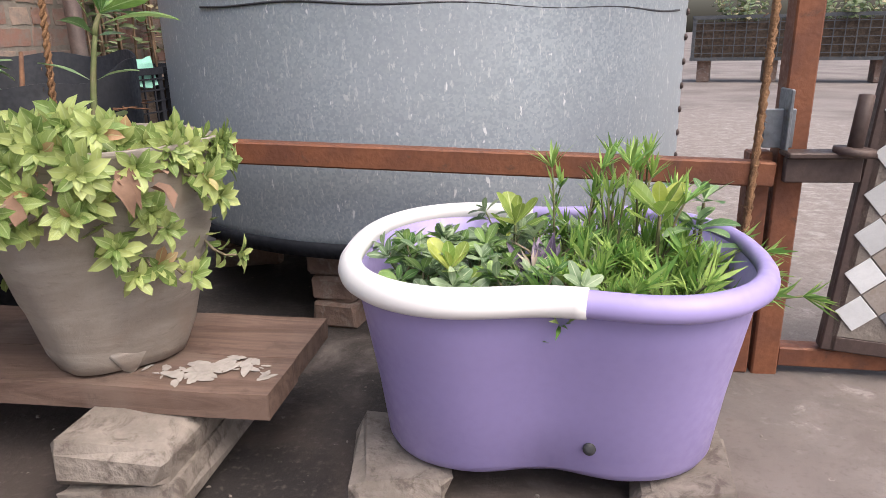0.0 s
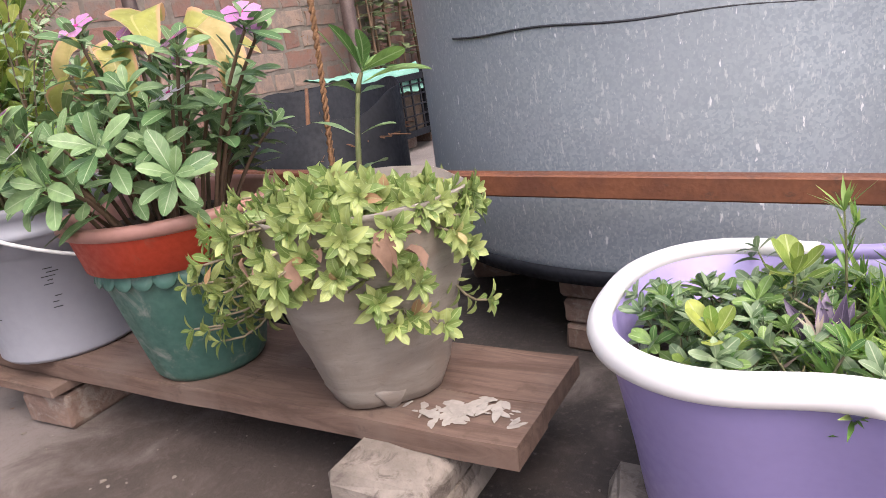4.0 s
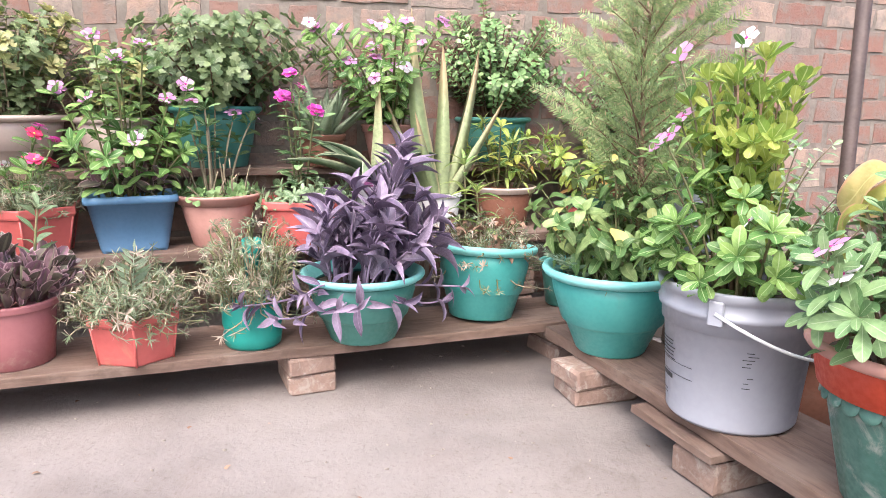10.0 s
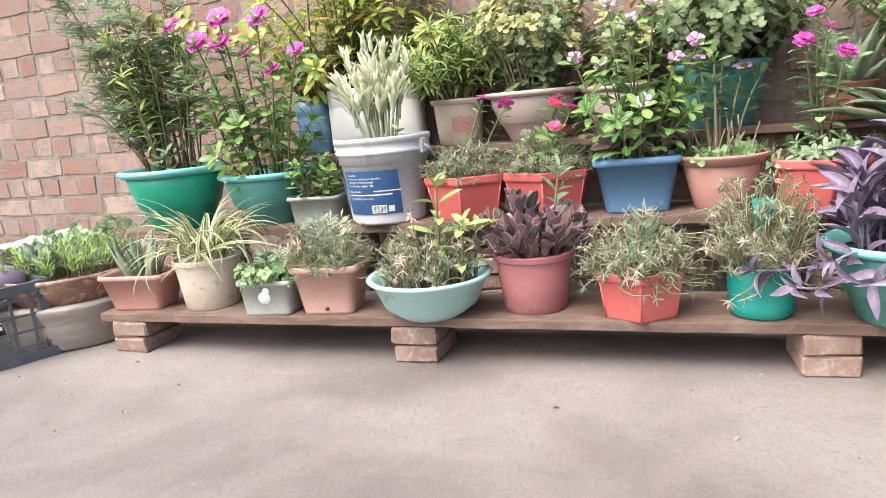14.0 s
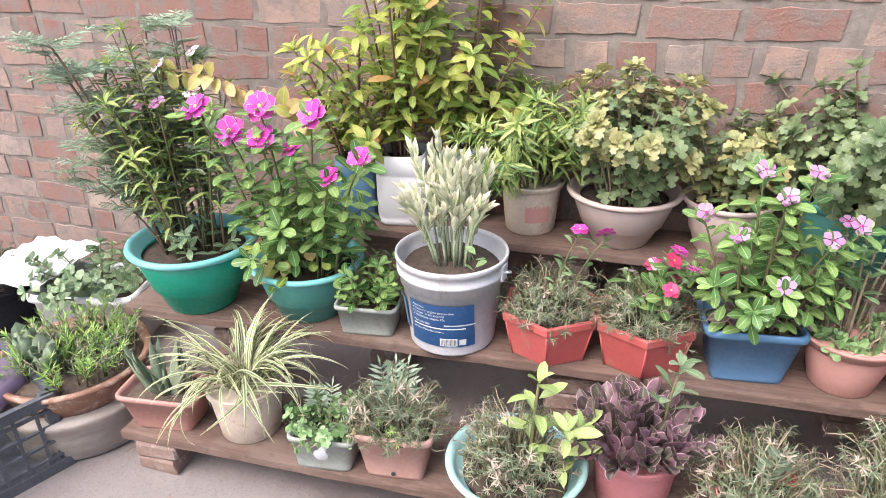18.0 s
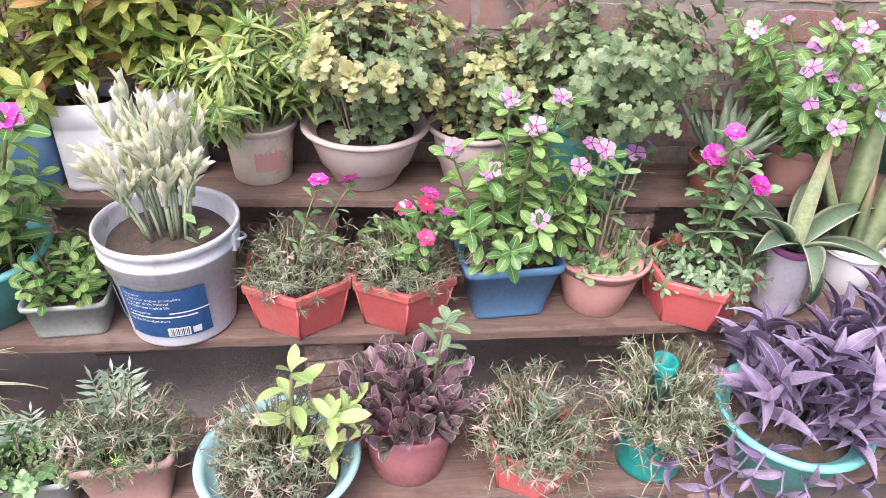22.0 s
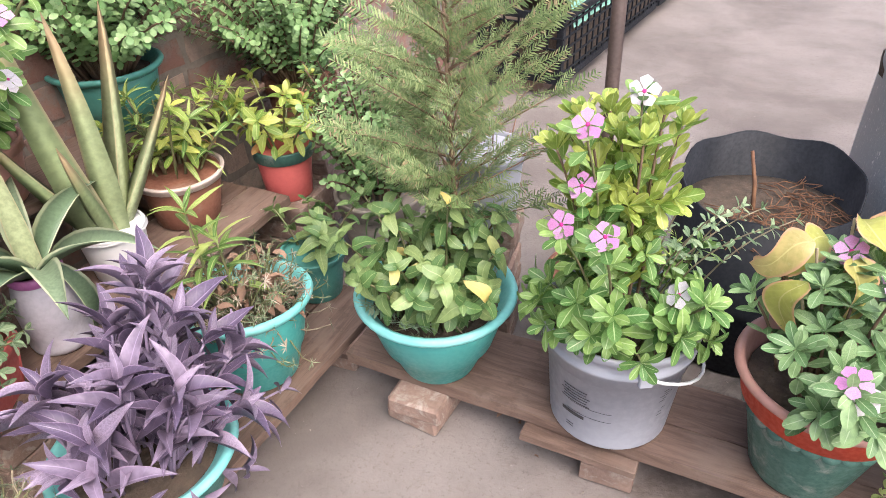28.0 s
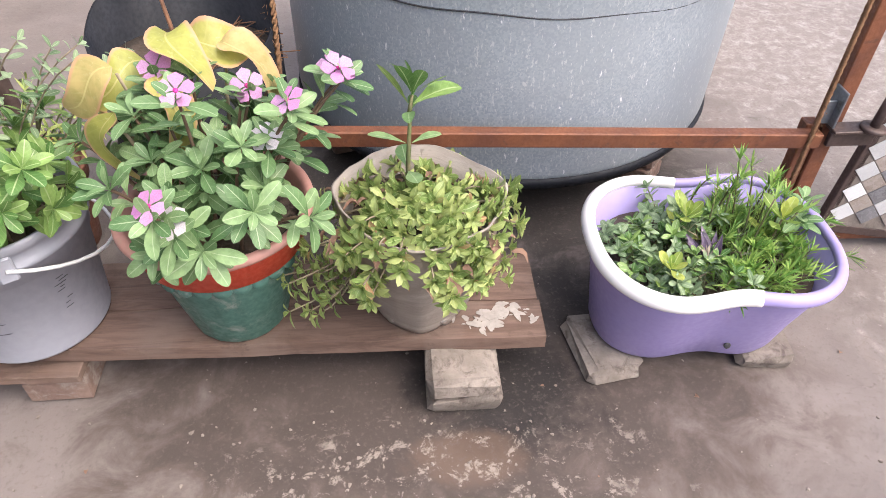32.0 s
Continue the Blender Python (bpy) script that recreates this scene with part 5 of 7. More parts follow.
for k in range(130):
    h.add(lv, lf, lu, pose(rng.uniform(-3.2, 1.4), rng.uniform(-3.2, 1.9), 0.006, rng.uniform(-15, 15), rng.uniform(-20, 20), rng.uniform(0, 360)) @ Matrix.Scale(rng.uniform(0.012, 0.035), 4))
solid("fallen_leaves", h.mesh("fallen_leaves", DRY), Matrix(), "small dry leaves fallen on the cement floor", "leaves", kind="stuff")


# ---- bench by the tank ----
# lilac tub
def tub_outline(a):
    """A figure of eight, half a metre long: two lobes and a waist."""
    c, w = math.cos(a), math.sin(a)
    r = (abs(c) ** 2.5 + abs(w) ** 2.5) ** (-1 / 2.5)
    return r * c, r * w * (1 - 0.17 * math.exp(-((c / 0.4) ** 2)))


def tub_rings(rings, n=96):
    """Rings of (half length, half depth, height) of the tub's outline."""
    v = []
    for sx, sy, z in rings:
        for k in range(n):
            x, y = tub_outline(2 * math.pi * k / n)
            lift = 0.012 * math.exp(-((x / 0.35) ** 2)) if z < 0.02 else 0.0
            v.append((sx * x, sy * y, z + lift))
    m = len(rings)
    f = [(i * n + k, i * n + (k + 1) % n, (i + 1) * n + (k + 1) % n, (i + 1) * n + k) for i in range(m - 1) for k in range(n)]
    return v, f + [tuple(range(n - 1, -1, -1)), tuple((m - 1) * n + k for k in range(n))]


tub = potted("tub_planter", 0.253, 1.498, 0.058, "lilac plastic bathtub planter with a white rolled half rim", "planter", -1)
v, f = tub_rings([(0.275, 0.165, 0.0), (0.295, 0.182, 0.012), (0.305, 0.19, 0.03), (0.318, 0.226, 0.15), (0.336, 0.272, 0.28), (0.35, 0.301, 0.372), (0.346, 0.297, 0.377), (0.338, 0.287, 0.372), (0.322, 0.25, 0.27), (0.3, 0.21, 0.24)])
body = part("tub_body", mesh_of("tub_body", v, f, PURPLE), tub)


def rim_piece(a0, a1, mat, name, lift=0.0):
    rings, sides, v, f = 64, 12, [], []
    for i in range(rings + 1):
        a = a0 + (a1 - a0) * i / rings
        x, y = tub_outline(a)
        x2, y2 = tub_outline(a + 0.01)
        x, y, x2, y2 = 0.356 * x, 0.307 * y, 0.356 * x2, 0.307 * y2
        n = Vector((y2 - y, x - x2, 0)).normalized()
        for k in range(sides):
            b = 2 * math.pi * k / sides
            p = Vector((x, y, 0.378)) + n * (0.018 + lift) * math.cos(b) + Vector((0, 0, (0.019 + lift) * math.sin(b) - 0.005 * math.cos(b)))
            v.append(tuple(p))
    for i in range(rings):
        f += [(i * sides + k, (i + 1) * sides + k, (i + 1) * sides + (k + 1) % sides, i * sides + (k + 1) % sides) for k in range(sides)]
    f += [tuple(range(sides)), tuple(rings * sides + k for k in range(sides - 1, -1, -1))]
    part(name, mesh_of(name, v, f, mat), body)


rim_piece(math.radians(-85), math.radians(98), PURPLE, "lilac_rim")
rim_piece(math.radians(95), math.radians(278), WHITE, "white_rim", 0.003)
v, f = lathe([(0.011, 0.0), (0.011, 0.004), (0.004, 0.005)], 12)
part("drain_hole", mesh_of("drain_hole", v, f, INK), body, "round drain hole", Matrix.Translation((0.07, -0.182, 0.086)) @ Matrix.Rotation(math.radians(71), 4, "X"))
v, f = tub_rings([(0.318, 0.245, 0.26), (0.318, 0.246, 0.295), (0.2, 0.15, 0.305), (0.1, 0.07, 0.29)], 48)
part("soil", mesh_of("soil", v, f, SOIL), tub)
g = Growth(tub, 220)


def in_tub(x, y):
    return abs(x / 0.29) ** 2.5 + abs(y / 0.2) ** 2.5 < 1


# feathery bright moss rose, tallest at the back and spilling over the lilac end
for k in range(190):
    x, y = rng.uniform(-0.02, 0.31), rng.uniform(-0.21, 0.21)
    if not in_tub(x, y) or (x < 0.05 and rng.random() < 0.5):
        continue
    hh = rng.uniform(0.03, 0.1) + (rng.uniform(0.08, 0.17) if rng.random() < 0.13 and x < 0.2 and y > -0.05 else 0.0)
    pts = shoot((x, y, 0.28), (x + rng.uniform(-0.04, 0.05) + (0.1 if x > 0.25 else 0.0), y + rng.uniform(-0.04, 0.04), 0.29 + hh), 0.1, 5)
    g.stem(pts, 0.0035, STEM, 0.002, 4)
    for i in range(1, 6):
        d = (pts[i] - pts[i - 1]).normalized()
        for j in range(12 if i == 5 else 3):
            out = Matrix.Rotation(rng.uniform(0, 6.28), 3, d) @ d.orthogonal().normalized()
            g.loose(L_NEEDLE2, aim(pts[i] if i == 5 else pts[i - 1].lerp(pts[i], rng.random()), out + d * rng.uniform(0.8, 3.0), d, 0.052 * rng.uniform(0.7, 1.3)))
# low purslane rosettes and dark wiry shoots in the white half
for k in range(100):
    x, y = rng.uniform(-0.31, 0.03), rng.uniform(-0.21, 0.21)
    if in_tub(x, y):
        leafy_stem(g, shoot((x, y, 0.28), (x + rng.uniform(-0.05, 0.05), y + rng.uniform(-0.05, 0.05), 0.32 + rng.uniform(0.0, 0.075)), 0.0, 3), L_GREY if k % 3 else L_LIVE, 0.052, 0.03, 0.4, 0.6, STEM, 0.003, 7)
moss(g, 0.29, 0.2, 0.085, 60, 0.1, L_NEEDLE, 0.04, 0.0)
for x, y, z, q, size in ((-0.165, -0.14, 0.38, L_LIME, 0.075), (-0.065, 0.05, 0.41, L_LIME, 0.085), (0.185, -0.02, 0.45, L_LIME, 0.1), (0.27, 0.04, 0.46, L_VINCA, 0.085), (0.25, 0.0, 0.42, L_VINCA, 0.08), (0.0, -0.08, 0.36, L_LIVE, 0.055), (0.04, -0.09, 0.35, L_LIVE, 0.05)):
    leafy_stem(g, shoot((x, y + 0.01, 0.28), (x, y, z), 0, 4), q, size, 0.06, 0.5, 0.5, STEM, 0.005, 7)
for x, y, z in ((-0.14, -0.02, 0.16), (-0.02, -0.05, 0.24), (0.09, -0.04, 0.12), (-0.05, -0.13, 0.02), (0.03, -0.14, 0.05), (-0.1, -0.1, 0.1), (0.01, 0.02, 0.26)):
    g.leaf(L_HEART, aim((-0.02, -0.04, 0.3), (x, y + 0.09, z + 0.1), (0, -1, 0.4), rng.uniform(0.1, 0.135)))
g.finish()
for x, y, t in ((-0.03, 1.44, 10), (0.5, 1.45, -8)):
    brick_stack(x, y, 1, CEMENT, (0.17, 0.26, 0.06), t, "flat worn brick under the lilac tub")

# grey bag with the dense yellow-green bush
p = potted("potted_petunia", -0.612, 1.498, 0.205, "weathered grey plastic grow bag with a dense yellow-green trailing bush")


def bag_outline(a):
    k = 1 + 0.035 * math.cos(4 * a + 0.5) + 0.012 * math.sin(7 * a) + 0.008 * math.sin(15 * a + 1)
    return k * math.cos(a), k * math.sin(a)


v, f = lathe([(0.105, 0.004), (0.125, 0.008), (0.134, 0.03), (0.15, 0.07), (0.165, 0.13), (0.178, 0.16), (0.187, 0.22), (0.2, 0.26), (0.212, 0.36), (0.222, 0.425), (0.227, 0.435), (0.221, 0.437), (0.2, 0.33)], 72, bag_outline, 0.022, True, 4)
for k in range(len(v)):
    q = Vector(v[k])
    s = 0.007 * noise.noise(Vector((q.x * 9, q.y * 9, q.z * 26))) + 0.004 * noise.noise(Vector((q.x * 24, q.y * 24, q.z * 50)))
    v[k] = (q.x * (1 + s * 5), q.y * (1 + s * 5), q.z)
pot = part("bag", mesh_of("bag", v, f, GREYPOT), p)
for k in range(4):
    a = math.pi / 2 * k - 0.9
    v, f = block(-0.04, 0.04, -0.02, 0.02, 0, 0.05, 0.008, 0.25)
    part("bag_corner", mesh_of("bag_corner", v, f, GREYPOT), pot, "", Matrix.Translation((0.117 * math.cos(a), 0.117 * math.sin(a), 0.0)) @ Matrix.Rotation(a + 1.57, 4, "Z"))
soil_in(p, 0.18, 0.375)
g = Growth(p, 300)
for k in range(125):
    a, q = rng.uniform(0, 6.28), math.sqrt(rng.random())
    front = 0.5 - 0.5 * math.sin(a + 0.1)
    b = (0.16 * q * math.cos(a), 0.16 * q * math.sin(a), 0.385)
    over = (0.205 + 0.08 * front) * q * rng.uniform(0.75, 1.2)
    t = (over * math.cos(a) + 0.0, over * math.sin(a) - 0.03, 0.395 + 0.045 * front + rng.uniform(-0.015, 0.045) * (1.2 - 0.6 * q) - (0.03 + 0.36 * front) * max(q - 0.66, 0) * rng.uniform(0.2, 1.5))
    leafy_stem(g, shoot(b, t, 0.4, 5), L_PET, 0.053, 0.024, 0.65, 1.0, PALE_STEM, 0.004, 11, flat=0.8)
for k in range(16):
    a = rng.uniform(-1.2, 0.25)
    r1 = rng.uniform(0.2, 0.25)
    leafy_stem(g, shoot((0.15 * math.cos(a), 0.15 * math.sin(a), 0.39), (r1 * math.cos(a) + 0.02, r1 * math.sin(a), 0.4 - rng.uniform(-0.04, 0.2)), 0.5, 6), L_PET, 0.05, 0.022, 0.35, 0.8, PALE_STEM, 0.004, 8, flat=0.7)
for k in range(40):
    a, q = rng.uniform(0, 6.28), 0.27 * math.sqrt(rng.random())
    g.leaf(L_DRY, aim((q * math.cos(a), q * math.sin(a) - 0.04, 0.43 - 0.4 * max(q - 0.15, 0)), (math.cos(a), math.sin(a), rng.uniform(-0.8, 0.5)), (0, 0, 1), rng.uniform(0.035, 0.06)), "dry_leaf", "curled dry brown leaf")
leafy_stem(g, shoot((-0.03, 0.06, 0.36), (-0.015, 0.11, 0.64), 0, 5), L_VINCA, 0.12, 0.075, 0.35, 0.5, STEM, 0.008, 0)
leafy_stem(g, shoot((-0.018, 0.105, 0.62), (-0.01, 0.12, 0.66), 0, 3), L_LIVE, 0.135, 0.04, 0.5, 1.2, STEM, 0.007, 7, flat=0.8)
for k in range(14):
    leafy_stem(g, shoot((-0.15, -0.05, 0.33), (-0.3 + rng.uniform(-0.08, 0.08), -0.08 + rng.uniform(-0.1, 0.1), 0.2 + rng.uniform(-0.06, 0.1)), 0.5, 5), L_PET, 0.05, 0.03, 0.4, 0.5, PALE_STEM, 0.004, 4)
g.finish()

# red and green pot
p = potted("potted_periwinkle", -1.155, 1.51, 0.205, "red-rimmed green clay pot with pink periwinkle and yellowing leaves")
v, f = lathe([(0.128, 0.000), (0.136, 0.011), (0.141, 0.020), (0.205, 0.307), (0.209, 0.319), (0.194, 0.319)], 96, lambda a: ((1 + 0.014 * abs(math.sin(9 * a))) * math.cos(a), (1 + 0.014 * abs(math.sin(9 * a))) * math.sin(a)))
pot = part("pot", mesh_of("pot", v, f, GREENPAINT), p)
v, f = lathe([(0.207, 0.301), (0.224, 0.307), (0.242, 0.395), (0.247, 0.400)], 60, close=False)
part("red_band", mesh_of("red_band", v, f, REDPAINT), pot, "red painted band")
v, f = lathe([(0.242, 0.393), (0.255, 0.398), (0.262, 0.409), (0.259, 0.423), (0.244, 0.427), (0.231, 0.414), (0.211, 0.328)], 60, close=False)
part("rim", mesh_of("rim", v, f, TERRA), pot)
for k in range(26):
    a = 2 * math.pi * k / 26
    v, f = lathe([(0.027, 0), (0.026, 0.003), (0.01, 0.004)], 14)
    part("scallop", mesh_of("scallop", v, f, GREENPAINT), pot, "", Matrix.Translation((0.2055 * math.cos(a), 0.2055 * math.sin(a), 0.294)) @ Matrix.Rotation(a, 4, "Z") @ Matrix.Rotation(1.32, 4, "Y"))
soil_in(p, 0.21, 0.37)
g = Growth(p, 260)
bush(g, 0.37, 0.18, 32, 0.4, 0.27, L_VINCA, 0.09, 0.045, (0.03, -0.02), (), 0, 0.085, 0.5, WOODY, 0.006, 1.0, 8, low=0.5)
for k in range(4):
    a = -0.7 - 0.35 * k
    leafy_stem(g, shoot((0.15 * math.cos(a), 0.15 * math.sin(a), 0.33), (rng.uniform(0.28, 0.36) * math.cos(a), rng.uniform(0.28, 0.36) * math.sin(a), 0.5 + rng.uniform(0.0, 0.12)), 0.2, 5), L_VINCA, 0.1, 0.045, 0.5, 0.5, WOODY, 0.006, 8)
for x, y, z, m_ in ((0.026, -0.142, 0.832, F_PINK), (0.139, 0.02, 0.75, F_PINK), (0.246, -0.1, 0.778, F_PINK), (0.347, 0.02, 0.79, F_PINK), (0.36, -0.02, 0.81, F_PINK), (-0.029, -0.33, 0.675, F_PINK), (0.0, -0.32, 0.62, F_WHITE), (0.183, -0.09, 0.677, F_WHITE), (-0.06, 0.02, 0.8, F_PINK)):
    flowering(g, (0.35 * x, 0.35 * y, 0.33), (x, y, z), L_VINCA, 0.1, 0.055, m_, 0.088, 0.5, WOODY, 0.006, 0.7, 7, (0.1, -0.6, 0.7))
for x, y, z, dx, dy, dz, w in ((-0.16, -0.06, 0.78, -0.3, -0.6, -0.75, 0.2), (-0.14, 0.0, 0.84, -0.8, -0.3, -0.3, 0.2), (-0.2, 0.04, 0.76, -0.5, -0.3, -0.8, 0.18), (-0.02, 0.14, 0.84, 0.9, 0.1, 0.3, 0.24), (-0.06, 0.12, 0.88, 0.5, -0.4, 0.2, 0.22), (-0.1, 0.1, 0.8, -0.5, -0.6, 0.1, 0.2), (0.08, 0.16, 0.84, 0.7, -0.4, 0.1, 0.2), (-0.04, 0.02, 0.82, 0.4, -0.8, -0.2, 0.18)):
    g.leaf(L_YEL, aim((x, y, z - 0.04), (dx, dy, dz), (rng.uniform(-0.5, 0.5), rng.uniform(-0.9, 0.2), 0.8), w * 0.85, rng.uniform(-0.9, 0.9)), "yellow_leaf", "large yellow leaf with dry brown edges")
    g.stem([(x * 0.4, y * 0.4, 0.33), (x * 0.8, y * 0.8, z - 0.16), (x, y, z - 0.04)], 0.006, PALE_STEM, 0.004)
g.finish()

# grey pail with lime periwinkle
p = potted("potted_periwinkle", -1.755, 1.535, 0.205, "grey plastic pail with faint dark print and lime green periwinkle")
zs = pail(p, 0.198, 0.246, 0.445, PAIL, -1.05, 1.0)
BODY = [c for c in p.children if c.name.startswith("pail_body")][0]
g = Growth(p, 300)
# tall lime stems at the back, each ending in a tuft of upright leaves
for k in range(13):
    a, q = 2.4 * k, math.sqrt((k + 0.5) / 13)
    t = (0.19 * q * math.cos(a) - 0.07, 0.15 * q * math.sin(a) + 0.03, zs + rng.uniform(0.66, 0.84) - 0.16 * q)
    leafy_stem(g, shoot((0.4 * t[0], 0.4 * t[1], zs), t, 0.05), L_LIME, 0.09, 0.044, 0.25, 1.1, WOODY, 0.006, 9)
    for j in range(2):
        z = rng.uniform(0.35, 0.75)
        b = Vector((t[0] * z, t[1] * z, zs + (t[2] - zs) * z))
        leafy_stem(g, shoot(b, b + Vector((rng.uniform(-0.1, 0.1), rng.uniform(-0.1, 0.06), rng.uniform(0.06, 0.14))), 0.1, 4), L_LIME if z > 0.5 else L_LIVE, 0.082, 0.045, 0.4, 0.9, STEM, 0.004, 7)
bush(g, zs, 0.2, 22, 0.36, 0.29, L_LIVE, 0.095, 0.05, (-0.02, -0.05), (), 0, 0.085, 0.35, STEM, 0.006, 0.6, 8, low=0.5)
for k in range(9):
    a = -2.9 + 0.34 * k
    r1 = rng.uniform(0.25, 0.31)
    leafy_stem(g, shoot((0.18 * math.cos(a), 0.18 * math.sin(a), zs), (r1 * math.cos(a), r1 * math.sin(a), zs + rng.uniform(0.09, 0.2)), 0.4, 5), L_LIVE, 0.085, 0.045, 0.5, 0.5, STEM, 0.005, 8)
for x, y, z, m_ in ((-0.12, -0.2, 1.13, F_PINK), (-0.155, -0.24, 0.86, F_PINK), (-0.03, -0.3, 0.89, F_PINK), (-0.127, -0.169, 0.943, F_PINK), (-0.02, -0.05, 1.17, F_WHITE), (0.16, -0.16, 0.66, F_WHITE)):
    flowering(g, (0.3 * x, 0.3 * y, zs), (x, y, z), L_LIVE, 0.085, 0.06, m_, 0.085, 0.4, STEM, 0.005, 0.7, 5, (-0.1, -0.6, 0.6))
for k in range(7):
    b = Vector((rng.uniform(0.05, 0.2), rng.uniform(0.0, 0.15), zs + 0.1))
    leafy_stem(g, shoot(b, b + Vector((rng.uniform(0.05, 0.25), rng.uniform(-0.1, 0.1), rng.uniform(0.2, 0.45))), 0.1, 6), L_GREY, 0.04, 0.035, 0.4, 0.5, PALE_STEM, 0.003, 4)
g.finish()


def on_round(mesh_v, r0, r1, h_, ang, z):
    """Lays flat (x, y) points on the side of a pail."""
    out = []
    for x, y, d in mesh_v:
        r = r0 + (r1 - r0) * (z + y) / h_ + 0.0015 + d
        a = ang + x / r
        out.append((r * math.cos(a), r * math.sin(a), z + y))
    return out


def patch(name, w, hh, r0, r1, h_, ang, z, mat, parent, lift=0.0, label=""):
    n = max(int(w / 0.015), 2)
    v = [(-w / 2 + w * i / n, y, lift) for i in range(n + 1) for y in (-hh / 2, hh / 2)]
    f = [(2 * i, 2 * i + 2, 2 * i + 3, 2 * i + 1) for i in range(n)]
    return part(name, mesh_of(name, on_round(v, r0, r1, h_, ang, z), f, mat), parent, label)


for k in range(6):
    patch("print_line", rng.uniform(0.08, 0.125), 0.004, 0.198, 0.2266, 0.356, -1.95, 0.25 - 0.012 * k, INK, BODY, 0.0, "unreadable print")
patch("print_line", 0.085, 0.016, 0.198, 0.2266, 0.356, -1.98, 0.13, INK, BODY, 0.0, "dark maker mark")
for k in range(2):
    patch("print_line", 0.03, 0.004, 0.198, 0.2266, 0.356, -2.02, 0.075 - 0.012 * k, INK, BODY)
for dz, w, hh in ((0.185, 0.15, 0.002), (0.145, 0.15, 0.002)):
    patch("print_line", w, hh, 0.198, 0.2266, 0.356, -1.72, dz, INK, BODY)

for k in range(8):
    patch("print_line", rng.uniform(0.01, 0.035), 0.0025, 0.198, 0.2266, 0.356, -0.62 + rng.uniform(-0.06, 0.06), 0.27 - (0.011 if k < 5 else 0.016) * k, INK, BODY)

# teal pot with the soft-leaved bush
p = potted("potted_thuja", -2.395, 1.525, 0.205, "teal bell planter with a feathery thuja and soft-leaved herbs")
zs = bell_pot(p, 0.14, 0.29, 0.35, TEAL, TEAL_RIM)
g = Growth(p, 280)
for k in range(34):
    a, q = 2.4 * k, math.sqrt((k + 0.5) / 34)
    r1 = 0.3 * q * rng.uniform(0.8, 1.15)
    t = (r1 * math.cos(a) + 0.02, r1 * math.sin(a) - 0.05, zs + rng.uniform(0.22, 0.58) * (1.15 - 0.5 * q))
    leafy_stem(g, shoot((0.17 * q * math.cos(a), 0.17 * q * math.sin(a), zs), t, 0.1, 6), L_BASIL, 0.08, 0.055, 0.35, 0.1, STEM, 0.005, 4)
for k in range(5):
    a = rng.uniform(-2.6, -0.4)
    g.leaf(L_FERN, aim((0.16 * math.cos(a), 0.16 * math.sin(a), zs + 0.02), (math.cos(a), math.sin(a), 1.0), (0, 0, 1), rng.uniform(0.15, 0.2)))
moss(g, zs, 0.22, 0.22, 40, 0.1, L_NEEDLE, 0.035, 0.08)
# the thuja: a leaning trunk with limbs that carry flat, herringbone fronds
TOP = 1.36
trunk = [Vector((0.04, 0.06, zs)), Vector((0.06, 0.06, 0.62)), Vector((0.05, 0.05, 0.95)), Vector((0.04, 0.05, TOP))]
g.stem(trunk, 0.014, WOODY, 0.004, 7)
thuja = Growth(p, 0)
for k in range(58):
    u = (k + 0.5) / 58
    z = 0.58 + (TOP - 0.62) * u
    a = 2.4 * k + rng.uniform(-0.3, 0.3)
    reach = 0.27 * (1 - u) ** 0.4 * (0.72 + 0.28 * min(u / 0.3, 1)) * rng.uniform(0.55, 1.2) + 0.04
    c = Vector((0.05, 0.05, z))
    end = c + Vector((reach * math.cos(a), reach * math.sin(a), reach * rng.uniform(0.45, 0.9)))
    limb = shoot(c, end, -0.25, 6)
    g.stem(limb, 0.0045, WOODY, 0.0018, 4)
    for j in (1, 2, 3, 4, 5, 6):
        b, d = limb[j], (limb[j] - limb[j - 1]).normalized()
        for side in (-1, 1):
            s_ = (0.085 + 0.04 * (1 - u)) * rng.uniform(0.8, 1.2)
            w = (d * 0.8 + Vector((-math.sin(a), math.cos(a), 0)) * side * rng.uniform(0.3, 0.9) + Vector((0, 0, rng.uniform(-0.1, 0.5)))).normalized()
            thuja.leaf(L_THUJA, aim(b, w, Vector((math.cos(a + 1.57), math.sin(a + 1.57), 0.5)), s_, rng.uniform(-0.5, 0.5)), "frond")
    thuja.leaf(L_THUJA, aim(end, (end - limb[5]).normalized(), Vector((math.cos(a + 1.57), math.sin(a + 1.57), 0.3)), 0.15), "frond")
thuja.finish()
g.finish()

# ---- lowest shelf ----
p = potted("potted_aloe", -3.14, -2.72, 0.205, "small terracotta box planter with grey-green aloe", rz=92)
zs = trough(p, 0.36, 0.23, 0.185, TERRA, 0.74)
g = Growth(p, 60)
for k in range(16):
    a = 6.28 * k / 16 + rng.uniform(-0.2, 0.2)
    g.leaf(L_SUCC, aim((0.07 * math.cos(a), 0.03 * math.sin(a), zs), (math.cos(a) * rng.uniform(0.2, 0.9), math.sin(a) * rng.uniform(0.2, 0.7), 1), (-math.cos(a), -math.sin(a), 0.2), rng.uniform(0.17, 0.27)))
g.finish()

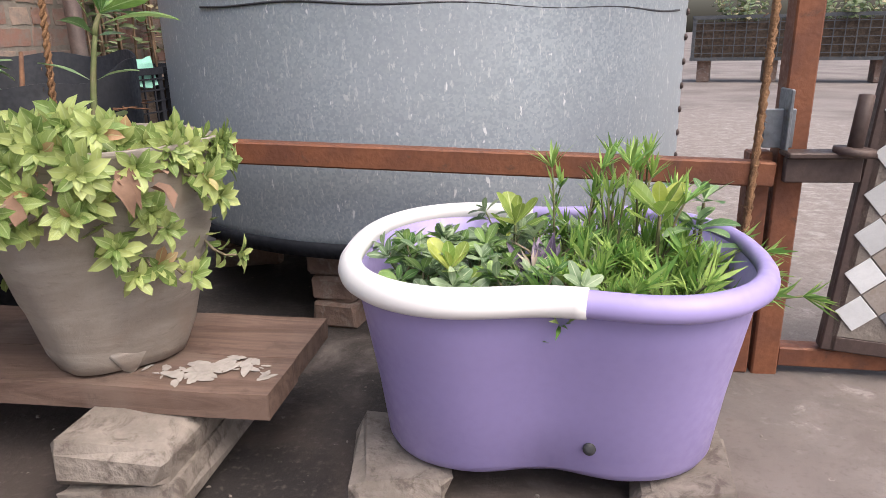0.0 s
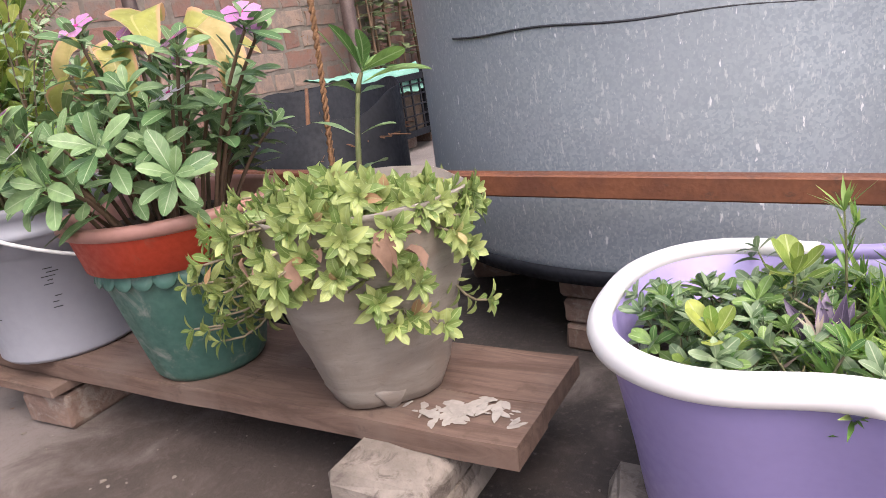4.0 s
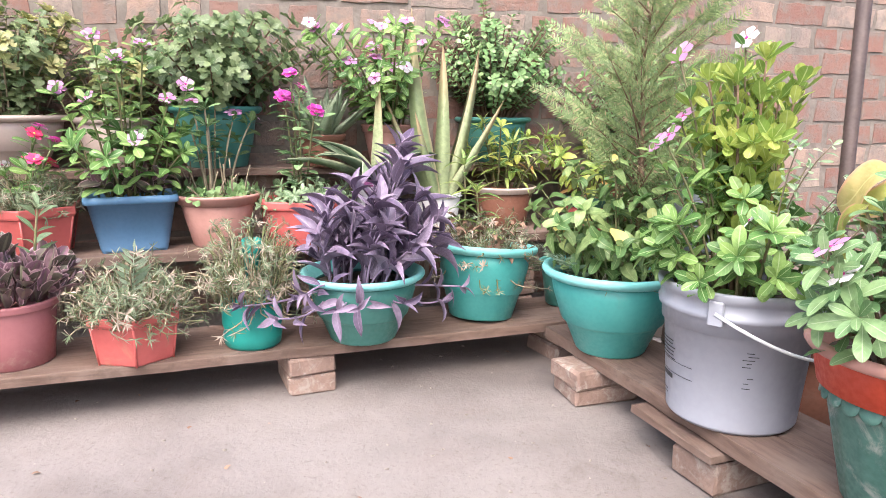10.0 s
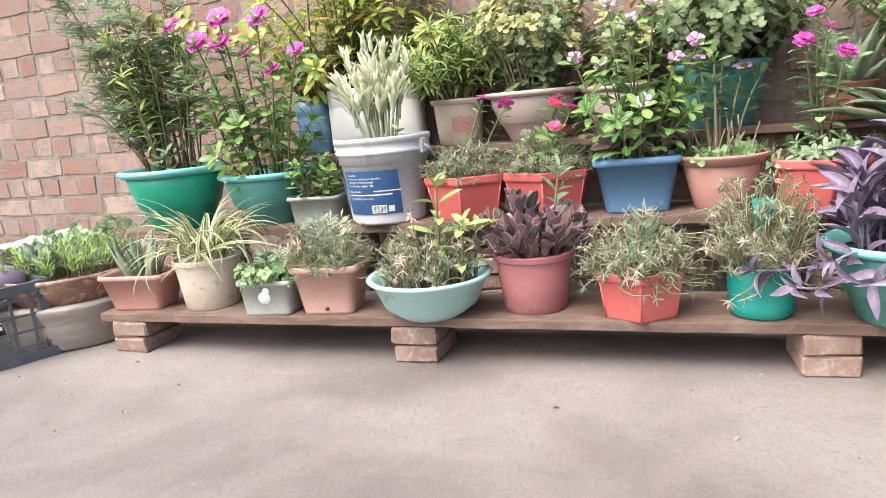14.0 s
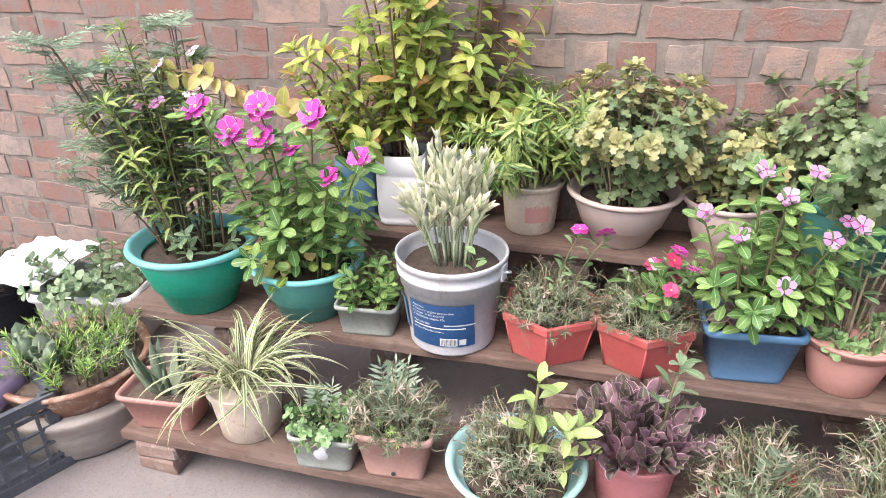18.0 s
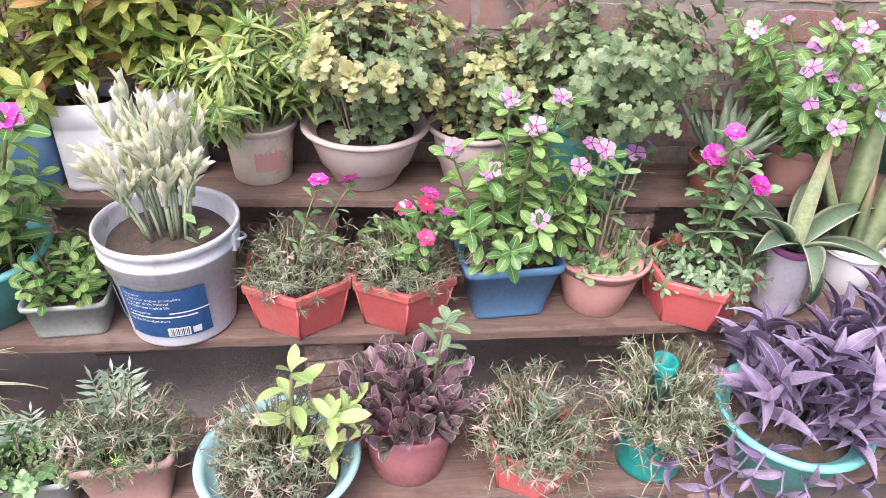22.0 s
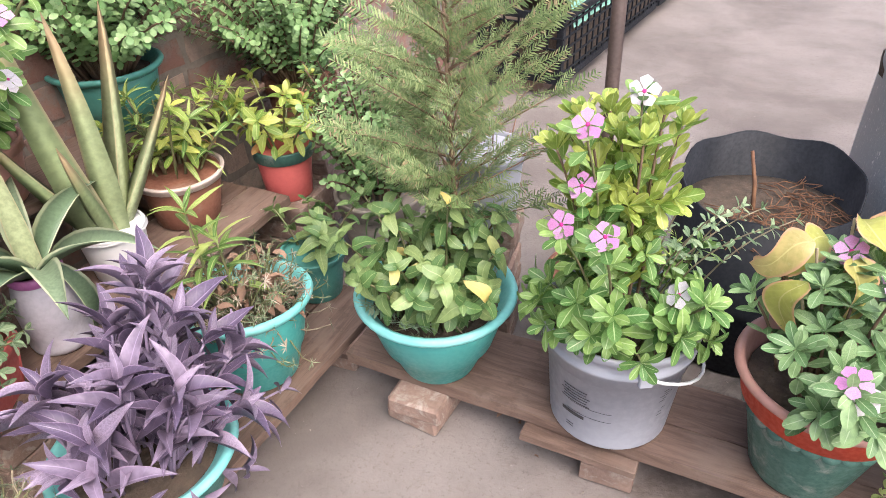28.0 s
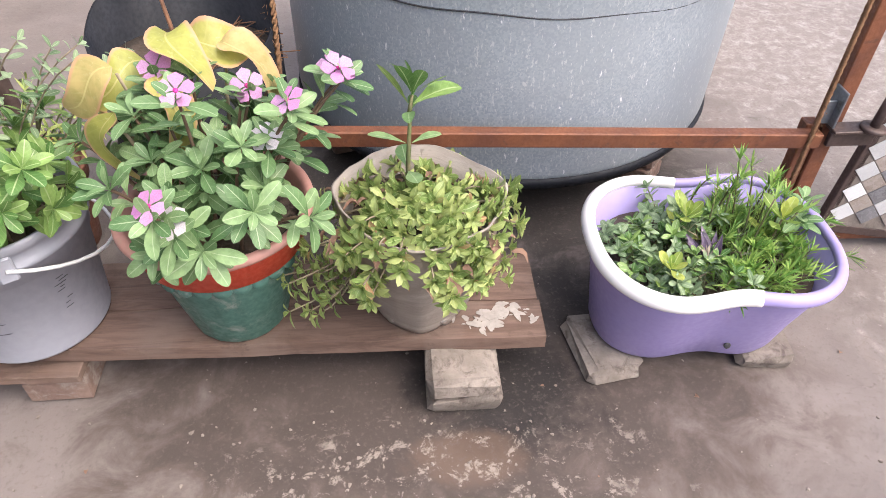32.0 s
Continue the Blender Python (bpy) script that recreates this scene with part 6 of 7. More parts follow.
p = potted("potted_spider_plant", -3.16, -2.34, 0.205, "stained cream pot with an arching striped spider plant")
zs = round_pot(p, 0.13, 0.165, 0.25, CREAM, None, 0.1, 1.03)
g = Growth(p, 190)
for k in range(165):
    a = rng.uniform(0, 6.28)
    w, b, q = rng.uniform(0.5, 4.5), a + rng.uniform(-1.1, 1.1), rng.uniform(0.02, 0.09)
    g.leaf(L_SPIDER, aim((q * math.cos(a), q * math.sin(a), zs + rng.uniform(0, 0.05)), (math.cos(b), math.sin(b), w), (-math.cos(b) * w + rng.uniform(-0.6, 0.6), -math.sin(b) * w + rng.uniform(-0.6, 0.6), 1), rng.uniform(0.24, 0.5), rng.uniform(-0.8, 0.8)))
g.finish()

p = potted("potted_creeper", -3.05, -1.93, 0.205, "small grey plastic box with low feathery creepers", rz=92)
zs = trough(p, 0.27, 0.2, 0.165, GREYBOX, 0.85)
v, f = lathe([(0.032, 0.0), (0.03, 0.003)], 14)
part("sticker", mesh_of("sticker", v, f, PRINT_WHITE), p, "worn white sticker", pose(0.0, 0, 0) @ Matrix.Translation((0.0, -0.094, 0.085)) @ Matrix.Rotation(math.radians(97), 4, "X"))
v, f = lathe([(0.018, 0.0), (0.017, 0.003)], 12)
part("sticker", mesh_of("sticker", v, f, PRINT_WHITE), p, "", Matrix.Translation((0.012, -0.0965, 0.118)) @ Matrix.Rotation(math.radians(97), 4, "X"))
g = Growth(p, 40)
moss(g, zs, 0.13, 0.09, 80, 0.12, L_JADE, 0.032, 0.06)
for k in range(8):
    a = rng.uniform(0, 6.28)
    g.leaf(L_FERN, aim((0.05 * math.cos(a), 0.04 * math.sin(a), zs), (math.cos(a), math.sin(a), 1.5), (0, 0, 1), 0.16))
g.finish()

p = potted("potted_creeper", -3.06, -1.63, 0.205, "dusty pink box planter with wiry moss rose", rz=92)
zs = trough(p, 0.31, 0.22, 0.225, PINK, 0.76)
v, f = lathe([(0.009, 0.0), (0.009, 0.004), (0.003, 0.005)], 10)
part("drain_hole", mesh_of("drain_hole", v, f, INK), p, "", Matrix.Translation((0.0, -0.092, 0.03)) @ Matrix.Rotation(math.radians(97), 4, "X"))
g = Growth(p, 40)
moss(g, zs, 0.17, 0.12, 200, 0.26, None, 0.036, 0.1)
moss(g, zs, 0.15, 0.1, 40, 0.12, L_NEEDLE2, 0.034, 0.04)
for k in range(5):
    a = rng.uniform(0, 6.28)
    g.leaf(L_FERN, aim((0.05 * math.cos(a), 0.04 * math.sin(a), zs + 0.05), (math.cos(a), math.sin(a), 2), (0, 0, 1), 0.2))
g.finish()

p = potted("planted_bowl", -2.99, -1.14, 0.205, "pale aqua enamel bowl with creepers and an upright succulent", "planter")
v, f = lathe([(0.13, 0.0), (0.14, 0.006), (0.2, 0.05), (0.245, 0.15), (0.265, 0.165), (0.272, 0.175), (0.265, 0.183), (0.245, 0.18), (0.235, 0.15), (0.2, 0.1)], 56)
part("bowl", mesh_of("bowl", v, f, AQUA), p)
soil_in(p, 0.2, 0.135)
g = Growth(p, 80)
moss(g, 0.135, 0.2, 0.2, 220, 0.27, None, 0.034, 0.08, 0.3)
moss(g, 0.16, 0.12, 0.12, 70, 0.3, None, 0.034, 0.05, 0.2)
for x, y, hh in ((0.0, 0.05, 0.42), (0.05, 0.16, 0.26), (-0.02, 0.2, 0.22)):
    leafy_stem(g, shoot((x, y, 0.13), (x + 0.02, y + 0.02, 0.13 + hh), 0, 5), L_KAL, 0.125, 0.075, 0.35, 0.45, STEM, 0.009, 4)
g.finish()

p = potted("potted_rhoeo", -3.08, -0.70, 0.205, "faded rose pot with upright purple and green leaves")
zs = round_pot(p, 0.135, 0.17, 0.25, ROSE, None, 0.12, 1.05)
g = Growth(p, 190)
for k in range(34):
    a, q = 2.4 * k, math.sqrt((k + 0.5) / 34)
    b = Vector((0.13 * q * math.cos(a), 0.13 * q * math.sin(a), zs))
    t = b + Vector((0.07 * q * math.cos(a), 0.07 * q * math.sin(a), rng.uniform(0.05, 0.2) * (1.25 - 0.6 * q)))
    leafy_stem(g, shoot(b, t, 0, 3), L_RHOEO, 0.115, 0.045, 0.2, 2.2, STEM, 0.007, 6, 0.1, flat=1.3)
leafy_stem(g, shoot((-0.03, 0.08, zs), (-0.05, 0.12, zs + 0.36), 0, 5), L_GREY, 0.11, 0.05, 0.5, 0.9, STEM, 0.007, 5)
g.finish()

p = potted("potted_moss_rose", -2.99, -0.27, 0.205, "red hexagonal planter with wiry moss rose spilling over")
zs = hex_pot(p, 0.15, 0.185, 0.19, RED, math.radians(0))
g = Growth(p, 20)
moss(g, zs, 0.2, 0.2, 270, 0.25, None, 0.038, 0.13)
g.leaf(L_FERN, aim((0.02, 0, zs + 0.08), (0.3, 0.1, 1), (1, 0, 0.3), 0.2))
g.finish()

p = potted("cut_jug_planter", -2.97, 0.17, 0.205, "cut green plastic jug with its spout standing up and moss rose", "planter")
v, f = lathe([(0.1, 0.0), (0.112, 0.012), (0.118, 0.05), (0.112, 0.075), (0.12, 0.1), (0.118, 0.21), (0.108, 0.22), (0.108, 0.15)], 40, None, 0.012, True, 2)
pot = part("jug_body", mesh_of("jug_body", v, f, JUG), p)
v, f = lathe([(0.042, 0.0), (0.042, 0.26), (0.05, 0.27), (0.052, 0.32), (0.046, 0.325), (0.038, 0.32), (0.034, 0.22)], 24, lambda a: (math.cos(a), 0.8 * math.sin(a)))
part("spout", mesh_of("spout", v, f, JUG), pot, "", pose(-0.08, 0.02, 0.1))
soil_in(p, 0.108, 0.2)
g = Growth(p, 20)
moss(g, 0.2, 0.17, 0.17, 250, 0.36, None, 0.038, 0.17)
g.finish()

p = potted("potted_purple_heart", -2.90, 0.62, 0.205, "sea green bell planter overflowing with purple heart leaves")
zs = bell_pot(p, 0.14, 0.265, 0.295, SEA, TEAL_RIM)
g = Growth(p, 300)
for k in range(44):
    a, q = rng.uniform(0, 6.28), math.sqrt(rng.random())
    b = (0.17 * q * math.cos(a), 0.17 * q * math.sin(a), zs)
    hh = rng.uniform(0.12, 0.55) * (1.15 - 0.65 * q)
    t = (0.27 * q * math.cos(a) + 0.02, 0.29 * q * math.sin(a) + 0.05, zs + hh * (1.0 + 0.3 * math.sin(a) * q))
    leafy_stem(g, shoot(b, t, 0.1, 6), L_HEART, 0.18, 0.05, 0.3, 1.3, HEART, 0.006, 4, 0.2, 1, 1.2)
for k in range(4):
    a = -1.2 + 0.7 * k + rng.uniform(-0.15, 0.15)
    leafy_stem(g, shoot((0.16 * math.cos(a), 0.16 * math.sin(a), zs), (rng.uniform(0.26, 0.34) * math.cos(a), rng.uniform(0.26, 0.34) * math.sin(a), zs - rng.uniform(-0.05, 0.08)), 0.9, 6), L_HEART, 0.13, 0.08, 0.5, 0.5, HEART, 0.006, 3, 0.2, 1)
for x, y, z in ((0.12, -0.5, -0.02), (0.2, -0.38, -0.06), (0.2, 0.36, 0.0), (0.3, -0.1, -0.02), (0.24, -0.28, 0.04)):
    leafy_stem(g, shoot((x * 0.4, y * 0.4, zs), (x, y, zs + z), 1.2, 7), L_HEART, 0.12, 0.06, 0.35, 0.6, HEART, 0.006, 3, 0.2, 1)
g.finish()

p = potted("potted_moss_rose", -3.0, 1.22, 0.205, "teal bell planter with half-dry moss rose and leafy shoots", tilt=(-5, -4))
zs = bell_pot(p, 0.148, 0.25, 0.345, TEAL, TEAL_RIM)
g = Growth(p, 120)
moss(g, zs, 0.21, 0.21, 240, 0.24, None, 0.032, 0.2, 0.4)
for k in range(90):
    a, q = rng.uniform(0, 6.28), 0.21 * math.sqrt(rng.random())
    g.leaf(L_DRY, aim((q * math.cos(a), q * math.sin(a), zs + rng.uniform(0.02, 0.17)), (math.cos(a * 3), math.sin(a * 3), rng.uniform(-0.2, 1)), (0, 0, 1), rng.uniform(0.04, 0.07)))
for x, y, hh in ((-0.05, -0.08, 0.42), (0.0, -0.03, 0.3)):
    leafy_stem(g, shoot((x, y, zs), (x, y - 0.03, zs + hh), 0, 5), L_NARROW, 0.17, 0.045, 0.4, 0.5, STEM, 0.006, 7)
g.finish()

p = potted("potted_stalk", -3.05, 1.72, 0.205, "dull green plastic pot in the corner behind the planks")
zs = round_pot(p, 0.1, 0.14, 0.22, SEA, None, 0.12)
g = Growth(p, 40)
bush(g, zs, 0.1, 6, 0.3, 0.2, L_BASIL, 0.08, 0.06)
g.finish()

# ---- middle shelf ----
p = potted("potted_marigold", -3.65, -2.795, 0.53, "large green bell planter with feathery marigold and pale periwinkle flowers")
zs = bell_pot(p, 0.165, 0.312, 0.345, GREEN, TEAL_RIM)
g = Growth(p, 300)
for k in range(28):
    a, q = rng.uniform(1.6, 5.6), math.sqrt(rng.random())
    pts = shoot((0.17 * q * math.cos(a), 0.17 * q * math.sin(a), zs), (0.34 * q * math.cos(a), 0.38 * q * math.sin(a) - 0.16, zs + rng.uniform(0.35, 1.05)), 0, 6)
    g.stem(pts, 0.006, WOODY, 0.003)
    for i in range(2, 7):
        for j in range(3):
            b = rng.uniform(0, 6.28)
            g.leaf(L_FERN, aim(pts[i], (math.cos(b), math.sin(b), 0.4), (0, 0, 1), rng.uniform(0.13, 0.2)))
# tall narrow-leaved periwinkle with pale flowers
for x, y, z in ((-0.05, -0.06, 1.14), (0.02, 0.0, 1.16), (-0.05, -0.18, 1.12), (0.0, -0.12, 1.06), (0.1, 0.02, 1.02), (-0.1, 0.1, 1.2), (0.08, -0.1, 0.98), (0.02, 0.14, 1.05)):
    flowering(g, (0.5 * x, 0.5 * y, zs), (x, y, z), L_NARROW, 0.12, 0.04, F_WHITE if z > 1.04 else F_PINK, 0.09, 0.45, STEM, 0.006, 0.5, 8)
bush(g, zs, 0.2, 20, 1.1, 0.36, L_NARROW, 0.12, 0.045, (0.0, -0.05), (), 0, 0.08, 0.35, STEM, 0.006, 0.5, 7, low=0.6)
bush(g, zs, 0.2, 8, 0.2, 0.24, L_GREY, 0.08, 0.05)
# an arching twig hung with yellow leaves
twig = [Vector(q) for q in ((0, -0.1, zs), (-0.06, -0.1, zs + 0.6), (-0.02, 0.0, zs + 0.86), (0.0, 0.25, zs + 0.84), (0.0, 0.5, zs + 0.74), (0.02, 0.68, zs + 0.66))]
g.stem(twig, 0.006, WOODY, 0.003)
for k in range(34):
    t = 2 + 3 * k / 34
    b = twig[int(t)].lerp(twig[int(t) + 1], t - int(t))
    g.leaf(L_YELLOW_SMALL, aim(b, (rng.uniform(-0.2, 0.8), rng.uniform(-0.4, 0.5), rng.uniform(-1.0, 0.5)), (1, 0, 0.3), rng.uniform(0.075, 0.105)), "yellow_leaf", "small yellow leaf")
g.finish()

p = potted("potted_periwinkle", -3.67, -2.225, 0.53, "sea green bell planter with tall magenta double periwinkle")
zs = bell_pot(p, 0.15, 0.272, 0.285, SEA, TEAL_RIM)
g = Growth(p, 300)
for x, y, z in ((0.37, -0.26, 1.06), (0.37, -0.13, 0.97), (0.36, 0.01, 1.07), (0.38, 0.0, 0.95), (0.37, 0.22, 1.05), (0.36, 0.26, 0.8), (0.34, 0.39, 0.88), (0.3, 0.1, 0.9)):
    flowering(g, (0.3 * x, 0.45 * y, zs), (0.8 * x, y, z), L_LIVE, 0.115, 0.045, F_HOT, 0.14 if z > 0.9 else 0.11, 0.25, STEM, 0.007, 0.5, 6, (0.7, -0.1, 0.7))
bush(g, zs, 0.17, 12, 0.5, 0.3, L_LIVE, 0.115, 0.05, (0.15, 0.0), (), 0, 0.1, 0.2, STEM, 0.007, 0.4, 7, low=0.4)
for k in range(16):
    a = rng.uniform(-1.4, 1.2)
    r1 = rng.uniform(0.1, 0.24)
    g.leaf(L_LIME if k % 3 else L_YELLOW_SMALL, aim((r1 * math.cos(a), r1 * math.sin(a), zs + rng.uniform(0.04, 0.2)), (math.cos(a), math.sin(a), -0.1), (0.3, 0, 1), 0.09))
g.finish()

p = potted("potted_seedling", -3.57, -1.89, 0.53, "small grey plastic box with bright seedlings", rz=92)
zs = trough(p, 0.28, 0.2, 0.15, GREYBOX, 0.85)
g = Growth(p, 150)
bush(g, zs, 0.11, 16, 0.24, 0.17, L_LIVE, 0.07, 0.035, start=0.2)
g.finish()

p = potted("potted_euphorbia", -3.575, -1.505, 0.53, "white lubricant pail with a navy label and a pale variegated euphorbia")
zs = pail(p, 0.19, 0.242, 0.43, PAIL_WHITE, 1.3, 1.0)
BODY = [c for c in p.children if c.name.startswith("pail_body")][0]
g = Growth(p, 300)
for k in range(19):
    a, q = rng.uniform(0, 6.28), math.sqrt(rng.random())
    b = Vector((0.08 * q * math.cos(a), 0.08 * q * math.sin(a), zs))
    t = b + Vector((0.12 * q * math.cos(a), 0.12 * q * math.sin(a) - 0.02, rng.uniform(0.3, 0.52) * (1.1 - 0.25 * q)))
    leafy_stem(g, shoot(b, t, 0, 5), L_EUPH, 0.09, 0.045, 0.6, 3.6, EU_STEM, 0.007, 4, 0.1, flat=3.5)
    for j in range(2):
        c = b.lerp(t, rng.uniform(0.35, 0.6))
        leafy_stem(g, shoot(c, c + Vector((rng.uniform(-0.06, 0.06), rng.uniform(-0.06, 0.06), rng.uniform(0.08, 0.17))), 0, 3), L_EUPH, 0.08, 0.04, 0.5, 3.6, EU_STEM, 0.006, 3, 0.1, flat=3.5)
for k in range(6):
    g.leaf(L_JADE, aim((0.1, 0.12, zs + 0.02 * k), (rng.uniform(-1, 1), rng.uniform(-1, 1), 0.5), (0, 0, 1), 0.06))
g.finish()
patch("label", 0.30, 0.215, 0.19, 0.232, 0.344, -0.05, 0.165, LABEL_BLUE, BODY, 0.0, "navy blue printed label")
patch("label", 0.05, 0.15, 0.19, 0.232, 0.344, -1.05, 0.17, BLUE, BODY, 0.0, "blue printed stripe")


def lettering(text, size, ang, z, parent, left=-0.12):
    cu = bpy.data.curves.new("lettering", "FONT")
    cu.body, cu.size, cu.align_x, cu.resolution_u = text, size, "LEFT", 2
    tmp = bpy.data.objects.new("lettering", cu)
    me = bpy.data.meshes.new_from_object(tmp)
    v = [(q.co.x + left, q.co.y, 0.0012) for q in me.vertices]
    f = [tuple(q.vertices) for q in me.polygons]
    bpy.data.objects.remove(tmp)
    bpy.data.meshes.remove(me)
    if f:
        part("lettering", mesh_of("lettering", on_round(v, 0.19, 0.232, 0.344, ang, z), f, PRINT_WHITE, smooth=False), parent, "white lettering")


for k, (text, left) in enumerate((("Features:", -0.13), ("Superior engine protection", -0.118), ("Longer drain interval", -0.118), ("Maximises engine life", -0.118))):
    lettering(text, 0.0165, -0.05, 0.248 - 0.017 * k, BODY, left)
    if k:
        patch("bullet", 0.006, 0.006, 0.19, 0.232, 0.344, -0.05 - 0.126 / 0.215, 0.253 - 0.017 * k, PRINT_WHITE, BODY, 0.001)
lettering("Applications:", 0.0165, -0.05, 0.168, BODY, -0.13)
patch("print_line", 0.14, 0.006, 0.19, 0.232, 0.344, 0.36, 0.173, PRINT_WHITE, BODY, 0.001)
patch("print_line", 0.24, 0.006, 0.19, 0.232, 0.344, -0.1, 0.155, PRINT_WHITE, BODY, 0.001)
lettering("by the Manufacturers.", 0.0165, -0.05, 0.132, BODY, -0.13)
patch("barcode_field", 0.075, 0.04, 0.19, 0.232, 0.344, 0.12, 0.083, PRINT_WHITE, BODY, 0.001, "white barcode field")
for k in range(12):
    patch("barcode_bar", 0.0015 + 0.002 * (k * 7 % 3) / 2, 0.032, 0.19, 0.232, 0.344, 0.12 + (-0.032 + 0.0058 * k) / 0.21, 0.083, INK, BODY, 0.002)
patch("print_mark", 0.03, 0.03, 0.19, 0.232, 0.344, 0.42, 0.083, PRINT_WHITE, BODY, 0.001)

for x, y, lab, nm in ((-3.56, -1.07, "red hexagonal planter with moss rose and a pink periwinkle", 0), (-3.55, -0.68, "red hexagonal planter with moss rose and crimson periwinkle", 1)):
    p = potted("potted_moss_rose", x, y, 0.53, lab)
    zs = hex_pot(p, 0.17, 0.222, 0.215, RED, math.radians(0))
    g = Growth(p, 70)
    moss(g, zs, 0.19, 0.19, 230, 0.2, None, 0.036, 0.07)
    if nm:
        bush(g, zs, 0.06, 5, 0.32, 0.13, L_LIVE, 0.095, 0.05, (0.25, 0.05), (F_RED, F_RED, F_WHITE), 0.9, 0.085)
    bush(g, zs, 0.1, 2, 0.4, 0.15, L_VINCA, 0.075, 0.06, (-0.1, 0.3), (F_HOT,), 1.0, 0.085, low=0.8)
    g.finish()

p = potted("potted_periwinkle", -3.55, -0.27, 0.53, "blue plastic box planter with tall pink periwinkle and purple leaves", rz=92)
zs = trough(p, 0.37, 0.27, 0.25, BLUE, 0.74)
g = Growth(p, 290)
for x, y, z in ((-0.1, -0.15, 0.92), (0.0, -0.15, 0.83), (-0.02, -0.19, 0.84), (-0.14, -0.15, 0.67), (0.03, -0.2, 0.5), (0.25, -0.15, 0.73), (0.17, -0.15, 0.67), (-0.25, -0.05, 0.71), (0.09, -0.1, 0.9)):
    flowering(g, (0.5 * x, 0.3 * y, zs), (x, y, z), L_LIVE, 0.1, 0.046, F_PINK, 0.082, 0.3, STEM, 0.006, 0.5, 7, (-0.1, -0.7, 0.6))
bush(g, zs, 0.13, 12, 0.42, 0.26, L_LIVE, 0.095, 0.048, (0.0, -0.1), (), 0, 0.095, 0.3, STEM, 0.006, 0.5, 7, low=0.4)
for k in range(12):
    leafy_stem(g, shoot((rng.uniform(-0.14, 0.14), rng.uniform(-0.11, 0.0), zs), (rng.uniform(-0.16, 0.16), rng.uniform(-0.13, 0.0), zs + 0.1), 0, 3), L_RHOEO, 0.09, 0.06, 0.4, 1.2, STEM, 0.006, 3)
g.finish()

p = potted("potted_periwinkle", -3.53, 0.10, 0.53, "round terracotta pot with dry stems and a few periwinkle shoots")
zs = round_pot(p, 0.12, 0.195, 0.24, TERRA, None, 0.2, 1.1)
g = Growth(p, 120)
bush(g, zs, 0.12, 8, 0.5, 0.27, L_VINCA, 0.095, 0.06, (0.0, 0.1), (F_PINK,), 0.5, 0.085, 0.55, PALE_STEM, 0.007, 0.4, 5, low=0.6)
moss(g, zs, 0.13, 0.13, 60, 0.1, L_JADE, 0.04, 0.06)
for k in range(22):
    a, q = rng.uniform(0, 6.28), 0.15 * math.sqrt(rng.random())
    g.stem(shoot((q * math.cos(a), q * math.sin(a), zs), (1.3 * q * math.cos(a), 1.3 * q * math.sin(a) + rng.uniform(-0.05, 0.05), zs + rng.uniform(0.08, 0.22)), 0, 4), 0.005, PALE_STEM, 0.003)
g.finish()

p = potted("potted_succulent", -3.46, 0.48, 0.53, "red hexagonal planter with low round-leaved succulents and a magenta periwinkle")
zs = hex_pot(p, 0.175, 0.225, 0.21, RED, math.radians(0))
g = Growth(p, 300)
for k in range(60):
    a, q = rng.uniform(0, 6.28), math.sqrt(rng.random())
    b = (0.16 * q * math.cos(a), 0.16 * q * math.sin(a), zs)
    t = (0.25 * q * math.cos(a), 0.25 * q * math.sin(a), zs + rng.uniform(0.05, 0.14) - 0.06 * q)
    leafy_stem(g, shoot(b, t, 0.2, 3), L_GREY, 0.05, 0.03, 0.3, 0.6, STEM, 0.004, 4)
bush(g, zs, 0.05, 4, 0.6, 0.12, L_VINCA, 0.1, 0.045, (0.05, 0.0), (F_HOT,), 1.0, 0.1, 0.1, STEM, 0.007, 0.4, 5, low=0.85)
g.finish()

p = potted("potted_agave", -3.44, 0.845, 0.53, "pale lilac vase with a mauve neck and a striped agave")
v, f = lathe([(0.085, 0.0), (0.095, 0.01), (0.1, 0.03), (0.088, 0.05), (0.098, 0.1), (0.1, 0.16), (0.085, 0.24), (0.075, 0.26), (0.078, 0.275), (0.068, 0.275), (0.066, 0.2)], 40)
pot = part("vase_body", mesh_of("vase_body", v, f, LILAC), p)
v, f = lathe([(0.079, 0.262), (0.083, 0.268), (0.083, 0.292), (0.075, 0.296), (0.067, 0.28)], 36, close=False)
part("neck_band", mesh_of("neck_band", v, f, MAUVE), pot, "mauve band at the neck")
soil_in(p, 0.066, 0.27)
g = Growth(p, 60)
for a, w, s in ((-1.5, 0.6, 0.5), (-1.9, 1.1, 0.46), (-0.9, 0.9, 0.46), (-2.6, 0.9, 0.46), (-0.35, 0.9, 0.42), (0.4, 1.0, 0.44), (1.7, 1.2, 0.42), (2.6, 1.4, 0.4), (-1.2, 1.8, 0.4)):
    g.leaf(L_AGAVE, aim((0.02 * math.cos(a), 0.02 * math.sin(a), 0.27), (math.cos(a), math.sin(a), w), (-math.cos(a) * w, -math.sin(a) * w, 1), s, rng.uniform(-0.3, 0.3)))
g.leaf(L_AGAVE, aim((0.06, 0.03, 0.3), (1, 0.35, -1.6), (1, 0.2, 0.6), 0.34), "leaf", "hanging striped agave leaf")
for a in (2.5,):
    g.leaf(L_ALOE, aim((0.02 * math.cos(a), 0.02 * math.sin(a), 0.27), (math.cos(a) * 0.2, math.sin(a) * 0.2, 1.3), (-math.cos(a), -math.sin(a), 0.2), rng.uniform(0.45, 0.6)))
g.finish()

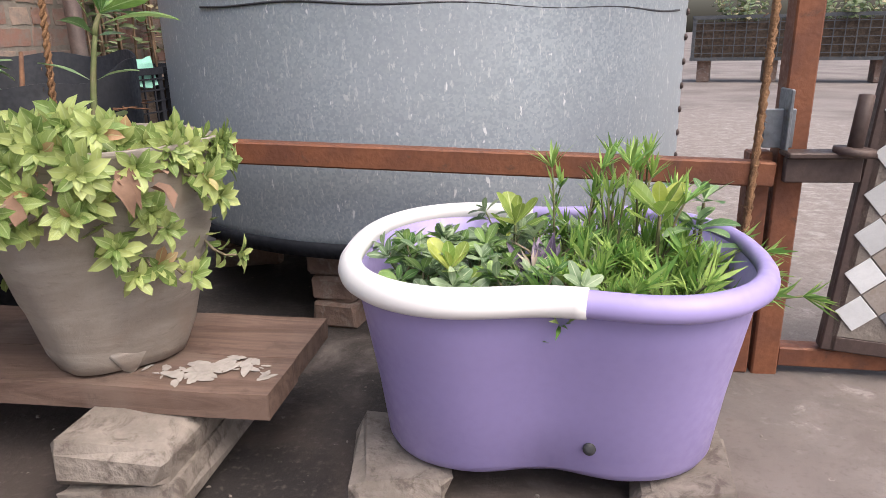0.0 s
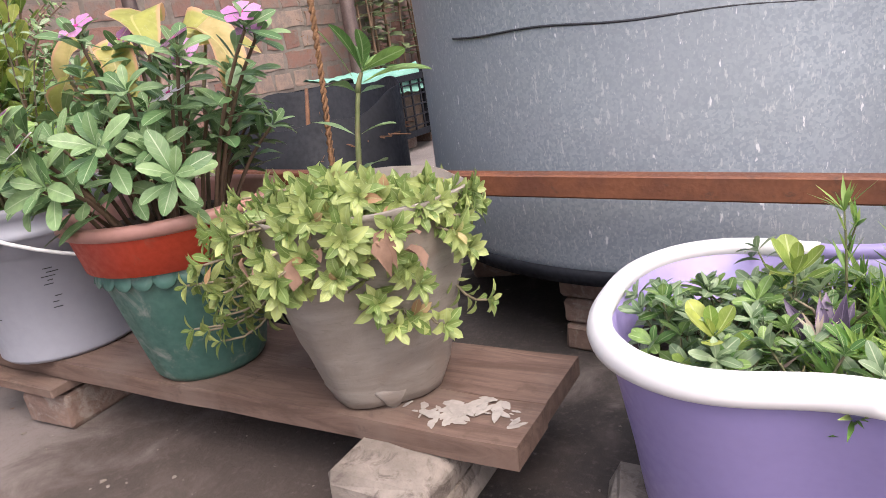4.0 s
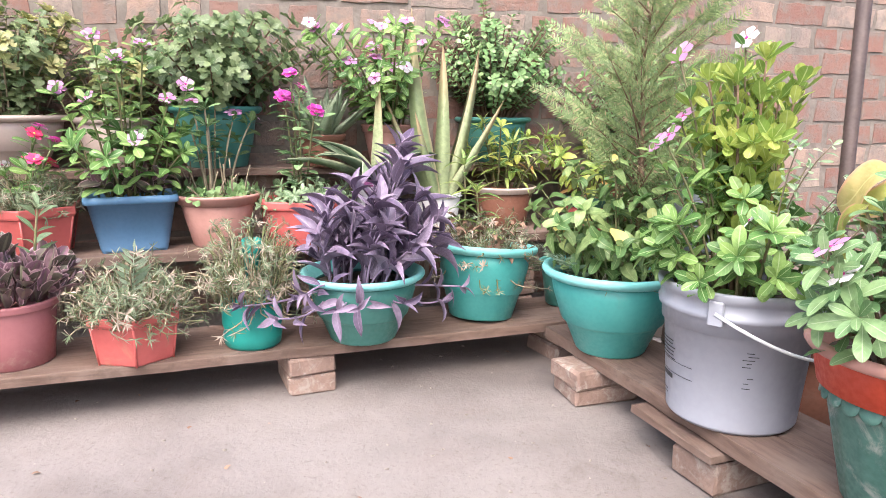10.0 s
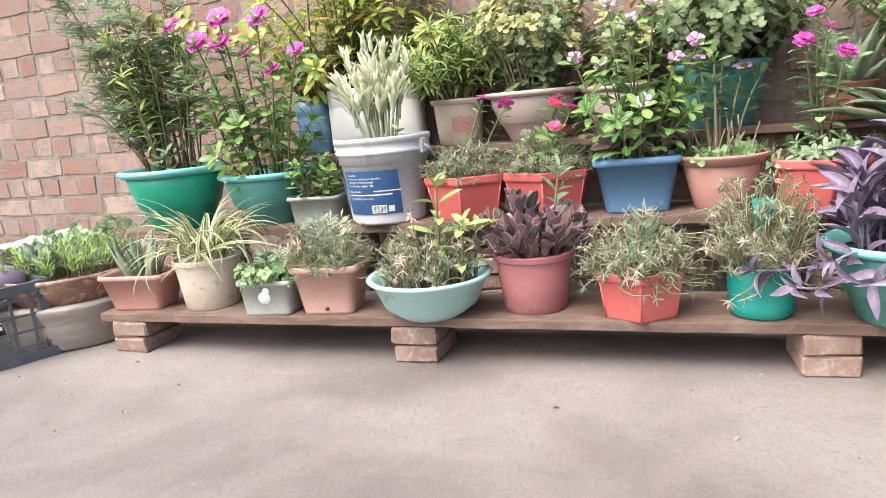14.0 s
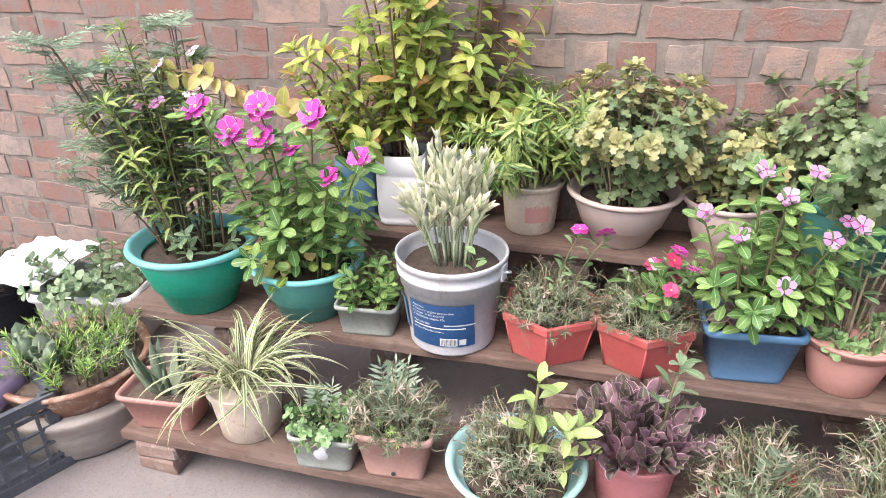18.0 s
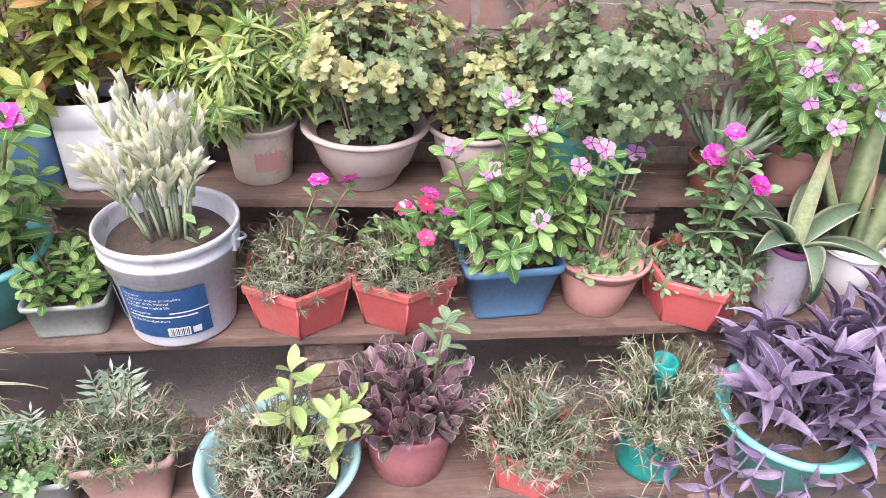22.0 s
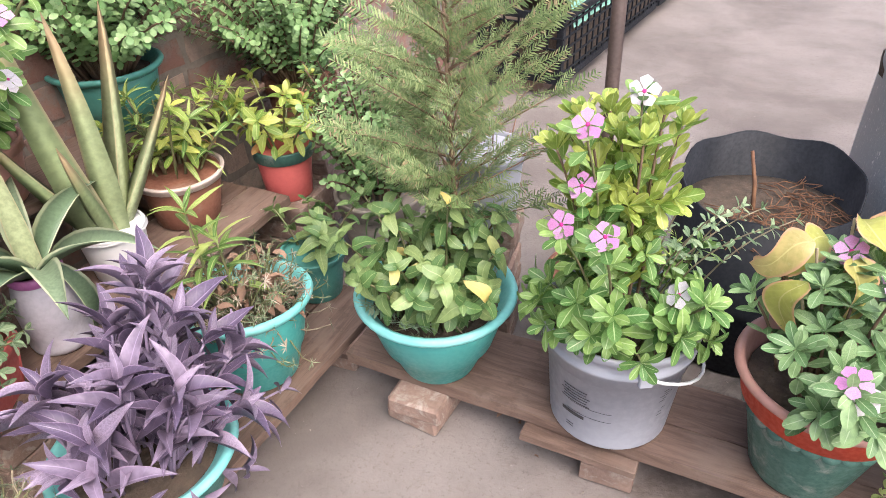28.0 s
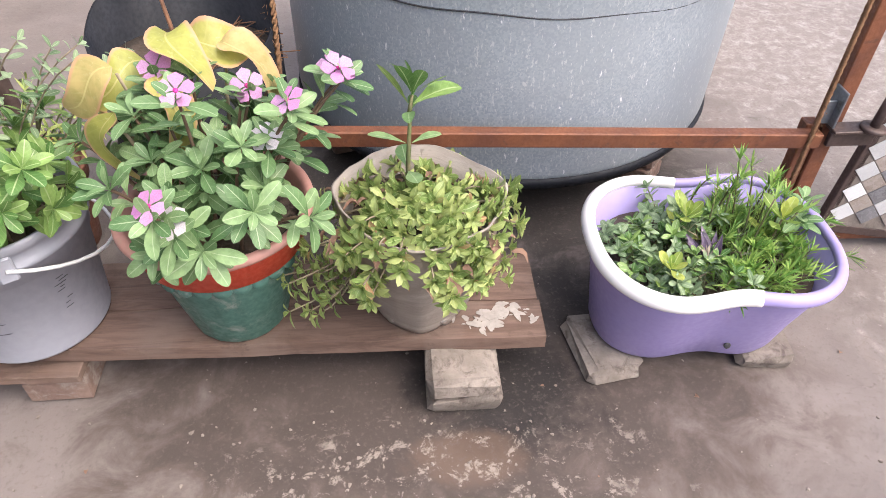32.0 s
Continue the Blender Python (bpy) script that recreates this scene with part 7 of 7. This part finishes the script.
p = potted("potted_aloe", -3.55, 1.22, 0.53, "white plastic tub with a tall spiky aloe vera")
zs = round_pot(p, 0.1, 0.125, 0.2, WHITE, None, 0.1, 1.03, 20, 0.02)
g = Growth(p, 60)
for a, w, s in ((-1.7, 0.22, 0.98), (0.3, 0.1, 0.8), (1.3, 0.3, 0.8), (3.4, 0.3, 0.6), (1.0, 0.65, 0.6), (4.3, 0.6, 0.6), (5.4, 0.55, 0.5)):
    g.leaf(L_ALOE, aim((0.03 * math.cos(a), 0.03 * math.sin(a), zs), (math.cos(a) * w, math.sin(a) * w, 1), (-math.cos(a), -math.sin(a), 0.2), s))
g.finish()

p = potted("potted_chilli", -3.58, 1.62, 0.53, "brown pot with a cream rim and a pale yellow-green bush")
zs = round_pot(p, 0.13, 0.185, 0.22, BROWN, BEIGE, 0.16, 1.08)
g = Growth(p, 140)
bush(g, zs, 0.12, 12, 0.42, 0.26, L_NARROW, 0.12, 0.05, (0.1, 0), (), 0, 0.08, 0.3, STEM, 0.006, 0.4, 6)
bush(g, zs, 0.1, 6, 0.5, 0.26, L_CROT, 0.1, 0.05, (0.0, 0.25), (), 0, 0.08, 0.4, STEM, 0.006, 0.2, 6)
g.finish()

p = potted("potted_shrub", -3.38, 2.05, 0.45, "red pot with a green band and yellow leaves")
zs = round_pot(p, 0.105, 0.135, 0.25, RED, GREENPAINT, 0.22, 1.05)
g = Growth(p, 140)
bush(g, zs, 0.1, 12, 0.42, 0.28, L_CROT, 0.09, 0.05, (0.1, -0.1), (), 0, 0.08, 0.3, STEM, 0.006, 0.3, 6)
g.finish()
brick_stack(-3.38, 2.05, 5, OLD_BRICK, (0.28, 0.28, 0.09), 4)

# ---- top shelf ----
def can(parent, r, h_, mat, square=4.0):
    """A cut plastic can with rounded corners."""
    def out(a):
        q = (math.cos(a), math.sin(a))
        s = 1 / (abs(q[0]) ** square + abs(q[1]) ** square) ** (1 / square)
        return q[0] * s, q[1] * s
    v, f = lathe([(r * 0.93, 0.0), (r, 0.012), (r, 0.03), (r * 0.97, 0.04), (r, 0.05), (r, h_ * 0.7), (r * 0.97, h_ * 0.72), (r, h_ * 0.74), (r, h_), (r - 0.008, h_), (r - 0.008, h_ * 0.6)], 48, out, 0.006)
    part("can_body", mesh_of("can_body", v, f, mat), parent)
    soil_in(parent, r - 0.012, h_ * 0.85, out)
    return h_ * 0.85


for x, y, r, hh, m_, lab, n_, ht, sp in ((-4.10, -2.10, 0.1, 0.31, BLUE, "cut blue plastic can with a yellow-green shrub", 12, 0.75, 0.32), (-4.1, -1.86, 0.125, 0.36, WHITE, "cut white plastic can with a tall yellow-green shrub", 16, 1.2, 0.44), (-4.2, -1.57, 0.115, 0.38, WHITE, "second cut white plastic can with a tall yellow-green shrub", 14, 1.15, 0.38)):
    p = potted("potted_shrub", x, y, 0.86, lab, rz=7)
    zs = can(p, r, hh, m_)
    g = Growth(p, 190)
    bush(g, zs, r, n_ + 4, ht, sp, L_CROT, 0.115, 0.05, (0.06, 0.0), (), 0, 0.08, 0.2, WOODY, 0.007, 0.4, 7, low=0.3)
    g.finish()

p = potted("potted_dracaena", -4.1, -1.22, 0.86, "stained cream paint tub with a narrow-leaved bush")
zs = round_pot(p, 0.12, 0.158, 0.25, CREAM, None, 0.12, 1.1)
patch("label", 0.12, 0.1, 0.12, 0.136, 0.25, 0.35, 0.12, TERRA, p.children[0], 0.003, "torn orange label")
g = Growth(p, 300)
bush(g, zs, 0.12, 66, 0.54, 0.46, L_NARROW, 0.11, 0.034, (0.08, 0), (), 0, 0.08, 0.4, STEM, 0.005, 0.6, 9, low=0.35)
g.finish()

p = potted("potted_chrysanthemum", -4.03, -0.79, 0.86, "beige bell planter with yellowing lobed chrysanthemum leaves")
zs = bell_pot(p, 0.13, 0.262, 0.26, BEIGE, BEIGE)
g = Growth(p, 300)
bush(g, zs, 0.17, 30, 0.6, 0.36, L_MUM, 0.075, 0.04, (0.05, 0), (), 0, 0.08, 0.2, PALE_STEM, 0.006, 0.2, 2)
bush(g, zs, 0.17, 26, 0.66, 0.36, L_MUMY, 0.075, 0.034, (0.05, 0), (), 0, 0.08, 0.75, PALE_STEM, 0.006, 0.3, 12)
g.finish()

p = potted("potted_chrysanthemum", -4.02, -0.34, 0.86, "beige pot with light green lobed chrysanthemum leaves")
zs = bell_pot(p, 0.12, 0.2, 0.25, BEIGE, BEIGE)
g = Growth(p, 250)
bush(g, zs, 0.15, 20, 0.42, 0.3, L_MUMY, 0.068, 0.034, (0.1, 0), (), 0, 0.08, 0.2, PALE_STEM, 0.006, 0.3, 6)
bush(g, zs, 0.15, 14, 0.42, 0.3, L_MUM, 0.075, 0.036, (0.1, 0), (), 0, 0.08, 0.2, PALE_STEM, 0.006, 0.3, 6)
g.finish()

p = potted("potted_chrysanthemum", -3.95, 0.14, 0.86, "sea green bell planter with a broad mound of lobed leaves")
zs = bell_pot(p, 0.15, 0.235, 0.31, SEA, SEA)
g = Growth(p, 300)
bush(g, zs, 0.15, 70, 0.62, 0.5, L_MUM, 0.08, 0.042, (0.04, 0), (), 0, 0.08, 0.3, WOODY, 0.006, 0.2, 6, low=0.5)
g.finish()

p = potted("potted_rhoeo", -3.80, 0.66, 0.86, "brown pot with grey spiky leaves")
zs = round_pot(p, 0.09, 0.125, 0.17, BROWN)
g = Growth(p, 60)
for k in range(26):
    a = 2.4 * k
    g.leaf(L_SUCC, aim((0.02 * math.cos(a), 0.02 * math.sin(a), zs), (math.cos(a), math.sin(a), rng.uniform(0.3, 1.6)), (-math.cos(a), -math.sin(a), 1), rng.uniform(0.22, 0.36)))
g.finish()

p = potted("potted_periwinkle", -3.85, 1.05, 0.86, "terracotta pot with tall pink and white periwinkle before the wall")
zs = round_pot(p, 0.11, 0.16, 0.22, TERRA)
g = Growth(p, 280)
bush(g, zs, 0.12, 24, 0.78, 0.42, L_LIVE, 0.095, 0.05, (0.22, -0.12), (F_PINK, F_PINK, F_WHITE), 0.7, 0.08, 0.15, STEM, 0.007, 0.4, 5, low=0.35)
g.finish()

p = potted("potted_jade", -3.93, 1.72, 0.86, "sea green planter with a dense round-leaved jade bush")
zs = bell_pot(p, 0.15, 0.23, 0.26, SEA, SEA)
g = Growth(p, 300)


def jade(g, z, cx, cy, n, height, spread, size=0.052):
    for k in range(n):
        a, q = rng.uniform(0, 6.28), math.sqrt(rng.random())
        b = (cx + 0.1 * q * math.cos(a), cy + 0.1 * q * math.sin(a), z)
        t = (cx + spread * q * math.cos(a), cy + spread * q * math.sin(a), z + height * rng.uniform(0.4, 1.0) * (1.1 - 0.35 * q))
        leafy_stem(g, shoot(b, t, 0.1, 6), L_JADE, size, 0.024, 0.3, 0.4, WOODY, 0.006, 4)


jade(g, zs, 0, 0, 160, 0.7, 0.46, 0.044)
g.finish()

p = potted("potted_jade", -3.60, 2.55, 0.5, "brown pot with a straggling jade bush in the corner")
zs = round_pot(p, 0.14, 0.19, 0.3, BROWN)
g = Growth(p, 200)
jade(g, zs, 0, 0, 110, 0.85, 0.55, 0.044)
g.finish()
brick_stack(-3.6, 2.55, 6, OLD_BRICK, (0.3, 0.3, 0.083), 4)
p = potted("potted_jade", -3.05, 2.3, 0.0, "dull grey pot with a tall straggling jade shrub beside the bench")
zs = round_pot(p, 0.16, 0.22, 0.4, GREYPOT)
g = Growth(p, 200)
jade(g, zs, 0, 0, 80, 0.85, 0.36, 0.044)
g.finish()
brick_stack(-2.37, 1.96, 7, OLD_BRICK, (0.24, 0.2, 0.086), 5, "bricks stacked behind the bench under a small tub")
p = potted("planted_tub", -2.37, 1.95, 0.602, "small pale grey tub of dark soil on stacked bricks", "planter")
zs = round_pot(p, 0.12, 0.15, 0.3, PAIL, None, 0.12, 1.06)
g = Growth(p, 30)
for k in range(26):
    a, q = rng.uniform(0, 6.28), 0.12 * math.sqrt(rng.random())
    g.stem(shoot((q * math.cos(a), q * math.sin(a), zs), (2.2 * q * math.cos(a + 0.4), 2.2 * q * math.sin(a + 0.4), zs + rng.uniform(0.02, 0.14)), 0.2, 4), 0.003, STRAW, 0.002, 4)
g.finish()
p = potted("potted_weed", -1.95, 2.1, 0.0, "low dark pot with wiry green shoots behind the pail")
zs = round_pot(p, 0.15, 0.2, 0.35, BROWN)
g = Growth(p, 150)
bush(g, zs, 0.12, 14, 0.5, 0.35, L_NARROW, 0.06, 0.03, (0.2, 0), (), 0, 0.05, 0.2, STEM, 0.004)
g.finish()

# ---- left end of the shelves ----
p = potted("planted_basin", -3.27, -3.3, 0.0, "rusty enamel basin of succulents on a flat tyre-like base", "planter")
v, f = lathe([(0.31, 0.0), (0.33, 0.02), (0.35, 0.12), (0.36, 0.2), (0.375, 0.225), (0.37, 0.245), (0.3, 0.245)], 48, None, 0.01, True, 3)
part("base", mesh_of("base", v, f, GREYPOT), p, "grey weathered round base")
v, f = lathe([(0.28, 0.24), (0.3, 0.245), (0.335, 0.32), (0.345, 0.36), (0.362, 0.372), (0.358, 0.39), (0.33, 0.385), (0.315, 0.33)], 48, None, 0.012, True, 6)
part("basin", mesh_of("basin", v, f, plain("rust_stained_enamel", (0.26, 0.14, 0.09), (0.2, 0.1, 0.065), 0.6, scale=7, fine=60, relief=0.2, dirt=(0.52, 0.42, 0.34), dirt_at=0.56)), p)
soil_in(p, 0.315, 0.355)
g = Growth(p, 140)
for k in range(170):
    a, q = rng.uniform(0, 6.28), 0.29 * math.sqrt(rng.random())
    x, y = q * math.cos(a), q * math.sin(a)
    pts = shoot((x, y, 0.355), (1.15 * x, 1.15 * y, 0.405 + rng.uniform(0.02, 0.12)), 0.1, 3)
    g.stem(pts, 0.004, STEM, 0.002, 4)
    for i in range(1, 4):
        for j in range(6):
            d = (pts[i] - pts[i - 1]).normalized()
            out = Matrix.Rotation(rng.uniform(0, 6.28), 3, d) @ d.orthogonal().normalized()
            g.loose(L_NEEDLE2 if k % 3 else L_NEEDLE, aim(pts[i], out + d * rng.uniform(0.6, 1.6), d, 0.045 * rng.uniform(0.8, 1.4)))
for x, y in ((0.1, -0.12), (0.14, 0.0), (0.05, -0.2)):
    for k in range(7):
        a = 0.9 * k + x * 10
        g.leaf(L_PADDLE, aim((x, y, 0.365), (math.cos(a) * 0.6, math.sin(a) * 0.6, 1), (-math.cos(a), -math.sin(a), 0.3), rng.uniform(0.14, 0.22)))
g.finish()

p = potted("planted_box", -4.0, -3.72, 0.0, "white foam box with round-leaved geranium", "planter", 97)
zs = trough(p, 0.62, 0.42, 0.36, WHITE, 0.9, 0, False)
g = Growth(p, 200)
bush(g, zs, 0.22, 30, 0.24, 0.4, leaf_set("leaf", VINCA_GREY, oval(0.46, 0.5), segs=6, fold=0.1, droop=0.3), 0.06, 0.045)
g.finish()
p = potted("planted_tray", -4.05, -4.5, 0.0, "low black tub of dry moss rose beside the foam box", "planter", 97)
zs = round_pot(p, 0.3, 0.36, 0.3, BLACK)
g = Growth(p, 20)
moss(g, zs, 0.3, 0.3, 150, 0.2, None, 0.035, 0.1, 0.3)
g.finish()
v, f, n = [], [], 14
for i in range(n + 1):
    for j in range(n + 1):
        u, w = i / n - 0.5, j / n - 0.5
        v.append((u * 0.6, w * 0.5, 0.05 * noise.noise(Vector((u * 6, w * 6, 2))) + 0.02 * noise.noise(Vector((u * 14, w * 14, 7)))))
f = [(i * (n + 1) + j, (i + 1) * (n + 1) + j, (i + 1) * (n + 1) + j + 1, i * (n + 1) + j + 1) for i in range(n) for j in range(n)]
solid("rag", mesh_of("rag", v, f, PRINT_WHITE), pose(-4.05, -4.15, 0.42), "crumpled white plastic rag between two planters", "rag")
crate(pose(-2.93, -3.55, 0.0, 0, 0, 62), 0.62, 0.45, 0.4, CRATE, "dark grey slatted plastic crate on the floor", 5, 7, "")
solid("bag", mesh_of("bag", *lathe([(0.16, 0.0), (0.22, 0.05), (0.2, 0.12), (0.1, 0.17), (0.02, 0.18)], 20, None, 0.12, True, 8), HEART), pose(-2.93, -3.55, 0.3), "crumpled purple bag in a crate", "bag")


# ---- bricks of the wall ----
def brick_meshes(length, n):
    out = []
    for k in range(n):
        r = random.Random(k + int(length * 100))
        l, h_ = length / 2 - 0.01 - r.uniform(0, 0.012), 0.066 + r.uniform(-0.007, 0.003)
        m = max(int(length / 0.07), 2)
        edge = [(-l + 2 * l * i / m, -h_) for i in range(m)] + [(l, -h_), (l, 0.0)] + [(l - 2 * l * i / m, h_) for i in range(m)] + [(-l, h_), (-l, 0.0)]
        wob = [(r.uniform(-0.01, 0.008), r.uniform(-0.008, 0.007)) for _ in edge]
        c, v, f = len(edge), [], []
        for x, q in ((-0.04, 1.0), (-0.001, 1.0), (0.0025, 0.965)):
            v += [(x, (y + a) * q, (z + b) * q) for (y, z), (a, b) in zip(edge, wob)]
        f = [(k_ * c + i, k_ * c + (i + 1) % c, k_ * c + c + (i + 1) % c, k_ * c + c + i) for k_ in range(2) for i in range(c)]
        f += [tuple(2 * c + i for i in range(c))]
        out.append((mesh_of("brick", v, f, BRICK, smooth=False), v, f))
    return out


STRETCH, HEADER = brick_meshes(0.40, 6), brick_meshes(0.20, 6)
course, rest, count = 0.158, Heap(), 0
r = random.Random(11)
for row in range(21):
    z = 0.07 + course * row
    head = row % 2 == 0
    w, pool = (0.205, HEADER) if head else (0.405, STRETCH)
    y = -7.4 + (0.1 if head else 0.0) + r.uniform(-0.05, 0.05)
    while y < 10.8:
        me, v, f = r.choice(pool)
        m = pose(r.uniform(-0.007, 0.001), y, z + r.uniform(-0.007, 0.007), r.uniform(-1.5, 1.5), r.uniform(-1.0, 1.0), r.uniform(-0.8, 0.8))
        if -4.4 < y < 3.4 and 0.85 < z < 1.95 and count < 300:
            part("brick", me, wall, "", m)
            count += 1
        else:
            rest.add(v, f, None, m)
        y += w * r.uniform(0.97, 1.03)
part("brick_courses", rest.mesh("brick_courses", BRICK, False), wall, kind="stuff")
